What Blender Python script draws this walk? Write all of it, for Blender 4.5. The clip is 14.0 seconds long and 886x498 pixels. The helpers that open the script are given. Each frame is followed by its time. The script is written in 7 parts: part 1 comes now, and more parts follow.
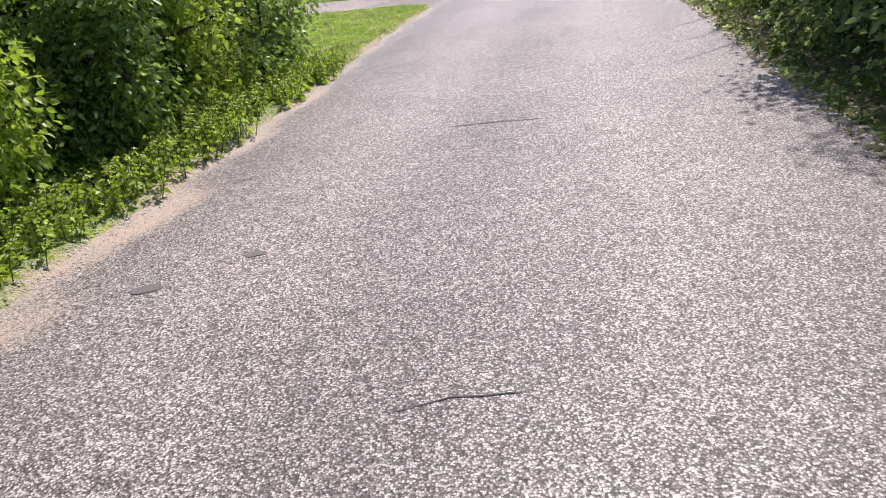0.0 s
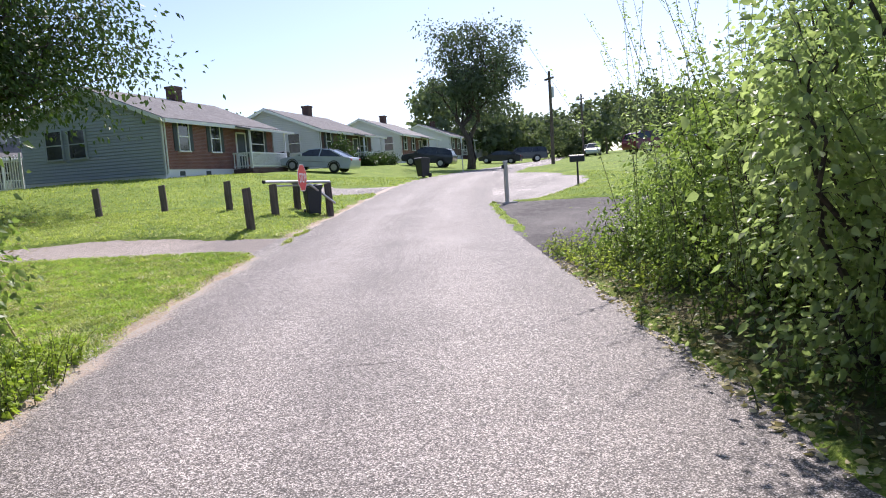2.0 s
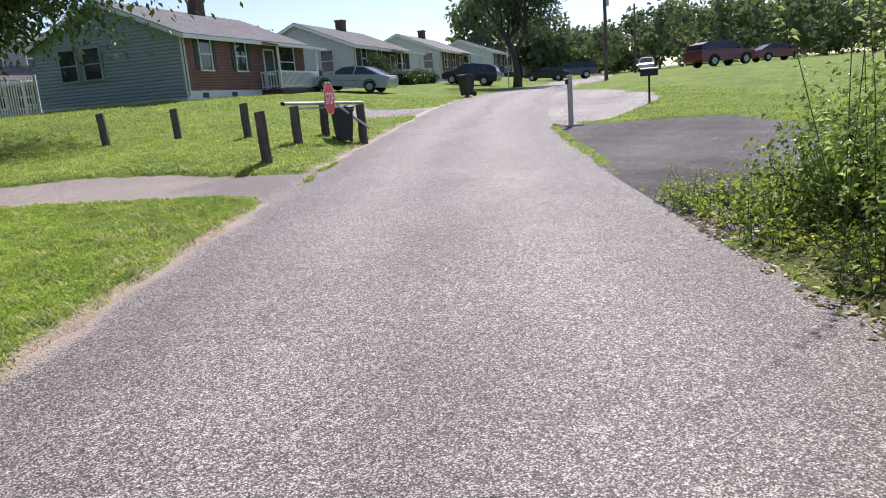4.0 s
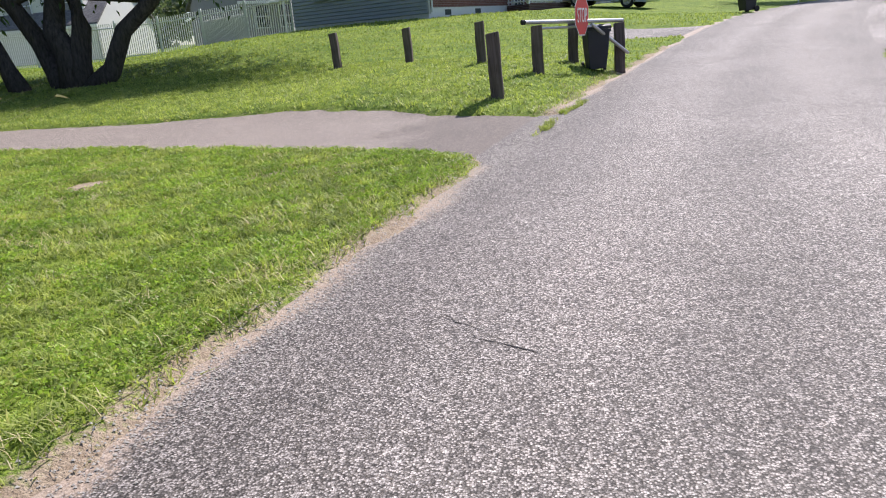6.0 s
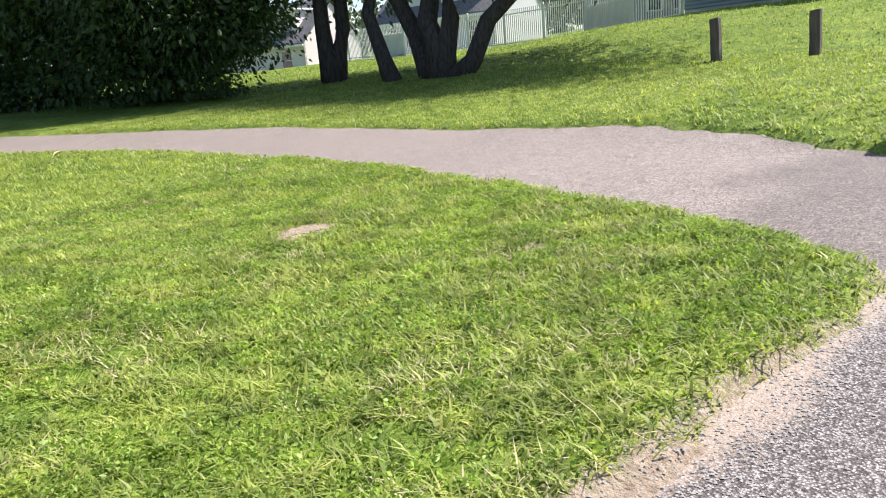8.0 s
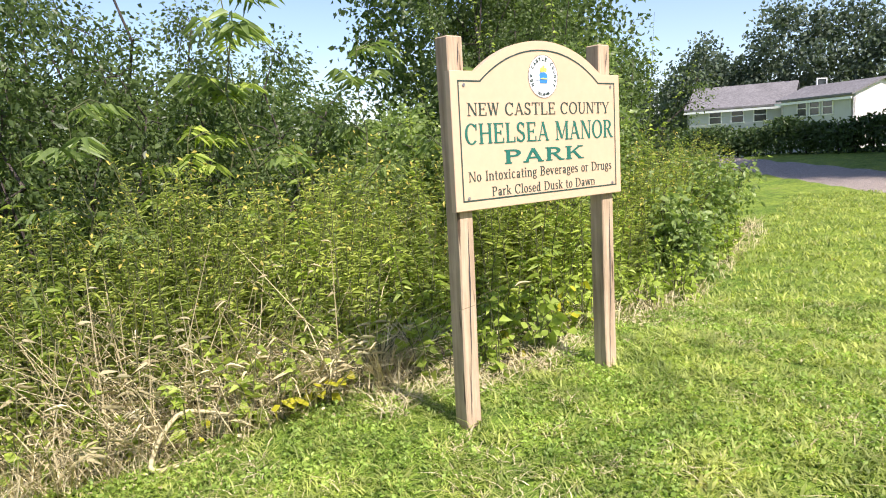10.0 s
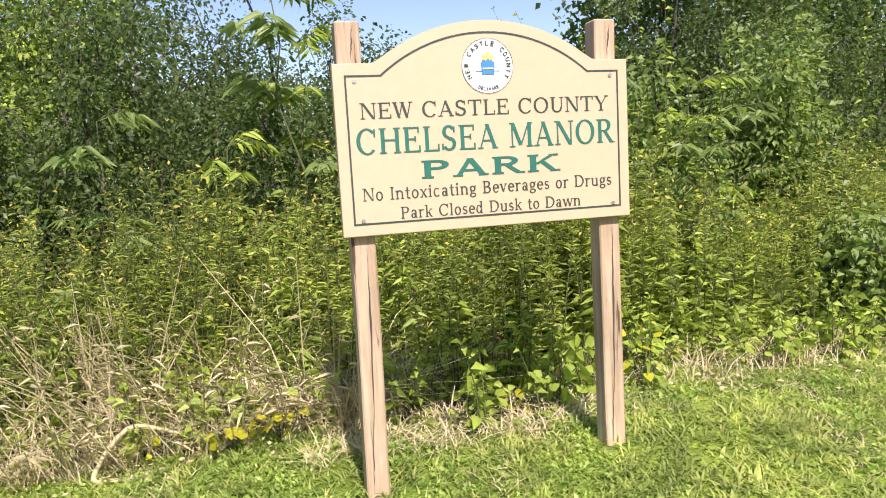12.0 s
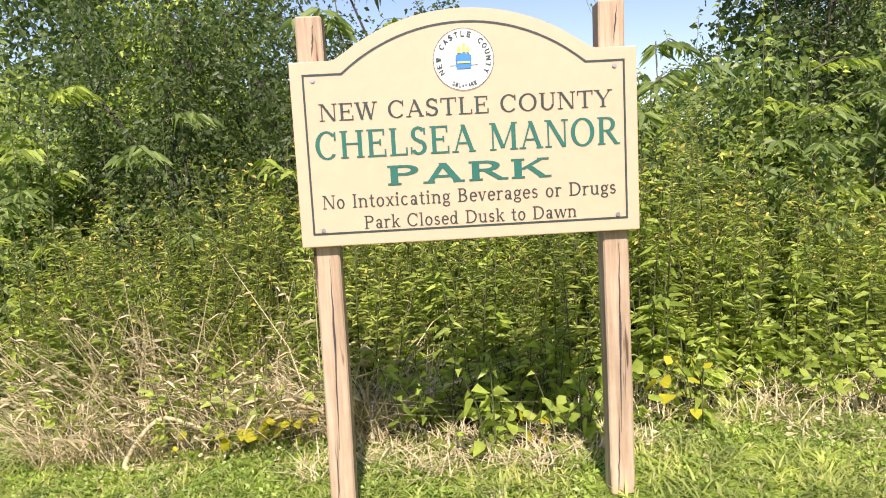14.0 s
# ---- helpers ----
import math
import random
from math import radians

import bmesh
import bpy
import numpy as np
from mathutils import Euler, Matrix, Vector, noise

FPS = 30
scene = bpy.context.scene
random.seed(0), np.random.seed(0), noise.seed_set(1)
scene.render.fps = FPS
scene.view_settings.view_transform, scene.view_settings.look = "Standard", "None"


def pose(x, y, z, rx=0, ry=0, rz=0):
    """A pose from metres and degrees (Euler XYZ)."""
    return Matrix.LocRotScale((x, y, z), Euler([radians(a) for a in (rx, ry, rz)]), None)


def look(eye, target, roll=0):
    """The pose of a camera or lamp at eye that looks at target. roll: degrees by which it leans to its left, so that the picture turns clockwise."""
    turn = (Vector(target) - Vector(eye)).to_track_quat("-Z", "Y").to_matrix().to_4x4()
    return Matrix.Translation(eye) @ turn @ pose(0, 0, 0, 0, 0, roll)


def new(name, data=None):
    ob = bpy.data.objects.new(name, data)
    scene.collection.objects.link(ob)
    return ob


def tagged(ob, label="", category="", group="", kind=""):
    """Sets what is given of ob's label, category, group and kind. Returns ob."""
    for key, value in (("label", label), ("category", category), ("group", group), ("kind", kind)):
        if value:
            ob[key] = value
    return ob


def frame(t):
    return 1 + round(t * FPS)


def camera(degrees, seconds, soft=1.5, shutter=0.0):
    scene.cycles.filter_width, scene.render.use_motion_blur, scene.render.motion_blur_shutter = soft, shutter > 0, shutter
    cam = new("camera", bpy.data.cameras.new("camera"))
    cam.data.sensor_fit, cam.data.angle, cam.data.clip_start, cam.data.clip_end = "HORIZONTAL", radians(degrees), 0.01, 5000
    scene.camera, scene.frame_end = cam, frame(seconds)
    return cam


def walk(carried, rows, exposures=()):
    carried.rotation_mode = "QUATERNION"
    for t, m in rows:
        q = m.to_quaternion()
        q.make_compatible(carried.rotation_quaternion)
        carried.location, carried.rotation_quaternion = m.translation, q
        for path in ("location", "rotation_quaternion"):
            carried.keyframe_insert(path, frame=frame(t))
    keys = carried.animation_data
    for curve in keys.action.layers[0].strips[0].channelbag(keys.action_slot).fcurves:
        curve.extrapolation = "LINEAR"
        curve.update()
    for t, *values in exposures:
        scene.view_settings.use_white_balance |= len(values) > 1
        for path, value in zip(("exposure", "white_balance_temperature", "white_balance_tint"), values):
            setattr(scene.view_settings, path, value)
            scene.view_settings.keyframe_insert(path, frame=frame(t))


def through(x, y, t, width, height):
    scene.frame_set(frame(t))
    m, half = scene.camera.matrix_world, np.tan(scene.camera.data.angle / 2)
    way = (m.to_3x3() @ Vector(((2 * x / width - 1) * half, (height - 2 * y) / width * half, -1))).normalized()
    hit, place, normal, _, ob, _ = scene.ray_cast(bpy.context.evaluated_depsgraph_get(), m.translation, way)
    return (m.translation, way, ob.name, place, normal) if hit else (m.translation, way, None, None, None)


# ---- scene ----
cam = camera(64.1, 14.0, soft=1.05)
PATH = [
    (0, (0.0, 0.1, 1.45), (0.026, 1.949, 0.688), -7.5),
    (0.3, (0.111, 0.643, 1.484), (0.164, 2.52, 0.795), -5.6),
    (0.5, (0.172, 1.035, 1.515), (0.335, 2.952, 0.967), -4.6),
    (1, (0.346, 1.991, 1.58), (0.763, 3.933, 1.351), -2.6),
    (1.5, (0.474, 2.794, 1.605), (1.015, 4.715, 1.465), -2.7),
    (2, (0.633, 3.466, 1.603), (1.148, 5.388, 1.402), -3.8),
    (2.2, (0.707, 3.782, 1.624), (1.209, 5.707, 1.424), -3.2),
    (4.3, (1.11, 6.947, 1.609), (1.43, 8.87, 1.164), -5.7),
    (4.5, (1.104, 7.283, 1.63), (1.328, 9.217, 1.174), -5.7),
    (5, (1.172, 7.962, 1.632), (1.139, 9.902, 1.148), -5.7),
    (5.5, (1.165, 8.704, 1.664), (0.937, 10.619, 1.135), -4.8),
    (6, (1.216, 9.435, 1.658), (0.938, 11.331, 1.085), -4.6),
    (6.5, (1.174, 10.193, 1.677), (0.839, 12.074, 1.086), -3.8),
    (7, (1.196, 10.93, 1.68), (0.745, 12.787, 1.091), -3.7),
    (7.5, (1.14, 11.644, 1.706), (0.438, 13.425, 1.126), -3.9),
    (8, (0.992, 12.298, 1.765), (-0.217, 13.8, 1.232), -5.1),
    (8.2, (0.908, 12.803, 1.81), (-0.542, 14.093, 1.328), -5.7),
    (8.5, (0.854, 13.192, 1.883), (-0.857, 14.128, 1.441), -4.4),
    (9, (0.654, 13.676, 1.937), (-1.289, 13.971, 1.565), -3.9),
    (9.2, (0.59, 13.796, 1.979), (-1.383, 13.816, 1.657), -3.6),
    (11.3, (-0.725, 15.154, 1.956), (-2.301, 13.956, 1.674), -3.8),
    (11.5, (-0.86, 15.231, 1.949), (-2.394, 13.972, 1.7), -3.1),
    (12, (-1.243, 15.342, 1.942), (-2.668, 13.959, 1.702), -3.2),
    (12.5, (-1.479, 15.488, 1.937), (-2.795, 13.999, 1.712), -3.4),
    (13, (-1.629, 15.569, 1.943), (-2.845, 13.995, 1.735), -3.1),
    (13.5, (-1.857, 15.561, 1.945), (-2.981, 13.922, 1.718), -2.6),
    (14, (-1.998, 15.611, 1.96), (-3.051, 13.928, 1.716), -3.1),
]
walk(cam, [(t, look(eye, target, roll)) for t, eye, target, roll in PATH],
     exposures=[(0.0, 0.46, 6350, 20), (1.0, 0.54, 6300, 20), (2.2, 0.46, 6300, 20), (4.3, 0.2, 6300, 19), (5.5, 0.22, 6350, 18), (6.5, 0.3, 6350, 17), (7.5, 0.48, 6350, 16),
                (8.0, 0.66, 6400, 15), (8.5, 0.82, 6450, 15), (9.2, 0.84, 6500, 17), (11.3, 0.72, 6600, 22), (14.0, 0.68, 6800, 25)])


# ---- light ----
SUN_AZ, SUN_EL = 29.0, 50.0          # degrees from +y towards +x, and above the horizon
world = bpy.data.worlds.new("sky")
scene.world = world
world.use_nodes = True
wn = world.node_tree.nodes
sky = wn.new("ShaderNodeTexSky")
sky.sky_type, sky.sun_disc = 'NISHITA', False
sky.sun_elevation, sky.sun_rotation = radians(SUN_EL), radians(SUN_AZ)
sky.air_density, sky.dust_density, sky.ozone_density = 0.85, 0.8, 1.6
world.node_tree.links.new(sky.outputs[0], wn["Background"].inputs[0])
wn["Background"].inputs[1].default_value = 0.13
sun = new("sun", bpy.data.lights.new("sun", 'SUN'))
sun.data.energy, sun.data.angle, sun.data.color = 5.0, radians(1.0), (1.0, 0.95, 0.88)
sa, se = radians(SUN_AZ), radians(SUN_EL)
sun.matrix_world = look((0, 0, 60), (-math.sin(sa) * math.cos(se), -math.cos(sa) * math.cos(se), 60 - math.sin(se)))


# ---- materials ----
class Nodes:
    """Shorthand for one node material."""

    def __init__(self, name, rough=0.8, metal=0.0, spec=0.5):
        self.m = bpy.data.materials.new(name)
        self.m.use_nodes = True
        self.t = self.m.node_tree
        self.b = self.t.nodes["Principled BSDF"]
        self.b.inputs["Roughness"].default_value = rough
        self.b.inputs["Metallic"].default_value = metal
        self.b.inputs["Specular IOR Level"].default_value = spec
        self.co = self.t.nodes.new("ShaderNodeTexCoord").outputs["Object"]

    def add(self, kind, **values):
        n = self.t.nodes.new("ShaderNode" + kind)
        for k, v in values.items():
            n.inputs[k].default_value = v
        return n

    def link(self, a, b):
        self.t.links.new(a, b)

    def noise(self, scale, detail=4.0, rough=0.6, co=None):
        n = self.add("TexNoise", Scale=scale, Detail=detail, Roughness=rough)
        self.link(co or self.co, n.inputs["Vector"])
        return n.outputs["Fac"]

    def cells(self, scale, co=None):
        n = self.add("TexVoronoi", Scale=scale)
        self.link(co or self.co, n.inputs["Vector"])
        return n

    def ramp(self, fac, *stops):
        n = self.t.nodes.new("ShaderNodeValToRGB")
        r = n.color_ramp
        r.elements[0].position, r.elements[0].color = stops[0][0], (*stops[0][1], 1)
        r.elements[1].position, r.elements[1].color = stops[-1][0], (*stops[-1][1], 1)
        for p, c in stops[1:-1]:
            r.elements.new(p).color = (*c, 1)
        self.link(fac, n.inputs[0])
        return n.outputs[0]

    def mix(self, fac, a, b, kind='MIX'):
        n = self.t.nodes.new("ShaderNodeMix")
        n.data_type, n.blend_type = 'RGBA', kind
        for socket, v in ((n.inputs[0], fac), (n.inputs[6], a), (n.inputs[7], b)):
            if isinstance(v, bpy.types.NodeSocket):
                self.link(v, socket)
            else:
                socket.default_value = v if isinstance(v, float) else (*v, 1)
        return n.outputs[2]

    def color(self, c):
        self.link(c, self.b.inputs["Base Color"])
        return self

    def bump(self, h, strength=0.4, dist=0.01):
        n = self.add("Bump", Strength=strength, Distance=dist)
        self.link(h, n.inputs["Height"])
        self.link(n.outputs[0], self.b.inputs["Normal"])
        return self

    def attr(self, name):
        n = self.t.nodes.new("ShaderNodeAttribute")
        n.attribute_name = name
        return n.outputs["Fac"]

    def broken(self, name, scale, lo, hi, most):
        """A painted-on amount, torn into patches by noise."""
        half = self.add("Math")
        half.operation = 'MULTIPLY'
        self.link(self.attr(name), half.inputs[0])
        half.inputs[1].default_value = 0.5
        both = self.add("Math")
        both.operation = 'MULTIPLY_ADD'
        self.link(self.noise(scale, 5, 0.75), both.inputs[0])
        both.inputs[1].default_value = 1.0
        self.link(half.outputs[0], both.inputs[2])
        return self.ramp(both.outputs[0], (lo, (0, 0, 0)), (hi, (most, most, most)))


def tone(c, k):
    return tuple(min(1.0, v * k) for v in c)


def plain(name, c, rough=0.6, metal=0.0, vary=0.2, scale=6.0, bump=0.0, bscale=40.0, spec=0.5):
    """A painted, plastic or metal surface with slight unevenness and dirt."""
    n = Nodes(name, rough, metal, spec)
    a = n.ramp(n.noise(scale), (0.3, tone(c, 1 - vary)), (0.7, tone(c, 1 + vary)))
    n.color(n.mix(n.ramp(n.noise(scale * 9), (0.45, (1, 1, 1)), (0.8, (1 - vary, 1 - vary, 1 - vary))), a, a, 'MIX')
            if vary == 0 else n.mix(0.5, a, n.ramp(n.noise(scale * 8), (0.35, tone(c, 1 - vary)), (0.65, tone(c, 1 + vary)))))
    if bump:
        n.bump(n.noise(bscale), bump, 0.005)
    return n.m


def leafy(name, dark, mid, light, rough=0.5, through=0.35, spec=0.35, yellow=None, mottle=0.0, glow=(1.1, 1.2, 0.68)):
    """Leaves: each takes its own tone, neighbours share some of it, and light shines through."""
    n = Nodes(name, rough, 0.0, spec)
    g = n.t.nodes.new("ShaderNodeNewGeometry")
    stops = [(0.0, dark), (0.5, mid), (0.9, light)] + ([(1.0, yellow)] if yellow else [])
    c = n.ramp(g.outputs["Random Per Island"], *stops)
    c = n.mix(0.5, c, n.mix(n.noise(0.9, 3), tone(mid, 0.6), tone(light, 1.2)))
    if mottle:
        c = n.mix(1.0, c, n.ramp(n.noise(2.6, 4), (0.36, (1 - mottle, 1 - mottle * 0.85, 1 - mottle)), (0.62, (1.08, 1.06, 1.0))), 'MULTIPLY')
        c = n.mix(1.0, c, n.ramp(n.noise(8.5, 4, 0.65), (0.36, (1 - mottle, 1 - mottle * 0.9, 1 - mottle)), (0.6, (1.16, 1.14, 1.04))), 'MULTIPLY')
    n.color(c)
    tr = n.add("BsdfTranslucent")
    n.link(n.mix(1.0, c, glow, 'MULTIPLY'), tr.inputs[0])
    mixer = n.add("MixShader", Fac=through)
    out = n.t.nodes["Material Output"]
    n.link(n.b.outputs[0], mixer.inputs[1])
    n.link(tr.outputs[0], mixer.inputs[2])
    n.link(mixer.outputs[0], out.inputs[0])
    return n.m


def chip_road(name, dark, mid, light, size, stain=0.3, rough=0.75, spec=0.5):
    """Asphalt with worn stones showing; "wear" polishes it paler or leaves it dark, "dirt" lays sand on it."""
    n = Nodes(name, rough, 0, spec)
    v = n.cells(size)
    sep = n.add("SeparateColor")
    n.link(v.outputs["Color"], sep.inputs[0])
    stones = n.ramp(sep.outputs[0], (0.0, dark), (0.45, mid), (0.85, light), (1.0, tone(light, 1.15)))
    gaps = n.ramp(v.outputs["Distance"], (0.35, (1, 1, 1)), (0.75, (0.28, 0.26, 0.24)))
    c = n.mix(1.0, stones, gaps, 'MULTIPLY')
    lumps = n.ramp(n.noise(size * 0.27, 4, 0.85), (0.36, (0.58, 0.57, 0.57)), (0.64, (1.42, 1.41, 1.4)))
    c = n.mix(1.0, c, lumps, 'MULTIPLY')
    big = n.ramp(n.noise(0.8, 4), (0.3, (1 - stain * 0.4,) * 3), (0.7, (1 + stain * 0.3,) * 3))
    mid_n = n.ramp(n.noise(7, 5, 0.7), (0.3, (0.86, 0.85, 0.86)), (0.7, (1.12, 1.11, 1.1)))
    c = n.mix(1.0, n.mix(1.0, c, big, 'MULTIPLY'), mid_n, 'MULTIPLY')
    c = n.mix(1.0, c, n.ramp(n.attr("wear"), (0.0, (0.56, 0.55, 0.55)), (0.5, (1, 1, 1)), (1.0, (1.35, 1.34, 1.33))), 'MULTIPLY')
    sand = n.broken("dirt", 38, 0.62, 0.84, 0.8)
    c = n.mix(sand, c, n.ramp(n.noise(90, 5), (0.3, (0.27, 0.2, 0.145)), (0.7, (0.62, 0.49, 0.38))))
    n.color(c)
    n.bump(v.outputs["Distance"], 0.4, 0.005)
    return n.m


M_ROAD = chip_road("worn_asphalt", (0.075, 0.068, 0.062), (0.22, 0.202, 0.184), (0.58, 0.54, 0.51), 122, 0.35)
M_PATH = chip_road("path_asphalt", (0.22, 0.192, 0.168), (0.38, 0.33, 0.288), (0.52, 0.452, 0.396), 120, 0.14)
M_PAD = chip_road("old_asphalt", (0.05, 0.048, 0.047), (0.14, 0.133, 0.128), (0.26, 0.245, 0.235), 110, 0.65, 0.9, 0.2)


def lawn_material():
    n = Nodes("lawn", 0.9, 0, 0.2)
    c = n.ramp(n.noise(45, 6, 0.7), (0.25, (0.05, 0.08, 0.018)), (0.5, (0.19, 0.27, 0.045)), (0.75, (0.42, 0.5, 0.13)))
    patch = n.ramp(n.noise(0.8, 4), (0.35, (0.62, 0.74, 0.58)), (0.65, (1.12, 1.08, 0.92)))
    c = n.mix(1.0, c, patch, 'MULTIPLY')
    clumps = n.ramp(n.noise(7.5, 5, 0.7), (0.36, (0.5, 0.58, 0.5)), (0.62, (1.25, 1.2, 1.05)))
    c = n.mix(1.0, c, clumps, 'MULTIPLY')
    straw = n.ramp(n.noise(2.6, 5), (0.6, (0, 0, 0)), (0.78, (0.8, 0.8, 0.8)))
    c = n.mix(straw, c, (0.25, 0.20, 0.09))
    soil = n.ramp(n.noise(26, 6), (0.3, (0.26, 0.195, 0.135)), (0.7, (0.52, 0.42, 0.31)))
    c = n.mix(n.broken("dirt", 30, 0.6, 0.8, 1.0), c, soil)
    mulch = n.ramp(n.noise(35, 6), (0.3, (0.03, 0.022, 0.014)), (0.6, (0.10, 0.07, 0.04)), (0.8, (0.26, 0.18, 0.10)))
    n.color(n.mix(n.attr("mulch"), c, mulch))
    n.bump(n.noise(60, 6), 0.7, 0.03)
    return n.m


M_LAWN = lawn_material()
M_BLADE = leafy("grass_blades", (0.15, 0.22, 0.05), (0.39, 0.485, 0.115), (0.64, 0.67, 0.26), 0.5, 0.45, 0.3, (0.6, 0.52, 0.24), 0.36)
M_CLOVER = leafy("lawn_weed_leaves", (0.16, 0.25, 0.05), (0.33, 0.49, 0.095), (0.52, 0.66, 0.18), 0.45, 0.45, 0.35, None, 0.3)
M_WEED = leafy("weed_leaves", (0.12, 0.195, 0.03), (0.29, 0.41, 0.06), (0.5, 0.6, 0.13), 0.5, 0.4, mottle=0.25)
M_GOLD = leafy("goldenrod_leaves", (0.19, 0.27, 0.05), (0.42, 0.52, 0.12), (0.66, 0.71, 0.22), 0.5, 0.42, mottle=0.35)
M_PLUME = leafy("goldenrod_plumes", (0.3, 0.22, 0.06), (0.5, 0.42, 0.08), (0.66, 0.56, 0.12), 0.7, 0.25)
# Darker than M_SHRUB: shade deep in and under the growth is in the colour.
M_DEEP = leafy("thicket_shade_leaves", (0.045, 0.08, 0.03), (0.095, 0.15, 0.052), (0.18, 0.25, 0.085), 0.42, 0.52, 0.45, mottle=0.25)
M_SHRUB = leafy("shrub_leaves", (0.08, 0.14, 0.04), (0.2, 0.295, 0.09), (0.37, 0.47, 0.17), 0.42, 0.48, 0.4, mottle=0.25)
M_BIGLEAF = leafy("broad_leaves", (0.15, 0.21, 0.1), (0.31, 0.4, 0.19), (0.5, 0.58, 0.3), 0.4, 0.55, 0.5, mottle=0.2, glow=(1.05, 1.15, 0.8))
M_TREELEAF = leafy("tree_leaves", (0.026, 0.05, 0.016), (0.05, 0.092, 0.026), (0.09, 0.14, 0.042), 0.5, 0.32)
# Distance haze is mixed into these two leaf colours: paler and greyer than M_TREELEAF.
M_STREETLEAF = leafy("hazy_street_leaves", (0.05, 0.075, 0.05), (0.085, 0.12, 0.075), (0.13, 0.17, 0.11), 0.6, 0.3)
M_FARLEAF = leafy("hazy_far_leaves", (0.09, 0.125, 0.075), (0.14, 0.18, 0.105), (0.2, 0.24, 0.145), 0.7, 0.35)
M_YELLOW = leafy("yellow_leaves", (0.20, 0.30, 0.03), (0.42, 0.44, 0.03), (0.66, 0.56, 0.04), 0.5, 0.35)
M_STRAW = leafy("dry_stalks", (0.34, 0.27, 0.13), (0.54, 0.455, 0.24), (0.73, 0.645, 0.41), 0.8, 0.1)
M_STEM = plain("green_stems", (0.09, 0.10, 0.035), 0.7, vary=0.3)


def bark_material():
    n = Nodes("bark", 0.95, 0, 0.2)
    st = n.add("Mapping")
    st.inputs["Scale"].default_value = (1, 1, 0.2)
    n.link(n.co, st.inputs[0])
    h = n.noise(14, 6, 0.7, st.outputs[0])
    n.color(n.ramp(h, (0.3, (0.035, 0.028, 0.023)), (0.7, (0.13, 0.11, 0.095))))
    n.bump(h, 0.9, 0.04)
    return n.m


M_BARK = bark_material()


def timber(name, dark, light, grain=26, rough=0.8):
    n = Nodes(name, rough, 0, 0.3)
    st = n.add("Mapping")
    st.inputs["Scale"].default_value = (1, 1, 0.06)
    n.link(n.co, st.inputs[0])
    h = n.noise(grain, 6, 0.65, st.outputs[0])
    c = n.ramp(h, (0.3, dark), (0.65, light))
    crack = n.ramp(n.noise(grain * 1.7, 3, 0.5, st.outputs[0]), (0.30, (0.25, 0.22, 0.2)), (0.36, (1, 1, 1)))
    c = n.mix(1.0, c, crack, 'MULTIPLY')
    c = n.mix(1.0, c, n.ramp(n.noise(3), (0.3, (0.8, 0.78, 0.76)), (0.7, (1.12, 1.1, 1.08))), 'MULTIPLY')
    n.color(c)
    n.bump(h, 0.5, 0.006)
    return n.m


M_SIGNPOST = timber("weathered_pine", (0.31, 0.22, 0.14), (0.56, 0.44, 0.305))
M_BOLLARD = timber("dark_timber", (0.07, 0.055, 0.05), (0.19, 0.15, 0.135))
M_RAILWOOD = timber("grey_timber", (0.36, 0.335, 0.3), (0.6, 0.565, 0.52))
M_CREAM = plain("cream_paint", (0.60, 0.43, 0.282), 0.45, vary=0.04, scale=3)
M_GREEN = plain("green_letters", (0.012, 0.135, 0.098), 0.5, vary=0.1)
M_DARKLET = plain("dark_letters", (0.03, 0.06, 0.05), 0.5, vary=0.1)
M_BLUE = plain("seal_blue", (0.04, 0.22, 0.62), 0.5, vary=0.05)
M_GOLDY = plain("seal_yellow", (0.75, 0.6, 0.12), 0.5, vary=0.05)
M_PALEBLUE = plain("seal_grey", (0.45, 0.52, 0.62), 0.5, vary=0.05)
M_WHITE = plain("white_paint", (0.78, 0.78, 0.77), 0.5, vary=0.05)
M_STEEL = plain("galvanised_steel", (0.5, 0.5, 0.5), 0.45, 0.9, vary=0.1)
M_RED = plain("sign_red", (0.62, 0.035, 0.03), 0.4, vary=0.06)
M_BLACKPL = plain("black_plastic", (0.018, 0.019, 0.024), 0.5, vary=0.15)
M_RUBBER = plain("rubber", (0.02, 0.02, 0.02), 0.85, vary=0.2)
M_CONC = plain("concrete", (0.38, 0.36, 0.33), 0.9, vary=0.15, scale=4, bump=0.3)
M_CRACK = plain("tar_crack", (0.06, 0.055, 0.052), 0.9, vary=0.3)


# ---- geometry helpers ----
def part(name, bm, material, parent, label="", smooth=False):
    """Links a bmesh as one mesh object under a thing or a part."""
    me = bpy.data.meshes.new(name)
    bmesh.ops.recalc_face_normals(bm, faces=bm.faces)
    bm.to_mesh(me)
    bm.free()
    me.materials.append(material)
    if smooth:
        me.polygons.foreach_set("use_smooth", [True] * len(me.polygons))
    ob = new(name, me)
    ob.parent = parent
    if label:
        ob["label"] = label
    return ob


def thing(name, m, label, category, group="", kind=""):
    ob = new(name)
    ob.empty_display_size = 0.2
    ob.matrix_world = m
    return tagged(ob, label, category, group, kind)


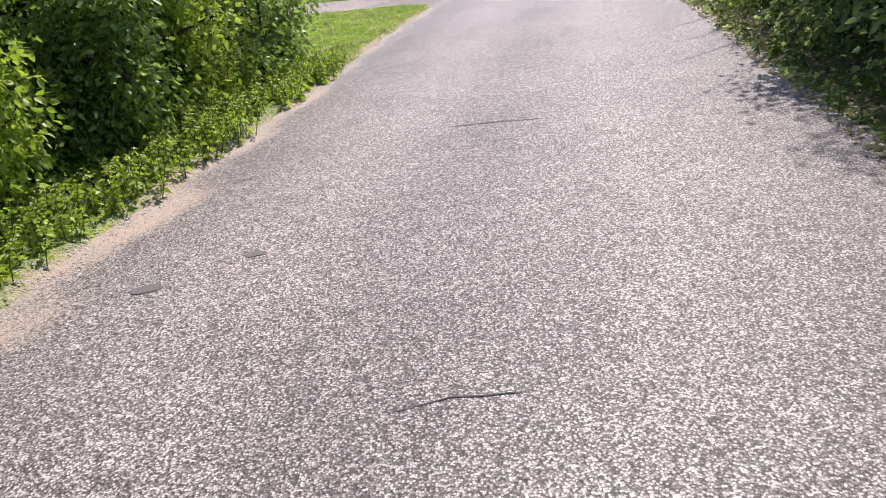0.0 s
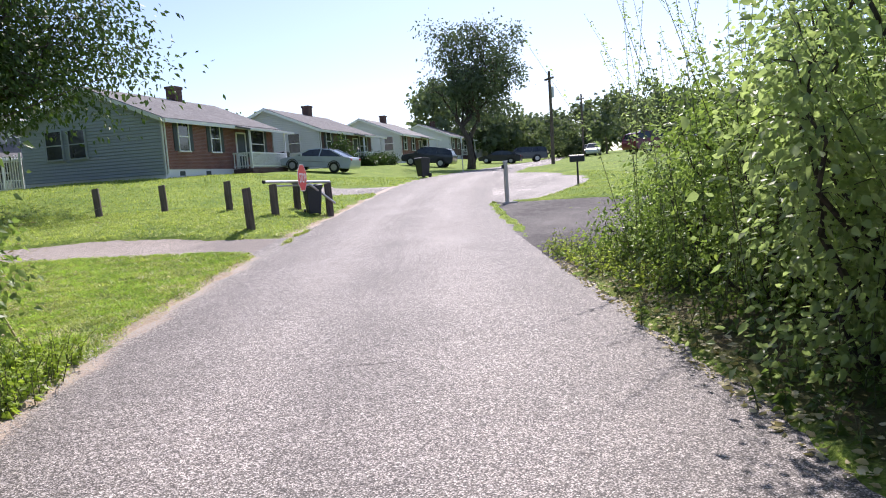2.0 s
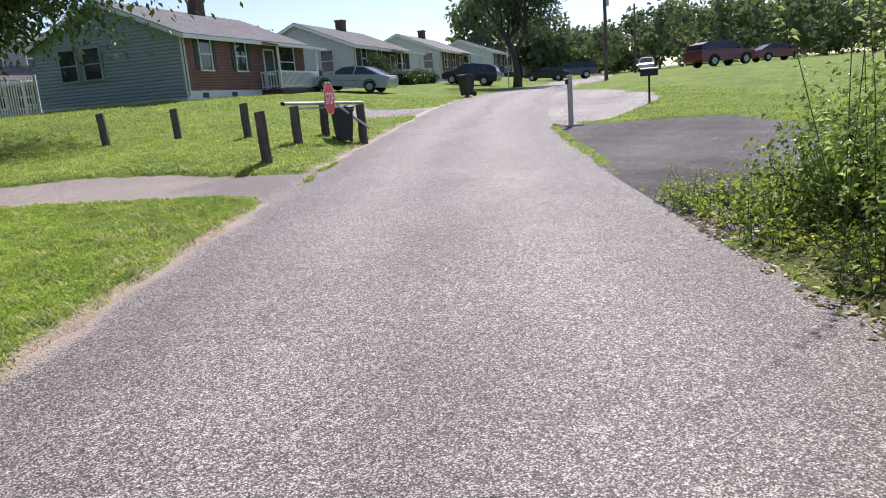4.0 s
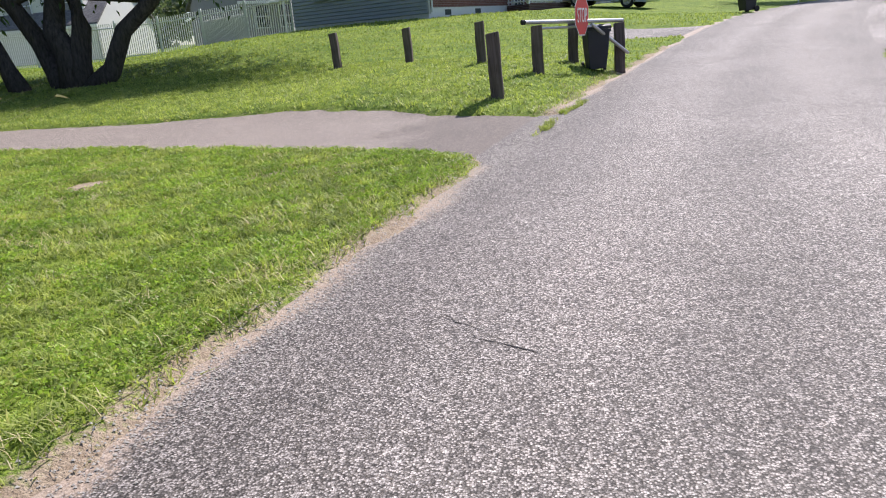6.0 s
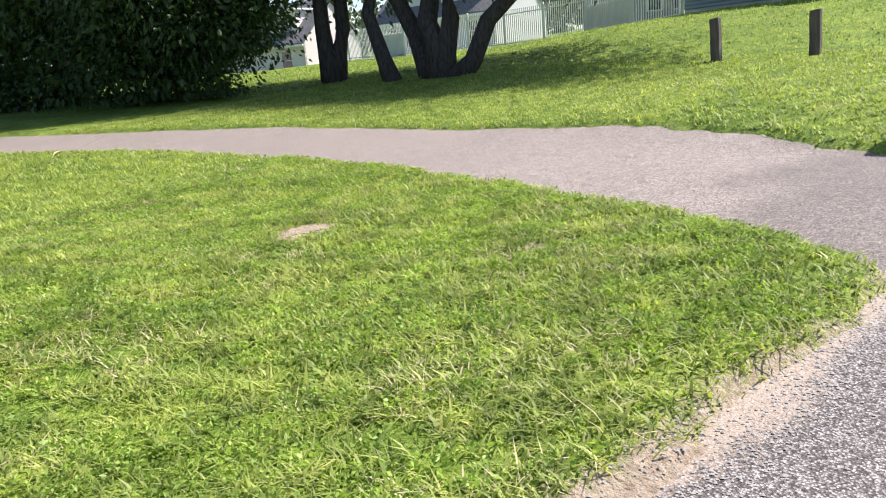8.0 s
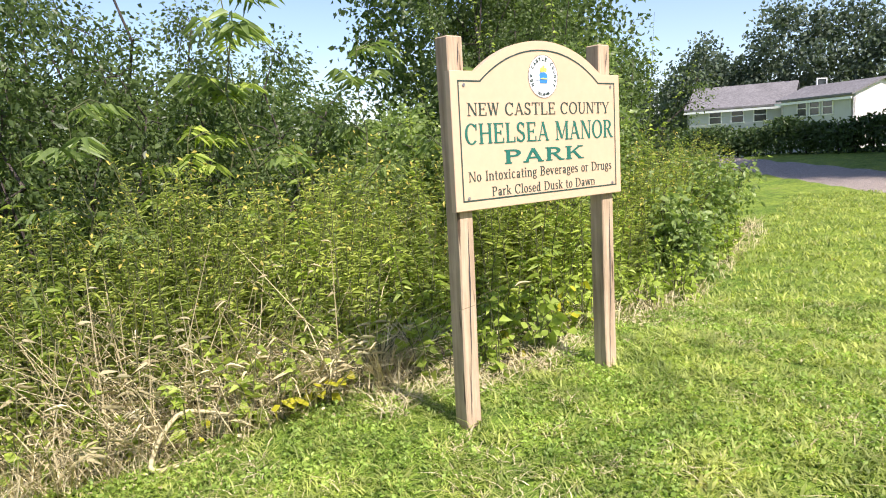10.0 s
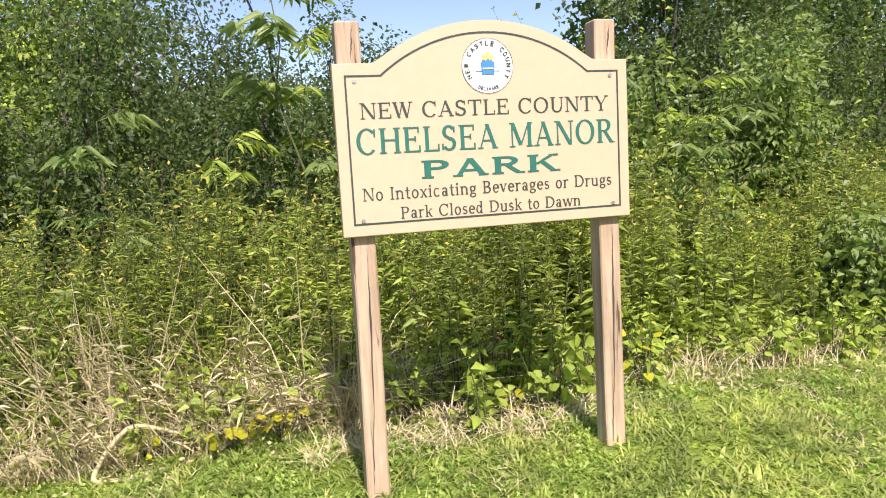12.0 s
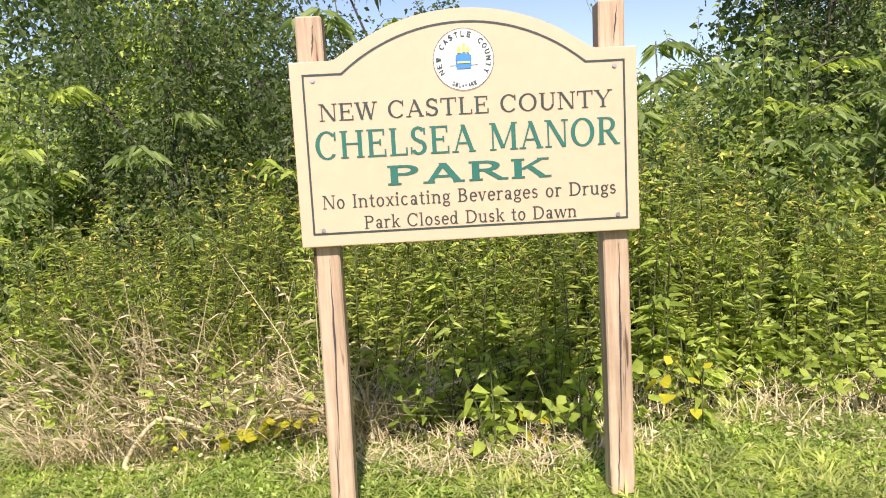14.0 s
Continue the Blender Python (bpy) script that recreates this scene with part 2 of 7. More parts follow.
def brick(bm, x0, x1, y0, y1, z0, z1, m=None, bevel=0.0):
    """A box between two corners."""
    vs = [bm.verts.new(Vector((x, y, z)) if m is None else m @ Vector((x, y, z)))
          for x in (x0, x1) for y in (y0, y1) for z in (z0, z1)]
    fs = [bm.faces.new([vs[i] for i in f]) for f in
          ((0, 1, 3, 2), (4, 6, 7, 5), (0, 4, 5, 1), (2, 3, 7, 6), (0, 2, 6, 4), (1, 5, 7, 3))]
    if bevel:
        bmesh.ops.bevel(bm, geom=list({e for f in fs for e in f.edges}), offset=bevel, segments=1, affect='EDGES', profile=0.5)
    return bm


def boxes(*rows, bevel=0.0):
    bm = bmesh.new()
    for r in rows:
        brick(bm, *r, bevel=bevel)
    return bm


def prism(outline, depth, axis="y", at=0.0):
    """An outline in the x-z plane, pushed along y from at to at + depth."""
    bm = bmesh.new()
    front = [bm.verts.new((x, at, z)) for x, z in outline]
    back = [bm.verts.new((x, at + depth, z)) for x, z in outline]
    bm.faces.new(front)
    bm.faces.new(back[::-1])
    k = len(outline)
    for i in range(k):
        bm.faces.new((front[i], back[i], back[(i + 1) % k], front[(i + 1) % k]))
    return bm


def tube(bm, pts, radii, sides=6, cap=True):
    """A tapered tube along points."""
    rings = []
    pts = [Vector(p) for p in pts]
    for i, p in enumerate(pts):
        d = (pts[min(i + 1, len(pts) - 1)] - pts[max(i - 1, 0)]).normalized()
        a = d.orthogonal().normalized() if abs(d.z) > 0.99 else d.cross(Vector((0, 0, 1))).normalized()
        b = d.cross(a)
        rr = float(radii[i])
        rings.append([bm.verts.new(p + rr * (math.cos(k * math.tau / sides) * a + math.sin(k * math.tau / sides) * b))
                      for k in range(sides)])
    for r, s in zip(rings, rings[1:]):
        for k in range(sides):
            bm.faces.new((r[k], r[(k + 1) % sides], s[(k + 1) % sides], s[k]))
    if cap:
        bm.faces.new(rings[0][::-1])
        bm.faces.new(rings[-1])
    return bm


def cyl(bm, p, q, r0, r1=None, sides=12):
    return tube(bm, [p, q], [r0, r0 if r1 is None else r1], sides)


def fast_mesh(name, co, tris, material, smooth=False):
    me = bpy.data.meshes.new(name)
    co, tris = np.asarray(co, np.float32), np.asarray(tris, np.int32)
    me.vertices.add(len(co))
    me.vertices.foreach_set("co", co.ravel())
    me.loops.add(tris.size)
    me.loops.foreach_set("vertex_index", tris.ravel())
    me.polygons.add(len(tris))
    me.polygons.foreach_set("loop_start", np.arange(len(tris), dtype=np.int32) * tris.shape[1])
    me.update(calc_edges=True)
    me.validate()
    if smooth:
        me.polygons.foreach_set("use_smooth", np.ones(len(tris), bool))
    me.materials.append(material)
    return me


def unit(v):
    return v / np.maximum(np.linalg.norm(v, axis=-1, keepdims=True), 1e-9)


def leaf_mesh(name, base, way, length, width, material, rng, fold=0.25, droop=0.15, full=False):
    """Single leaves, folded along the rib: base points, ways, lengths and widths."""
    n = len(base)
    way = unit(way)
    side = unit(np.cross(way, rng.normal(size=(n, 3))))
    up = np.cross(side, way)
    L, W = np.asarray(length).reshape(-1, 1) * np.ones((n, 1)), np.asarray(width).reshape(-1, 1) * np.ones((n, 1))
    sink = np.array([0, 0, -1.0]) * L * droop
    if full:
        a, b, c = 0.28, 0.62, 1.0
        co = np.stack([base, base + way * L * a + side * W * 0.5 + up * W * fold, base + way * L * b + side * W * 0.42 + up * W * fold * 0.7 + sink * 0.4,
                       base + way * L * c + sink, base + way * L * b - side * W * 0.42 + up * W * fold * 0.7 + sink * 0.4,
                       base + way * L * a - side * W * 0.5 + up * W * fold], 1)
        t = np.array([[0, 1, 2], [0, 2, 3], [0, 3, 4], [0, 4, 5]])
    else:
        co = np.stack([base, base + way * L * 0.45 + side * W * 0.5 + up * W * fold, base + way * L + sink,
                       base + way * L * 0.45 - side * W * 0.5 + up * W * fold], 1)
        t = np.array([[0, 1, 2], [0, 2, 3]])
    k = co.shape[1]
    tris = (t[None] + (np.arange(n) * k)[:, None, None]).reshape(-1, 3)
    return fast_mesh(name, co.reshape(-1, 3), tris, material)


def under(name, me, parent, label=""):
    ob = new(name, me)
    ob.parent = parent
    if label:
        ob["label"] = label
    return ob


def step01(v):
    v = np.clip(v, 0.0, 1.0)
    return v * v * (3 - 2 * v)


# ---- the lie of the land ----
def road_middle(y):
    y = np.asarray(y, float)
    bend = np.where(y < 17, 0.0, np.where(y < 49, 0.0050 * (y - 17) ** 2, 0.0050 * 32 ** 2 + 0.32 * (y - 49)))
    return -0.8 + 0.24 * y + bend


def half_road(y):
    return 2.52 + 0.5 * step01((np.asarray(y, float) - 40) / 20)


def height(x, y):
    """The ground's height."""
    x, y = np.asarray(x, float), np.asarray(y, float)
    yy = np.clip(y, -40, 230)
    z = 0.0275 * yy + 0.45 * step01((y - 24) / 18)
    left = np.clip(road_middle(y) - half_road(y) - x, 0, 80)
    right = np.clip(x - road_middle(y) - half_road(y), 0, 80)
    z = z + 0.012 * np.clip(left - 2, 0, 35) * (1 - step01((y - 32) / 10))
    z = z + 0.84 * step01(left / 12) * step01((y - 27) / 14) * (1 - step01((-6 - x) / 15))
    z = z + 0.27 * step01(left / 1.2) * step01((y - 19.6) / 2.6) * (1 - step01((y - 26) / 4)) * step01((x + 6) / 5)
    z = z + 0.5 * step01(right / 9) * step01((y - 20) / 12)
    z = z - 1.3 * step01((-36 - x) / 15)
    z = z + 0.21 * step01((2.9 - np.hypot(x + 4.1, y - 12.9)) / 2.2)
    return z


def hz(x, y):
    return float(height(x, y))


def wob(x, y, s=1.0, seed=0.0):
    """A smooth irregular number about -1 to 1 for edges."""
    x, y = np.asarray(x, float) * s, np.asarray(y, float) * s
    return (np.sin(1.7 * x + 0.6 * y + seed) + np.sin(-1.1 * x + 2.3 * y + 1.3 + seed) + np.sin(3.9 * x - 2.9 * y + 2.1 * seed)
            + 0.6 * np.sin(7.3 * x + 5.1 * y + seed)) / 3.2


def path_middle(x):
    """The footpath leaves the road and bends away to the left."""
    x = np.asarray(x, float)
    return 18.45 + 1.4 * (1 - np.exp(np.clip(x, -80, 3) / 2.6)) - 0.22 * np.clip(-x - 10, 0, 60)


def half_path(x):
    x = np.asarray(x, float)
    return 1.2 + 0.25 * step01((x + 6) / 4) + 0.3 * step01(x / 1.4)


def off_paved(x, y):
    """Metres from the nearest paved edge: below 0 on the road, the footpath, the side way or the parking pad."""
    road = np.abs(x - road_middle(y)) - half_road(y) + np.where(x < road_middle(y), 0.12 + 0.2 * step01((12 - y) / 4), 0.0)
    pth = np.where(x < road_middle(y), np.abs(y - path_middle(x)) - half_path(x), 9.0)
    way = np.maximum(np.abs(y - (34.5 - 0.25 * (x - 6))) - 2.0, np.maximum(3.6 - x, x - 12))
    r = x - road_middle(y) - half_road(y)
    apron = np.maximum(r - 4.3 * (1 - step01((y - 31) / 15)), 25.0 + 1.6 * np.maximum(r - 1.6, 0) + 0.15 * wob(x, y, 1.1) - y)
    way = np.minimum(way, np.maximum(apron, -r - 1.0))
    pad = np.maximum(np.maximum(0.3 - 0.3 * step01((17.5 - y) / 2.5) - r, r - 5.0 - 0.15 * (22 - y)), np.maximum(11.5 - y, y - (25.1 - 0.45 * r)))
    return np.minimum(np.minimum(road, pth), np.minimum(way, pad)), road, pth, pad, way


# ---- ground, road, footpath, parking pad ----
def graded(lo, a, b, hi, fine, grow=1.22):
    """Stations that are fine between a and b and widen outwards."""
    mid = list(np.arange(a, b + fine / 2, fine))
    for end, sign in ((hi, 1), (lo, -1)):
        s, out = fine, []
        p = mid[-1] if sign > 0 else mid[0]
        while (p < end) if sign > 0 else (p > end):
            s = min(s * grow, 60)
            p += sign * s
            out.append(p)
        mid = mid + out if sign > 0 else out[::-1] + mid
    return np.array(mid)


def grid_sheet(name, xs, ys, zfun, material, dirtfun=None, keep=None):
    X, Y = np.meshgrid(xs, ys)
    Z = zfun(X, Y)
    ny, nx = X.shape
    i = np.arange(nx * ny).reshape(ny, nx)
    quads = np.stack([i[:-1, :-1], i[:-1, 1:], i[1:, 1:], i[1:, :-1]], -1).reshape(-1, 4)
    if keep is not None:
        k = keep(X, Y).ravel()
        quads = quads[k[quads].any(1)]
    me = fast_mesh(name, np.stack([X, Y, Z], -1).reshape(-1, 3), quads, material, True)
    a = me.attributes.new("dirt", 'FLOAT', 'POINT')
    n_kept = len(me.vertices)
    a.data.foreach_set("value", (dirtfun(X, Y) if dirtfun else 0 * X).astype(np.float32).ravel()[:n_kept])
    if dirtfun is None:
        a = me.attributes.new("wear", 'FLOAT', 'POINT')
        a.data.foreach_set("value", (0.5 + 0.4 * wob(X, Y, 0.55, 1.0) + 0.15 * wob(X, Y, 2.5)).astype(np.float32).ravel()[:n_kept])
    if dirtfun is ground_dirt:
        a = me.attributes.new("mulch", 'FLOAT', 'POINT')
        a.data.foreach_set("value", ground_mulch(X, Y).astype(np.float32).ravel()[:n_kept])
    return new(name, me)


BARE = [(-3.24, 15.83, 0.17, 0.26), (-1.35, 16.2, 0.12, 0.06), (-3.95, 13.1, 0.16, 0.07)]


def ground_z(x, y):
    d = off_paved(x, y)[0] + 0.10 * wob(x, y, 2.3) + 0.05 * wob(x, y, 7.0, 2.0)
    return height(x, y) - 0.07 + 0.105 * step01((d + 0.12) / 0.3) + 0.03 * wob(x, y, 0.5) * step01(d / 2) + 0.012 * wob(x, y, 3.1, 4.0) * step01(d)


def ground_dirt(x, y):
    all_d, road, pth, pad, way = off_paved(x, y)
    edge = np.exp(-(np.clip(road - 0.02, 0, 9) / 0.17) ** 2) * (0.65 + 0.5 * wob(x, y, 2.2, 1.0)) * (x < road_middle(y)) * (y < 30)
    out = np.clip(edge, 0, 1) + 0.35 * np.exp(-(np.clip(pth, 0, 9) / 0.1) ** 2) * (0.5 + 0.5 * wob(x, y, 3.0))
    for bx, by, rx, ry in BARE:
        q = ((x - bx) / rx) ** 2 + ((y - by) / ry) ** 2 + 0.6 * wob(x, y, 6.0)
        out = out + np.clip(1.5 - q, 0, 1) * 0.9
    return np.clip(out, 0, 1)


def thicket_edge(x):
    """The y up to which weeds grow, left of the road."""
    x = np.asarray(x, float)
    return np.where(x > -2.0, 8.7 - 0.5 * (x + 2.0), np.where(x > -4.0, 11.0 + 1.05 * (-2.0 - x), np.where(x > -5.5, 13.1 + 0.453 * (-4.0 - x), 13.78 + 0.2 * (-5.5 - x))))


def in_thicket(x, y):
    return (x < road_middle(y) - half_road(y) - 0.1) & (y < thicket_edge(x) + 0.25 * wob(x, y, 1.5))


def ground_mulch(x, y):
    """Leaf litter under the thickets on both sides of the road."""
    left = step01((thicket_edge(x) + 0.25 * wob(x, y, 1.5) - y + 0.1) / 0.4) * step01((road_middle(y) - half_road(y) - x + 0.05) / 0.3)
    r = x - road_middle(y) - half_road(y)
    right = step01((r + 0.02) / 0.25) * step01((5.5 - r) / 1.0) * step01((12.6 - y + 0.3 * wob(x, y, 1.2)) / 0.8)
    return np.clip(left * step01((x + 12.5) / 1.2) + right, 0, 1) * (0.8 + 0.2 * wob(x, y, 4.0))


ground = grid_sheet("ground", graded(-1500, -12, 12, 1500, 0.12), graded(-900, -2, 32, 2200, 0.14), ground_z, M_LAWN, ground_dirt)
tagged(ground, "mown green lawn with bare soil patches and worn edges", "lawn", kind="structure")


def road_dirt(x, y):
    d = off_paved(x, y)[1]
    edge_l = (x < road_middle(y)) * np.clip(1.0 - (-d - 0.0) / (0.16 + 0.25 * step01((8 - y) / 4)) + 0.55 * wob(x, y, 1.8, 3.0), 0, 1) * 0.75 * step01(off_paved(x, y)[2] / 0.4)
    blot = np.clip(1.4 - (((x + 1.2) / 0.5) ** 2 + ((y - 4.6) / 1.4) ** 2), 0, 1) * 0.14
    return np.clip(edge_l + blot, 0, 0.9)


def road_wear(x, y):
    """Tyres polish two tracks; the margins and a little of the middle stay dark."""
    u = (x - road_middle(y)) / half_road(y) + 0.05 * wob(x, y * 0.35, 1.1, 2.0)
    tracks = np.exp(-((np.abs(u - 0.04) - 0.34) / 0.14) ** 2)
    margin = step01((np.abs(u - 0.02) - 0.58) / 0.22)
    middle = np.exp(-((u + 0.02) / 0.17) ** 2)
    return np.clip(0.46 + 0.22 * tracks - 0.12 * middle - 0.18 * margin + 0.05 * wob(x, y, 0.9, 5.0), 0, 1)


def road_z(x, y):
    across = (x - road_middle(y)) / half_road(y)
    return height(x, y) - 0.015 + 0.02 * (1 - np.clip(across, -1, 1) ** 2)


def strip(name, ys, mid, half, material, zfun, n=24, dirt=None):
    """A paved strip along y about a middle line."""
    s = np.linspace(-1, 1, n)
    Y = np.repeat(ys[:, None], n, 1)
    X = mid(Y) + half(Y) * s[None]
    i = np.arange(X.size).reshape(X.shape)
    quads = np.stack([i[:-1, :-1], i[:-1, 1:], i[1:, 1:], i[1:, :-1]], -1).reshape(-1, 4)
    me = fast_mesh(name, np.stack([X, Y, zfun(X, Y)], -1).reshape(-1, 3), quads, material, True)
    a = me.attributes.new("dirt", 'FLOAT', 'POINT')
    a.data.foreach_set("value", (dirt(X, Y) if dirt else 0 * X).astype(np.float32).ravel())
    a = me.attributes.new("wear", 'FLOAT', 'POINT')
    a.data.foreach_set("value", road_wear(X, Y).astype(np.float32).ravel())
    return new(name, me)


road_ys = np.concatenate([np.arange(-14, 32, 0.12), np.arange(32, 230, 1.5)])
road = strip("road", road_ys, road_middle, lambda y: half_road(y) + 0.12, M_ROAD, road_z, 44, road_dirt)
tagged(road, "worn pale grey asphalt street with sandy edges and cracks", "road", kind="structure")


def path_strip():
    xs = np.concatenate([np.arange(-60, -12, 0.6), np.arange(-12, 2.6, 0.12)])
    t = np.linspace(-1, 1, 20)
    X = np.repeat(xs[:, None], 20, 1)
    half = half_path(X) + 0.1
    Y = path_middle(X) + half * t[None]
    i = np.arange(X.size).reshape(X.shape)
    quads = np.stack([i[:-1, :-1], i[1:, :-1], i[1:, 1:], i[:-1, 1:]], -1).reshape(-1, 4)
    quads = quads[(X.ravel() < road_middle(Y.ravel()) - half_road(Y.ravel()) + 0.6)[quads].all(1)]
    me = fast_mesh("footpath", np.stack([X, Y, height(X, Y) - 0.024 + 0.006 * step01((-0.3 - X) / 1.5)], -1).reshape(-1, 3), quads, M_PATH, True)
    a = me.attributes.new("dirt", 'FLOAT', 'POINT')
    a.data.foreach_set("value", np.zeros(len(me.vertices), np.float32))
    a = me.attributes.new("wear", 'FLOAT', 'POINT')
    worn = 0.54 - 0.46 * step01((X + 1.3 + 0.5 * wob(X, Y, 1.3)) / 1.5) + 0.05 * wob(X, Y, 1.7, 3.0)
    a.data.foreach_set("value", np.clip(worn, 0, 1).astype(np.float32).ravel())
    return tagged(new("footpath", me), "narrow grey asphalt footpath curving across the lawn", "path", kind="structure")


path_strip()


def pad_sheet(name, x0, x1, y0, y1, index, material, label, step=0.2, lift=-0.014):
    xs, ys = np.arange(x0, x1, step), np.arange(y0, y1, step)
    X, Y = np.meshgrid(xs, ys)
    ob = grid_sheet(name, xs, ys, lambda x, y: height(x, y) + lift, material, None, lambda x, y: off_paved(x, y)[index] < 0.1)
    return tagged(ob, label, "pavement", kind="structure")


pad_sheet("pavement_parking", 4, 18, 10.5, 27, 3, M_PAD, "cracked dark asphalt parking pad beside the road")
pad_sheet("pavement_side_way", 3, 10.5, 30, 40, 4, M_ROAD, "pale side way joining the street", lift=-0.022)
pad_sheet("pavement_apron", 8.5, 20, 25, 47, 4, M_ROAD, "pale worn asphalt apron widening the street beside the mailbox", lift=-0.026)


def crack(x, y, length, turn, width=0.02, seed=1):
    """A tarred crack, a thin uneven ribbon on the road."""
    r = random.Random(seed)
    bm = bmesh.new()
    k = max(5, int(length / 0.09))
    rows = []
    for i in range(k + 1):
        s = i / k - 0.5
        px, py = x + s * length * math.cos(turn) + r.uniform(-.008, .008), y + s * length * math.sin(turn) + r.uniform(-.012, .012) + 0.012 * math.sin(s * 7 + seed)
        w = width * r.uniform(0.25, 0.6) * (1 - abs(2 * s) ** 3)
        rows.append([bm.verts.new((px, py + o * w, float(road_z(px, py)) + 0.003)) for o in (-1, 1)])
    for a, b in zip(rows, rows[1:]):
        bm.faces.new((a[0], b[0], b[1], a[1]))
    ob = part("crack", bm, M_CRACK, road)
    return ob


for i, (cx, cy, cl, ct) in enumerate([(0.0, 2.12, 0.55, 0.03), (0.65, 5.72, 0.85, -0.16), (1.35, 8.66, 0.8, -0.1), (-1.25, 5.1, 0.4, 0.15),
                                      (0.82, 12.55, 0.32, -0.75), (1.05, 12.3, 0.5, -0.6), (3.35, 6.9, 0.45, 0.1), (3.53, 11.3, 0.4, 0.1)]):
    crack(cx, cy, cl, ct, 0.022 if i == 1 else 0.009, i + 1)
for i, (ox, oy, orad) in enumerate([(-0.95, 3.66, 0.05), (-1.46, 3.4, 0.065)]):
    bm = bmesh.new()
    vs = [bm.verts.new((ox + orad * (1.25 + 0.25 * math.sin(3 * q + i)) * math.cos(q * math.tau / 14), oy + orad * (0.8 + 0.15 * math.cos(2 * q)) * math.sin(q * math.tau / 14),
                        float(road_z(ox, oy)) + 0.003)) for q in range(14)]
    bm.faces.new(vs)
    part("oil_spot", bm, plain("oil_spot", (0.12, 0.11, 0.105), 0.6, vary=0.3, scale=30), road, "dark round stain")


# ---- the park sign ----
def words(text, width, cap, material, parent, name):
    """One letter or line in the plain font, its capitals cap high, its middle at the origin."""
    cu = bpy.data.curves.new(name, 'FONT')
    cu.body, cu.size, cu.extrude = text, 1.0, 0.0015
    ob = new(name, cu)
    me = bpy.data.meshes.new_from_object(ob.evaluated_get(bpy.context.evaluated_depsgraph_get()))
    bpy.data.objects.remove(ob)
    co = np.array([v.co[:] for v in me.vertices])
    low, high = co.min(0), co.max(0)
    out = np.stack([(co[:, 0] - (low[0] + high[0]) / 2) * width / (high[0] - low[0]), -co[:, 2], co[:, 1] * cap / 0.70 - cap / 2], 1)
    me.vertices.foreach_set("co", out.astype(np.float32).ravel())
    me.update()
    me.materials.clear()
    me.materials.append(material)
    return under(name, me, parent)


